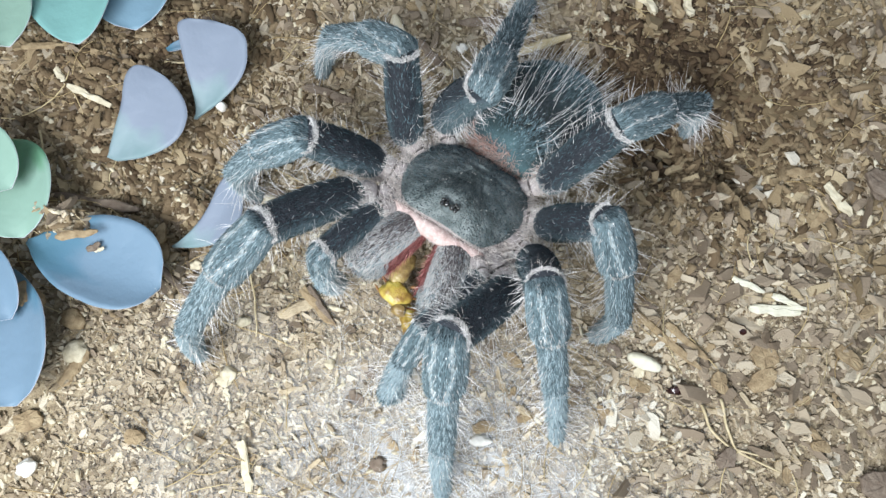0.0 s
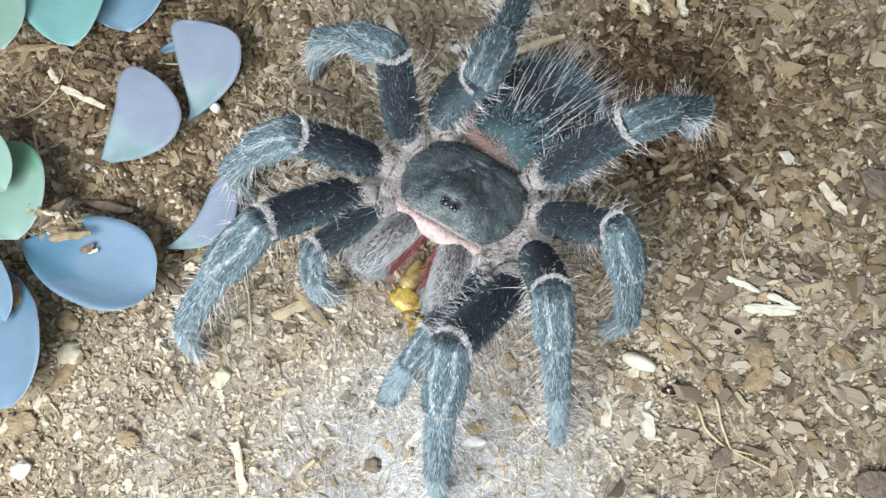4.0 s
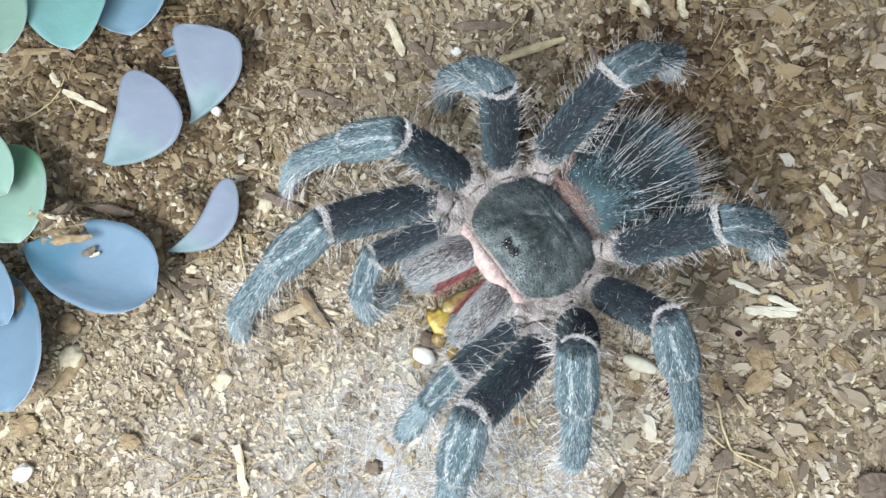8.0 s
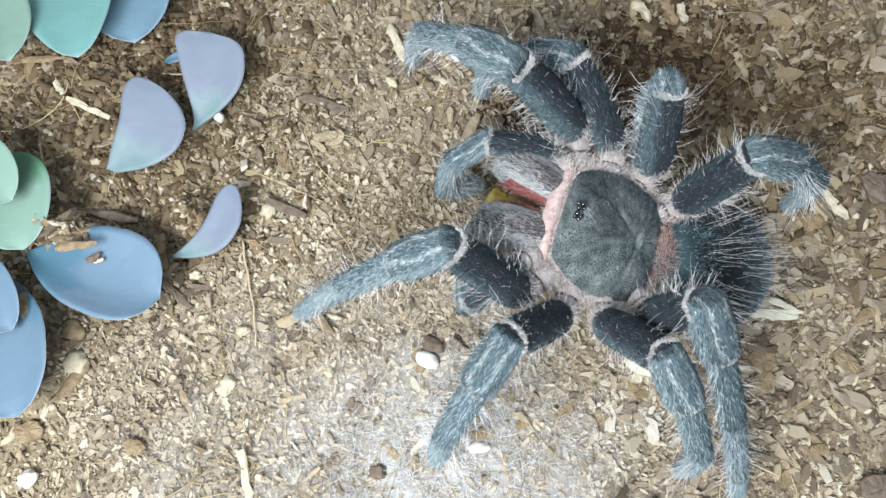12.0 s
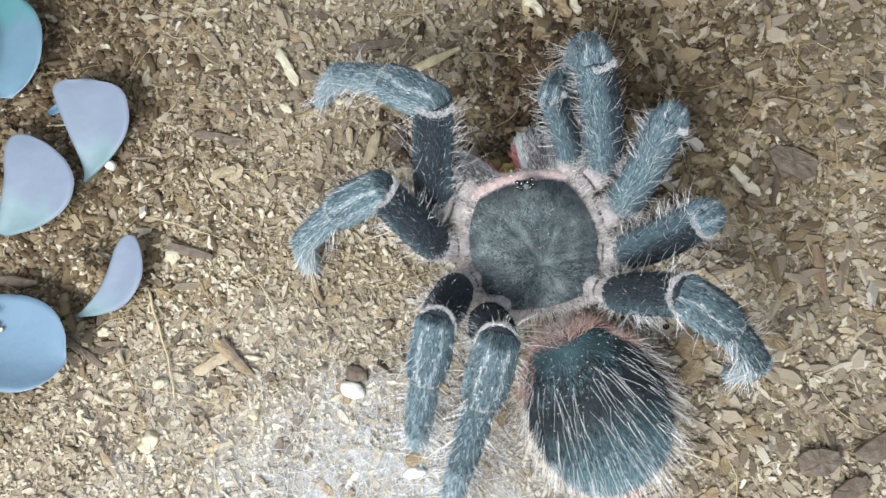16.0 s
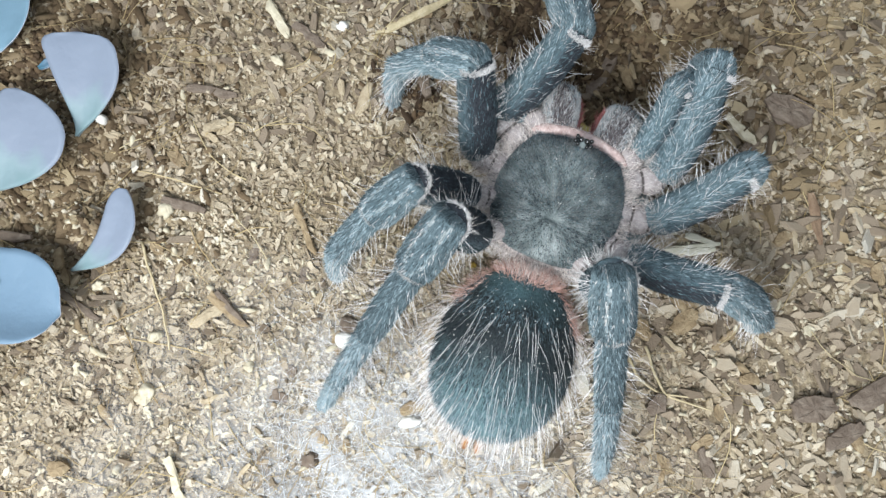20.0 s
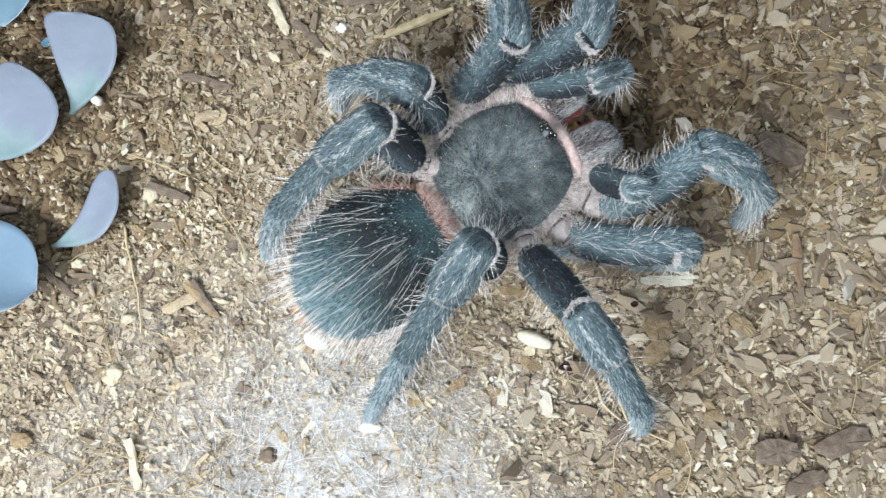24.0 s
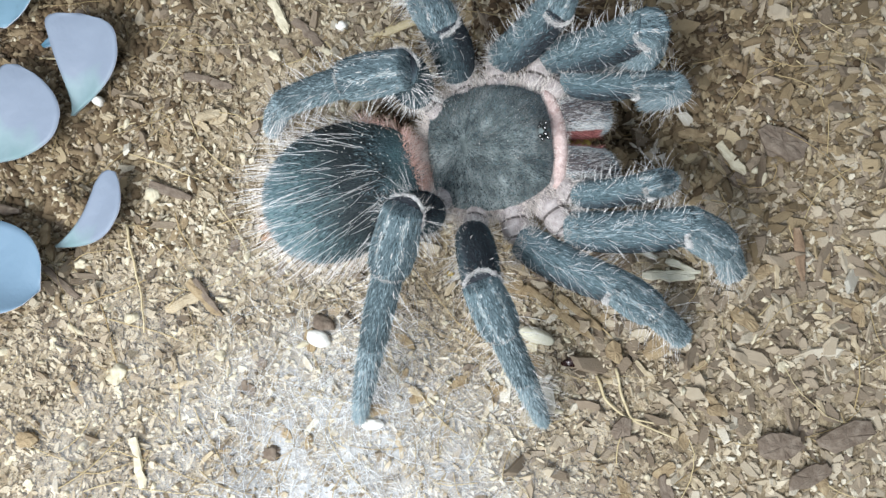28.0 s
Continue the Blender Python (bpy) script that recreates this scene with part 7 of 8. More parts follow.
    step('L1', 6, (8.3, -7.4, 38.8), (15.7, -37.1, 0.2))
    step('L1', 7, (15.1, -17.4, 22.6), (19.2, -42.9, -19.8))
    step('L1', 7.5, (15.8, -17.0, 31.4), (20.3, -42.5, -10.8))
    step('L1', 8, (17.3, -16.4, 36.0), (20.8, -39.3, -7.8))
    step('L1', 8.5, (12.7, -9.0, 37.2), (1.2, -38.4, -0.8))
    step('L1', 9, (11.0, -5.8, 41.3), (0.3, -39.5, 1.2))
    step('L1', 9.5, (9.9, -5.5, 40.8), (-5.2, -38.4, 1.2))
    step('L1', 10, (9.0, -5.1, 40.1), (-8.3, -37.3, 1.2))
    step('L1', 11, (5.3, -5.0, 39.0), (-7.8, -36.9, 1.2))
    step('L1', 11.5, (5.9, -2.6, 38.0), (-8.1, -36.2, 1.2))
    step('L1', 12, (4.7, 13.2, 39.5), (-26.5, -3.6, 1.2))
    step('L1', 12.5, (-0.0, 13.7, 38.0), (-22.2, -0.2, -3.8))
    step('L1', 14.5, (1.7, 30.5, 39.5), (-25.9, 26.9, -0.8))
    step('L1', 15, (3.1, 38.0, 36.1), (-26.5, 28.3, -1.8))
    step('L1', 15.5, (13.4, 48.8, 36.8), (-23.6, 54.5, 1.2))
    step('L1', 16, (16.2, 49.8, 35.4), (-13.7, 59.9, -2.8))
    step('L1', 17, (27.8, 54.5, 34.5), (5.2, 77.8, -2.8))
    step('L1', 18, (32.2, 54.1, 35.9), (6.3, 76.4, 0.2))
    step('L1', 19, (45.8, 48.9, 35.1), (44.7, 83.8, 0.2))
    step('L1', 20, (44.9, 59.0, 31.7), (32.2, 87.9, -6.8))
    step('L1', 21, (44.8, 61.2, 32.3), (36.8, 88.0, -8.8))
    step('L1', 21.5, (44.4, 63.3, 32.9), (35.2, 89.2, -7.8))
    step('L1', 23.5, (47.8, 61.3, 37.2), (44.0, 91.7, -1.8))
    step('L1', 24, (48.4, 61.3, 36.8), (44.4, 90.9, -2.8))
    step('L1', 25, (48.3, 60.5, 38.5), (49.7, 90.8, -0.8))
    step('L1', 26, (57.2, 67.7, 27.6), (33.4, 57.2, 1.2))
    step('L1', 27, (57.1, 68.1, 27.6), (33.7, 56.9, 1.2))
    step('L1', 28, (58.9, 62.8, 37.3), (33.1, 59.8, 1.2))
    step('L2', 0, (23.3, 8.4, 40.5), (39.0, -20.4, 1.2))
    step('L2', 1, (23.6, 8.4, 40.3), (39.1, -19.9, 1.2))
    step('L2', 2, (23.7, 8.6, 40.2), (39.3, -19.4, 1.2))
    step('L2', 3, (24.8, 8.4, 39.6), (39.5, -19.2, 1.2))
    step('L2', 5.5, (27.6, 6.6, 37.6), (39.6, -18.4, 1.2))
    step('L2', 6, (25.7, 2.0, 35.8), (39.7, -20.9, 1.2))
    step('L2', 7, (29.7, -1.7, 35.5), (40.2, -21.6, -1.8))
    step('L2', 7.5, (31.5, -2.1, 37.3), (41.9, -21.1, -0.8))
    step('L2', 8, (32.5, -1.0, 39.2), (41.4, -20.4, 1.2))
    step('L2', 8.5, (31.6, -0.6, 39.0), (41.6, -21.0, 1.2))
    step('L2', 9, (30.2, 1.1, 40.4), (41.4, -21.0, 1.2))
    step('L2', 9.5, (31.8, 0.5, 40.8), (41.4, -21.3, 1.2))
    step('L2', 10, (32.1, -0.2, 40.9), (41.3, -21.5, 1.2))
    step('L2', 11, (24.6, -1.1, 39.6), (18.8, -26.4, 1.2))
    step('L2', 11.5, (23.2, -2.7, 37.1), (11.9, -27.4, 1.2))
    step('L2', 12, (19.5, -0.6, 35.0), (12.8, -27.0, 1.2))
    step('L2', 12.5, (18.3, -1.6, 35.1), (12.8, -26.8, 0.2))
    step('L2', 14.5, (7.5, 10.8, 34.1), (-5.1, -3.6, -4.8))
    step('L2', 15, (8.4, 23.6, 33.8), (-10.9, 20.1, -5.8))
    step('L2', 15.5, (7.4, 31.2, 32.5), (-7.9, 21.1, -6.8))
    step('L2', 16, (8.0, 32.1, 33.4), (-8.1, 19.0, -4.8))
    step('L2', 17, (12.3, 35.1, 33.0), (-7.7, 19.2, -2.8))
    step('L2', 18, (24.5, 42.0, 35.6), (4.0, 52.6, -1.8))
    step('L2', 19, (24.7, 46.5, 34.6), (8.3, 50.7, -5.8))
    step('L2', 20, (26.1, 48.4, 34.5), (7.4, 49.8, -4.8))
    step('L2', 21, (26.8, 49.5, 36.8), (8.4, 49.9, -2.8))
    step('L2', 21.5, (28.0, 51.1, 36.7), (9.0, 52.6, -2.8))
    step('L2', 23.5, (32.0, 58.9, 37.5), (26.3, 87.7, 1.2))
    step('L2', 24, (34.0, 57.5, 37.1), (25.6, 84.6, 1.2))
    step('L2', 25, (35.1, 57.7, 37.2), (29.9, 84.0, 1.2))
    step('L2', 26, (37.4, 61.3, 34.4), (35.0, 87.4, -0.8))
    step('L2', 27, (39.2, 64.6, 33.2), (36.6, 88.9, -3.8))
    step('L2', 28, (41.5, 63.6, 38.0), (38.6, 89.3, 1.2))
    step('L3', 0, (32.5, 24.7, 34.9), (41.0, 6.7, -2.8))
    step('L3', 1, (32.9, 24.8, 34.8), (41.2, 6.5, -2.8))
    step('L3', 2, (32.7, 24.9, 34.6), (41.0, 7.0, -3.8))
    step('L3', 3, (34.0, 24.8, 33.9), (41.7, 7.5, -4.8))
    step('L3', 5.5, (39.4, 23.0, 30.3), (46.8, 11.4, -9.8))
    step('L3', 6, (40.0, 20.6, 28.1), (44.3, 9.5, -12.8))
    step('L3', 7, (41.5, 16.3, 34.0), (53.9, 1.9, -3.8))
    step('L3', 7.5, (48.3, 10.2, 31.3), (65.1, -15.5, 1.2))
    step('L3', 8, (48.9, 9.7, 33.3), (66.4, -15.8, 1.2))
    step('L3', 8.5, (49.1, 10.0, 33.6), (66.5, -15.8, 1.2))
    step('L3', 9, (49.1, 11.0, 33.5), (65.8, -15.9, 1.2))
    step('L3', 9.5, (48.9, 9.6, 34.9), (65.8, -15.6, 1.2))
    step('L3', 10, (48.7, 8.1, 35.8), (66.0, -15.1, 1.2))
    step('L3', 11, (47.3, 3.8, 35.1), (66.1, -16.1, 1.2))
    step('L3', 11.5, (49.1, 3.6, 34.3), (66.3, -16.0, 0.2))
    step('L3', 12, (49.0, 3.9, 33.7), (66.1, -16.0, 0.2))
    step('L3', 12.5, (48.6, 2.1, 31.2), (67.2, -16.3, -2.8))
    step('L3', 14.5, (28.4, 3.3, 37.4), (25.1, -21.2, 1.2))
    step('L3', 15, (27.5, 5.8, 36.3), (25.0, -21.7, 1.2))
    step('L3', 15.5, (23.6, 8.4, 36.0), (25.9, -23.5, 1.2))
    step('L3', 16, (21.9, 7.5, 36.3), (21.4, -15.8, 0.2))
    step('L3', 17, (23.4, 18.7, 38.4), (2.1, 5.0, 1.2))
    step('L3', 18, (17.4, 20.3, 36.7), (1.2, 8.0, -0.8))
    step('L3', 19, (18.0, 21.7, 36.3), (1.4, 7.8, -0.8))
    step('L3', 20, (17.3, 23.4, 35.6), (0.9, 7.9, -0.8))
    step('L3', 21, (16.9, 27.7, 36.9), (-0.1, 20.8, -1.8))
    step('L3', 21.5, (25.2, 33.3, 39.1), (-0.8, 22.2, 1.2))
    step('L3', 23.5, (18.9, 42.5, 38.9), (-3.0, 46.4, 1.2))
    step('L3', 24, (18.2, 43.2, 38.9), (-2.1, 48.3, 1.2))
    step('L3', 25, (17.7, 43.7, 38.9), (1.9, 53.9, 0.2))
    step('L3', 26, (16.6, 46.8, 38.9), (1.1, 57.7, 0.2))
    step('L3', 27, (23.9, 46.7, 38.9), (-1.5, 64.3, 1.2))
    step('L3', 28, (20.4, 56.1, 38.7), (11.3, 74.0, 0.2))
    step('L4', 0, (31.4, 45.0, 33.8), (54.0, 65.1, -8.8))
    step('L4', 1, (31.6, 44.7, 34.2), (54.7, 64.9, -8.8))
    step('L4', 2, (31.3, 44.3, 34.3), (54.4, 64.4, -7.8))
    step('L4', 3, (32.6, 44.9, 34.0), (55.3, 65.2, -8.8))
    step('L4', 5.5, (38.0, 46.5, 30.9), (58.4, 66.3, -13.8))
    step('L4', 6, (41.9, 39.7, 27.5), (66.7, 40.0, -18.8))
    step('L4', 7, (49.2, 35.7, 30.5), (65.9, 37.0, -19.8))
    step('L4', 7.5, (54.4, 32.0, 31.8), (71.5, 35.1, -17.8))
    step('L4', 8, (55.6, 31.6, 32.6), (75.5, 37.2, -15.8))
    step('L4', 8.5, (56.8, 29.5, 33.0), (78.3, 42.1, -13.8))
    step('L4', 9, (44.9, 26.4, 38.9), (93.2, 25.9, 1.2))
    step('L4', 9.5, (55.5, 22.4, 36.4), (92.3, 6.0, 1.2))
    step('L4', 10, (56.5, 19.6, 37.2), (92.3, 6.2, 1.2))
    step('L4', 11, (59.3, 14.0, 35.7), (94.0, 6.8, -2.8))
    step('L4', 11.5, (61.5, 14.7, 35.5), (93.6, 6.2, -4.8))
    step('L4', 12, (52.4, 14.2, 39.7), (79.7, -19.7, 1.2))
    step('L4', 12.5, (53.7, 13.0, 38.4), (73.9, -18.5, 1.2))
    step('L4', 14.5, (45.6, 3.3, 41.6), (71.1, -17.2, 0.2))
    step('L4', 15, (40.6, 6.6, 43.6), (62.6, -18.5, 1.2))
    step('L4', 15.5, (35.4, 7.5, 44.2), (41.7, -35.2, 1.2))
    step('L4', 16, (32.7, 4.9, 44.4), (27.7, -35.0, 1.2))
    step('L4', 17, (30.6, 6.1, 44.0), (23.5, -29.6, 1.2))
    step('L4', 18, (26.1, 7.6, 44.1), (21.8, -34.5, 1.2))
    step('L4', 19, (24.6, 8.1, 43.1), (21.7, -33.7, 1.2))
    step('L4', 20, (24.6, 15.1, 44.4), (-1.3, -26.8, 1.2))
    step('L4', 21, (24.0, 21.4, 45.0), (-9.1, 0.7, 1.2))
    step('L4', 21.5, (24.2, 21.8, 44.9), (-7.6, 1.4, 1.2))
    step('L4', 23.5, (14.8, 32.2, 43.9), (-8.7, 1.8, 1.2))
    step('L4', 24, (13.7, 32.8, 43.8), (-10.0, 9.7, 1.2))
    step('L4', 25, (19.7, 34.1, 44.1), (-25.3, 32.3, 1.2))
    step('L4', 26, (18.4, 35.4, 44.0), (-17.2, 37.8, 1.2))
    step('L4', 27, (15.4, 39.0, 44.2), (-17.2, 38.4, 1.2))
    step('L4', 28, (16.0, 43.2, 43.2), (-16.8, 38.5, 1.2))
    step('RP', 0, (-17.8, 5.0, 34.8), (-17.6, 3.4, 6.0))
    step('RP', 1, (-16.9, 5.7, 35.2), (-17.3, 3.3, 6.0))
    step('RP', 2, (-17.5, 6.8, 35.2), (-17.3, 2.3, 6.0))
    step('RP', 3, (-18.2, 6.9, 34.9), (-17.4, 2.6, 6.0))
    step('RP', 5.5, (-18.2, 3.9, 27.2), (-14.5, 1.7, 6.0))
    step('RP', 6, (-20.2, 1.6, 26.3), (-14.6, 1.7, 6.0))
    step('RP', 7, (-15.1, 1.7, 25.7), (-8.3, 2.0, 6.0))
    step('RP', 7.5, (-13.1, 5.2, 25.6), (-5.3, 5.4, 6.0))
    step('RP', 8, (-11.3, 6.8, 26.2), (-4.4, 7.0, 6.0))
    step('RP', 8.5, (-9.7, 8.9, 26.8), (-2.6, 10.2, 6.0))
    step('RP', 9, (-9.5, 12.6, 26.9), (0.2, 13.7, 6.0))
    step('RP', 9.5, (-7.5, 17.8, 27.0), (0.7, 19.2, 6.0))
    step('RP', 10, (-6.0, 22.0, 27.1), (1.4, 23.6, 6.0))
    step('RP', 11, (-3.6, 26.7, 26.2), (1.9, 26.8, 6.0))
    step('RP', 11.5, (1.0, 33.8, 25.8), (6.7, 33.7, 6.0))
    step('RP', 12, (3.1, 39.3, 25.0), (7.5, 35.6, 6.0))
    step('RP', 12.5, (4.5, 43.3, 26.4), (8.4, 37.5, 6.0))
    step('RP', 14.5, (31.0, 52.5, 30.7), (33.5, 56.5, 6.0))
    step('RP', 15, (36.0, 55.8, 28.1), (39.2, 59.8, 6.0))
    step('RP', 15.5, (38.5, 57.4, 26.6), (42.4, 60.8, 6.0))
    step('RP', 16, (40.8, 54.2, 25.5), (43.8, 57.2, 6.0))
    step('RP', 17, (50.8, 53.8, 25.5), (55.7, 58.2, 6.0))
    step('RP', 18, (57.6, 49.4, 25.5), (63.4, 53.2, 6.0))
    step('RP', 19, (62.9, 47.8, 25.5), (69.4, 51.5, 6.0))
    step('RP', 20, (65.8, 48.8, 25.5), (72.1, 52.7, 6.0))
    step('RP', 21, (63.9, 49.2, 25.5), (69.8, 53.3, 6.0))
    step('RP', 21.5, (65.0, 52.2, 25.5), (70.7, 56.2, 6.0))
    step('RP', 23.5, (58.7, 39.6, 27.4), (60.9, 43.6, 6.0))
    step('RP', 24, (59.7, 36.6, 27.4), (62.1, 40.1, 6.0))
    step('RP', 25, (61.0, 35.6, 27.7), (64.1, 39.1, 6.0))
    step('RP', 26, (62.1, 35.3, 27.7), (64.8, 38.8, 6.0))
    step('RP', 27, (63.1, 35.3, 28.1), (65.5, 38.7, 6.0))
    step('RP', 28, (63.9, 35.0, 29.2), (66.6, 38.6, 6.0))
    step('LP', 0, (2.8, -4.9, 27.6), (1.3, -15.2, 6.0))
    step('LP', 1, (3.1, -4.8, 27.7), (1.6, -15.3, 6.0))
    step('LP', 2, (3.6, -5.9, 27.6), (2.0, -15.5, 6.0))
    step('LP', 3, (4.5, -4.8, 27.1), (0.7, -15.6, 6.0))
    step('LP', 5.5, (5.9, -7.5, 26.3), (4.3, -15.0, 6.0))
    step('LP', 6, (5.4, -6.4, 25.2), (1.5, -14.5, 6.0))
    step('LP', 7, (7.9, -13.7, 25.1), (7.8, -19.1, 6.0))
    step('LP', 7.5, (8.8, -12.9, 24.9), (7.7, -19.1, 6.0))
    step('LP', 8, (9.9, -12.6, 25.6), (8.3, -18.9, 6.0))
    step('LP', 8.5, (7.5, -7.7, 26.2), (6.0, -14.6, 6.0))
    step('LP', 9, (9.7, -3.8, 29.9), (7.2, -7.8, 6.0))
    step('LP', 9.5, (8.2, -2.4, 26.6), (5.3, -5.8, 6.0))
    step('LP', 10, (6.3, -0.4, 26.7), (4.2, -4.6, 6.0))
    step('LP', 11, (1.9, 1.5, 20.2), (-0.1, -2.9, 3.0))
    step('LP', 11.5, (3.2, 7.2, 14.6), (1.5, 2.8, 3.0))
    step('LP', 12, (15.3, 11.4, 20.6), (13.5, 22.0, 3.0))
    step('LP', 12.5, (19.0, 14.8, 21.3), (15.6, 24.2, 3.0))
    step('LP', 14.5, (17.6, 24.4, 19.7), (14.9, 35.5, 3.0))
    step('LP', 15, (19.9, 29.9, 17.1), (18.4, 40.7, 3.0))
    step('LP', 15.5, (23.3, 37.0, 15.6), (21.9, 46.6, 3.0))
    step('LP', 16, (22.6, 36.5, 14.5), (20.9, 45.2, 3.0))
    step('LP', 17, (27.7, 41.5, 15.5), (26.5, 48.9, 6.0))
    step('LP', 18, (31.3, 41.9, 15.5), (29.8, 50.0, 6.0))
    step('LP', 19, (34.8, 41.9, 15.5), (36.9, 51.9, 6.0))
    step('LP', 20, (35.8, 43.9, 15.5), (40.8, 53.9, 6.0))
    step('LP', 21, (35.4, 46.9, 15.5), (41.2, 57.0, 6.0))
    step('LP', 21.5, (36.5, 48.1, 15.5), (42.0, 58.0, 6.0))
    step('LP', 23.5, (44.9, 57.1, 23.4), (50.8, 64.4, 6.0))
    step('LP', 24, (49.5, 55.7, 27.4), (54.8, 62.8, 6.0))
    step('LP', 25, (53.4, 56.4, 27.7), (56.4, 61.0, 6.0))
    step('LP', 26, (55.7, 57.0, 24.4), (58.5, 60.4, 6.0))
    step('LP', 27, (58.4, 57.1, 25.3), (62.4, 60.9, 6.0))
    step('LP', 28, (61.2, 56.7, 25.5), (66.1, 60.6, 6.0))


# turn of each femur about its own length, degrees
ROLLS = {"R1": [(0, 0), (14.5, 20), (18, 115), (28, 115)], "R2": [(0, 0), (12.5, 0), (15.5, 110), (28, 115)], "R3": [(0, 0), (14.5, 30), (18, 90), (22, 50), (24, 0), (28, 0)],
         "L1": [(0, 0), (17, 0), (21, 105), (28, 115)], "L2": [(0, 0), (18, 0), (23.5, 105), (28, 115)],
         "RP": [(0, 0), (14.5, 0), (18, 110), (28, 110)], "LP": [(0, 0), (14.5, 0), (18, 110), (28, 110)]}

# how far each shin is folded in under its femur, 0 to 1
TUCKS = {"R1": [(0, 0), (17, 0), (18, 1), (21.5, 1), (23.5, 0), (28, 0)], "R2": [(0, 0), (14.5, 0), (15.5, 1), (24, 1), (25, 0), (28, 0)],
         "R3": [(0, 0), (9.5, 0), (10.5, 1), (16, 1), (17, 0), (28, 0)], "L1": [(0, 0), (25, 0), (26, 1), (28, 1)]}

def glide(rows, times):
    """Smooth curves through the rows that never overshoot."""
    a = np.array(rows, float)
    t, y = a[:, 0], a[:, 1:]
    h = np.diff(t)[:, None]
    d = np.diff(y, axis=0) / h
    m = np.zeros_like(y)
    m[1:-1] = np.where(d[:-1] * d[1:] > 0, 2 * d[:-1] * d[1:] / np.where(np.abs(d[:-1] + d[1:]) < 1e-9, 1, d[:-1] + d[1:]), 0)
    out = []
    for q in times:
        i = int(np.clip(np.searchsorted(t, q, side="right") - 1, 0, len(t) - 2))
        u = (q - t[i]) / (t[i + 1] - t[i])
        out.append((2 * u ** 3 - 3 * u ** 2 + 1) * y[i] + (u ** 3 - 2 * u ** 2 + u) * h[i] * m[i] + (-2 * u ** 3 + 3 * u ** 2) * y[i + 1] + (u ** 3 - u ** 2) * h[i] * m[i + 1])
    return np.array(out)

def basis(y, z_hint, origin):
    """A pose whose y axis runs along y and whose back leans to z_hint."""
    y = unit(y)
    x = np.cross(y, z_hint)
    if np.linalg.norm(x) < 1e-6:
        x = np.cross(y, (0.3, 0.2, 1))
    x = unit(x)
    z = np.cross(x, y)
    m = np.eye(4)
    m[:3, 0], m[:3, 1], m[:3, 2], m[:3, 3] = x, y, z, np.asarray(origin) * 0.001
    return Matrix(m.tolist())

def reach(a, b, c, chord):
    """The bend at which three links span the chord."""
    lo, hi = 0.0, 1.75
    for _ in range(30):
        mid = (lo + hi) / 2
        p = np.array((a, 0.0)) + b * np.array((math.cos(0.75 * mid), -math.sin(0.75 * mid))) + c * np.array((math.cos(2.0 * mid), -math.sin(2.0 * mid)))
        if np.linalg.norm(p) > chord:
            lo = mid
        else:
            hi = mid
    return lo

def limb_joints(root, knee, foot, lens, up, tuck=0.0):
    """Joints from hip to foot: the limb bends in the plane of hip, knee and foot."""
    lf, a, b, c = lens[0], lens[1], lens[2], sum(lens[3:])
    knee = root + unit(knee - root) * lf
    chord = foot - knee
    ln = min(np.linalg.norm(chord), a + b + c - 0.2)
    ex = unit(chord)
    out = knee - root
    ey = 0.45 * (1 - tuck) * unit(out - ex * (out @ ex)) + (up - ex * (up @ ex))
    ey = unit(ey - ex * (ey @ ex))
    ey = math.cos(math.pi * tuck) * ey + math.sin(math.pi * tuck) * np.cross(ex, ey)
    th = reach(a, b, c, ln)
    pts = [np.zeros(2)]
    for l, ang in ((a, 0), (b, 0.75 * th), (c, 2.0 * th)):
        pts.append(pts[-1] + l * np.array((math.cos(ang), -math.sin(ang))))
    end = pts[-1]
    rot = -math.atan2(end[1], end[0])
    cs, sn = math.cos(rot), math.sin(rot)
    joints = [knee + ex * (p[0] * cs - p[1] * sn) + ey * (p[0] * sn + p[1] * cs) for p in pts]
    return knee, joints, ey

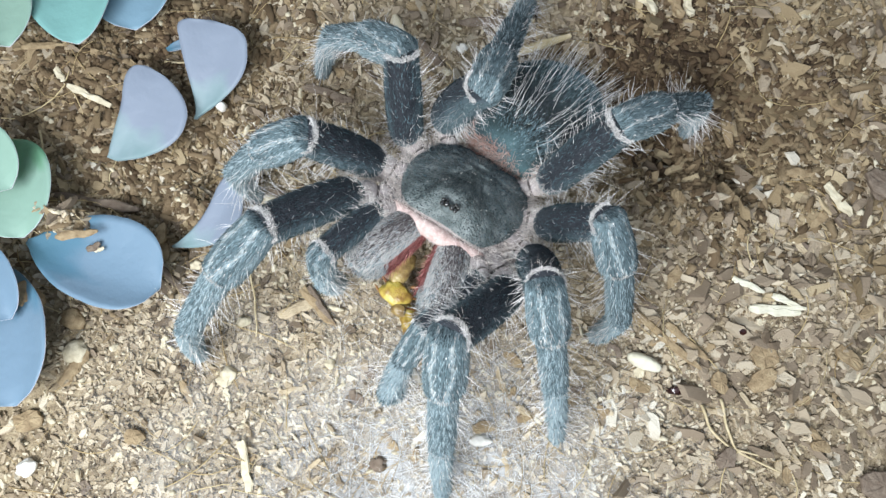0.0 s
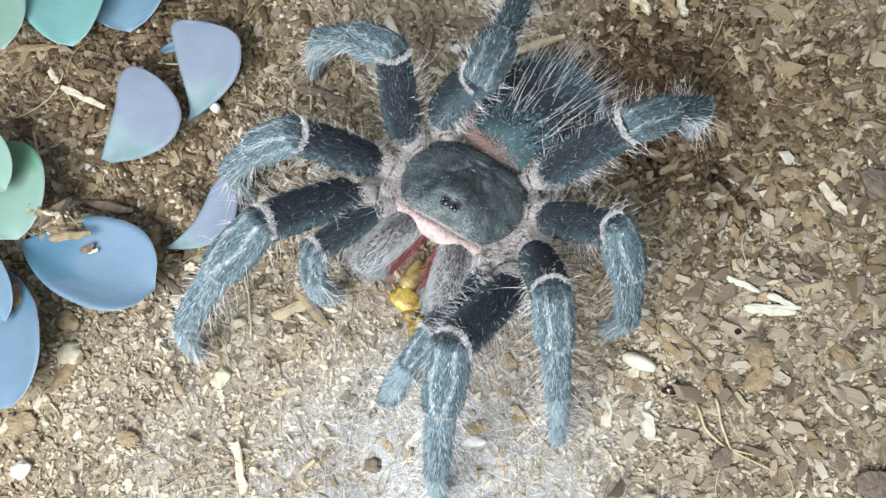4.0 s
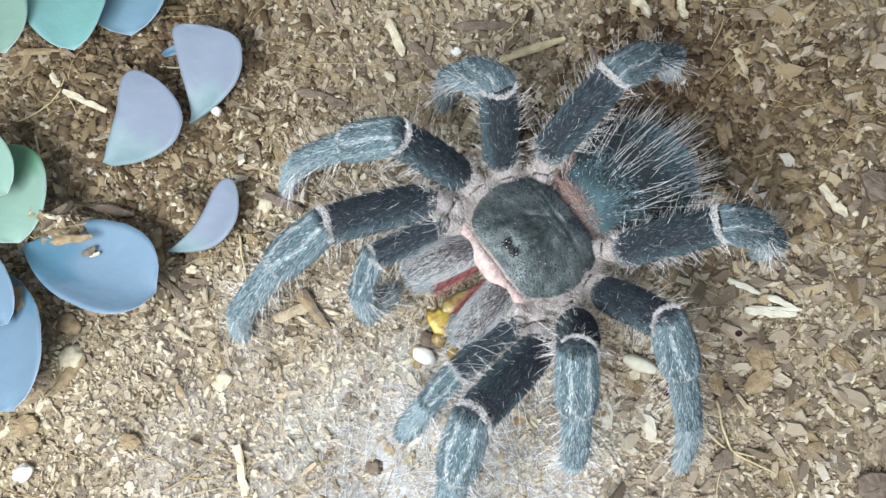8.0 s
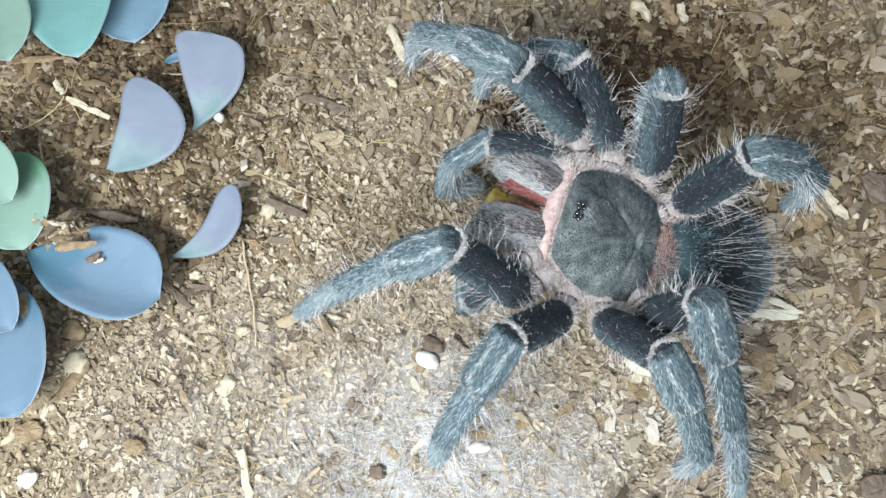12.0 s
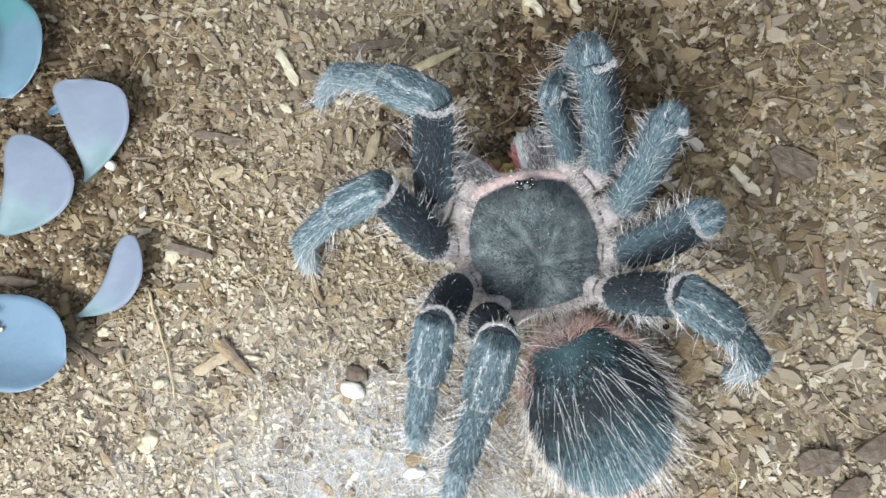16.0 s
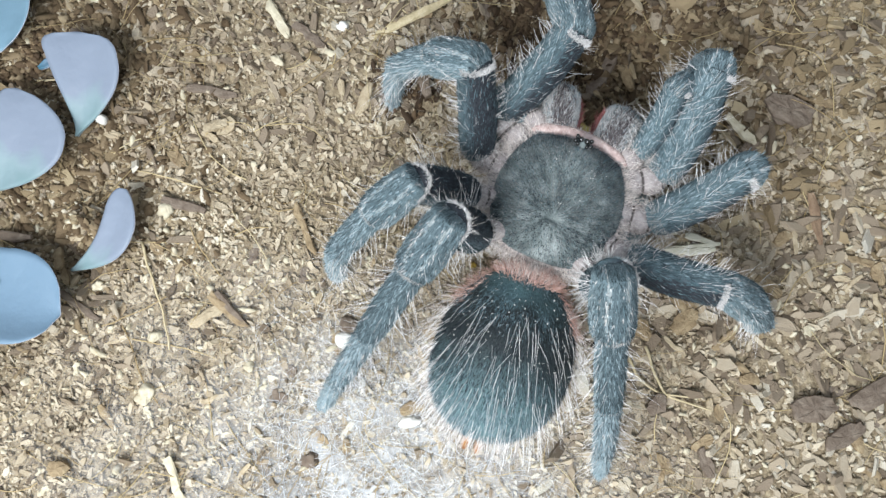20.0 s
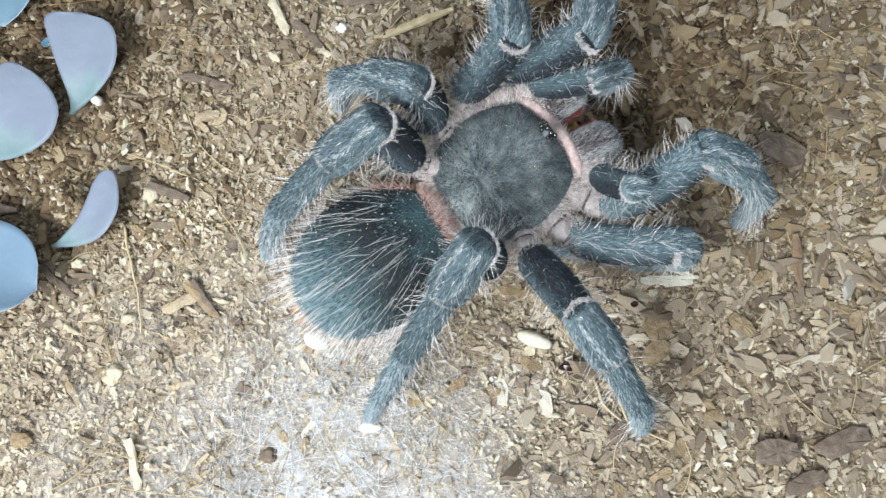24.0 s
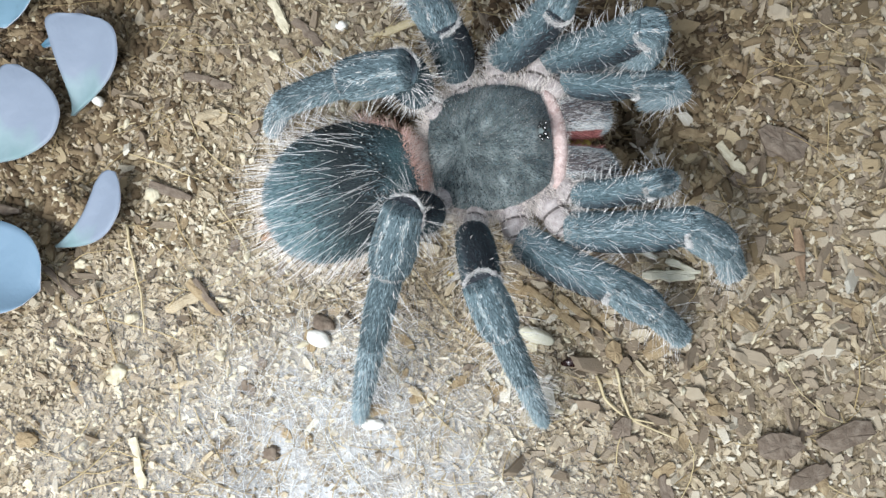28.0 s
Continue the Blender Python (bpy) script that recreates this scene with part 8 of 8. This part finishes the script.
def motions():
    gait()
    times = [i * 0.2 for i in range(141)]
    body = glide(STANDS, times)
    limbs = {k: np.concatenate([glide(r, times), glide(ROLLS.get(k, [(0, 0), (28, 0)]), times), glide(TUCKS.get(k, [(0, 0), (28, 0)]), times)], axis=1) for k, r in STEPS.items()}
    poses = []
    for row in body:
        poses.append(basis(row[3:6], (0, 0, 1), row[:3]))
    walk(spider, list(zip(times, poses)))
    inverses = [p.inverted() for p in poses]
    belly = []
    for row, inv in zip(body, inverses):
        way = inv.to_3x3() @ Vector(unit(row[6:9]))
        belly.append(basis(-np.array(way), (0, 0, 1), np.array((0, -13, 0)) + np.array(way) * (np.linalg.norm(row[6:9]) - 1) * 20))
    walk(abdomen, list(zip(times, belly)))
    spread = glide(SPREAD, times)
    for s in (-1, 1):
        walk(jaws[s], [(t, pose(s * 0.0049, 0.0116, -0.0022, q[2], 0, -s * q[0 if s < 0 else 1])) for t, q in zip(times, spread)])
    for tag, segs in CHAINS.items():
        side = 1 if tag[0] == "R" else -1
        bx, by, bz = BASES[tag[1]]
        lens = LENGTHS[tag[1]]
        rows = [[] for _ in segs]
        for t, p, inv, q in zip(times, poses, inverses, limbs[tag]):
            root = np.array((bx * side, by, bz))
            knee = np.array(inv @ Vector(q[:3] * 0.001)) * 1000
            foot = np.array(inv @ Vector(q[3:6] * 0.001)) * 1000
            back = np.array(inv.to_3x3() @ Vector((0, 0, 1)))
            knee, joints, ey = limb_joints(root, knee, foot, lens, back, q[7])
            chain = [root] + joints
            hint = ey + 0.25 * back
            for i in range(min(4, len(segs))):
                lean = hint
                if i == 0:
                    d = unit(chain[1] - chain[0])
                    a = math.radians(q[6])
                    top = unit(back - d * (back @ d) + 0.15 * hint)
                    lean = math.cos(a) * top + math.sin(a) * np.cross(d, top)
                rows[i].append((t, basis(chain[i + 1] - chain[i], lean, chain[i])))
            if len(segs) == 5:
                d = unit(chain[4] - chain[3])
                rows[4].append((t, basis(d - 0.12 * ey, hint, chain[3] + d * lens[3])))
        for ob, r in zip(segs, rows):
            walk(ob, r)
    walk(prey, [(t, pose(q[0] * 0.001, q[1] * 0.001, q[2] * 0.001, 0, 0, q[3])) for t, q in zip(times, glide(PREY, times))])
    walk(scrap, [(t, pose(q[0] * 0.001, q[1] * 0.001, q[2] * 0.001, 0, 0, q[3])) for t, q in zip(times, glide(SCRAP, times))])

motions()
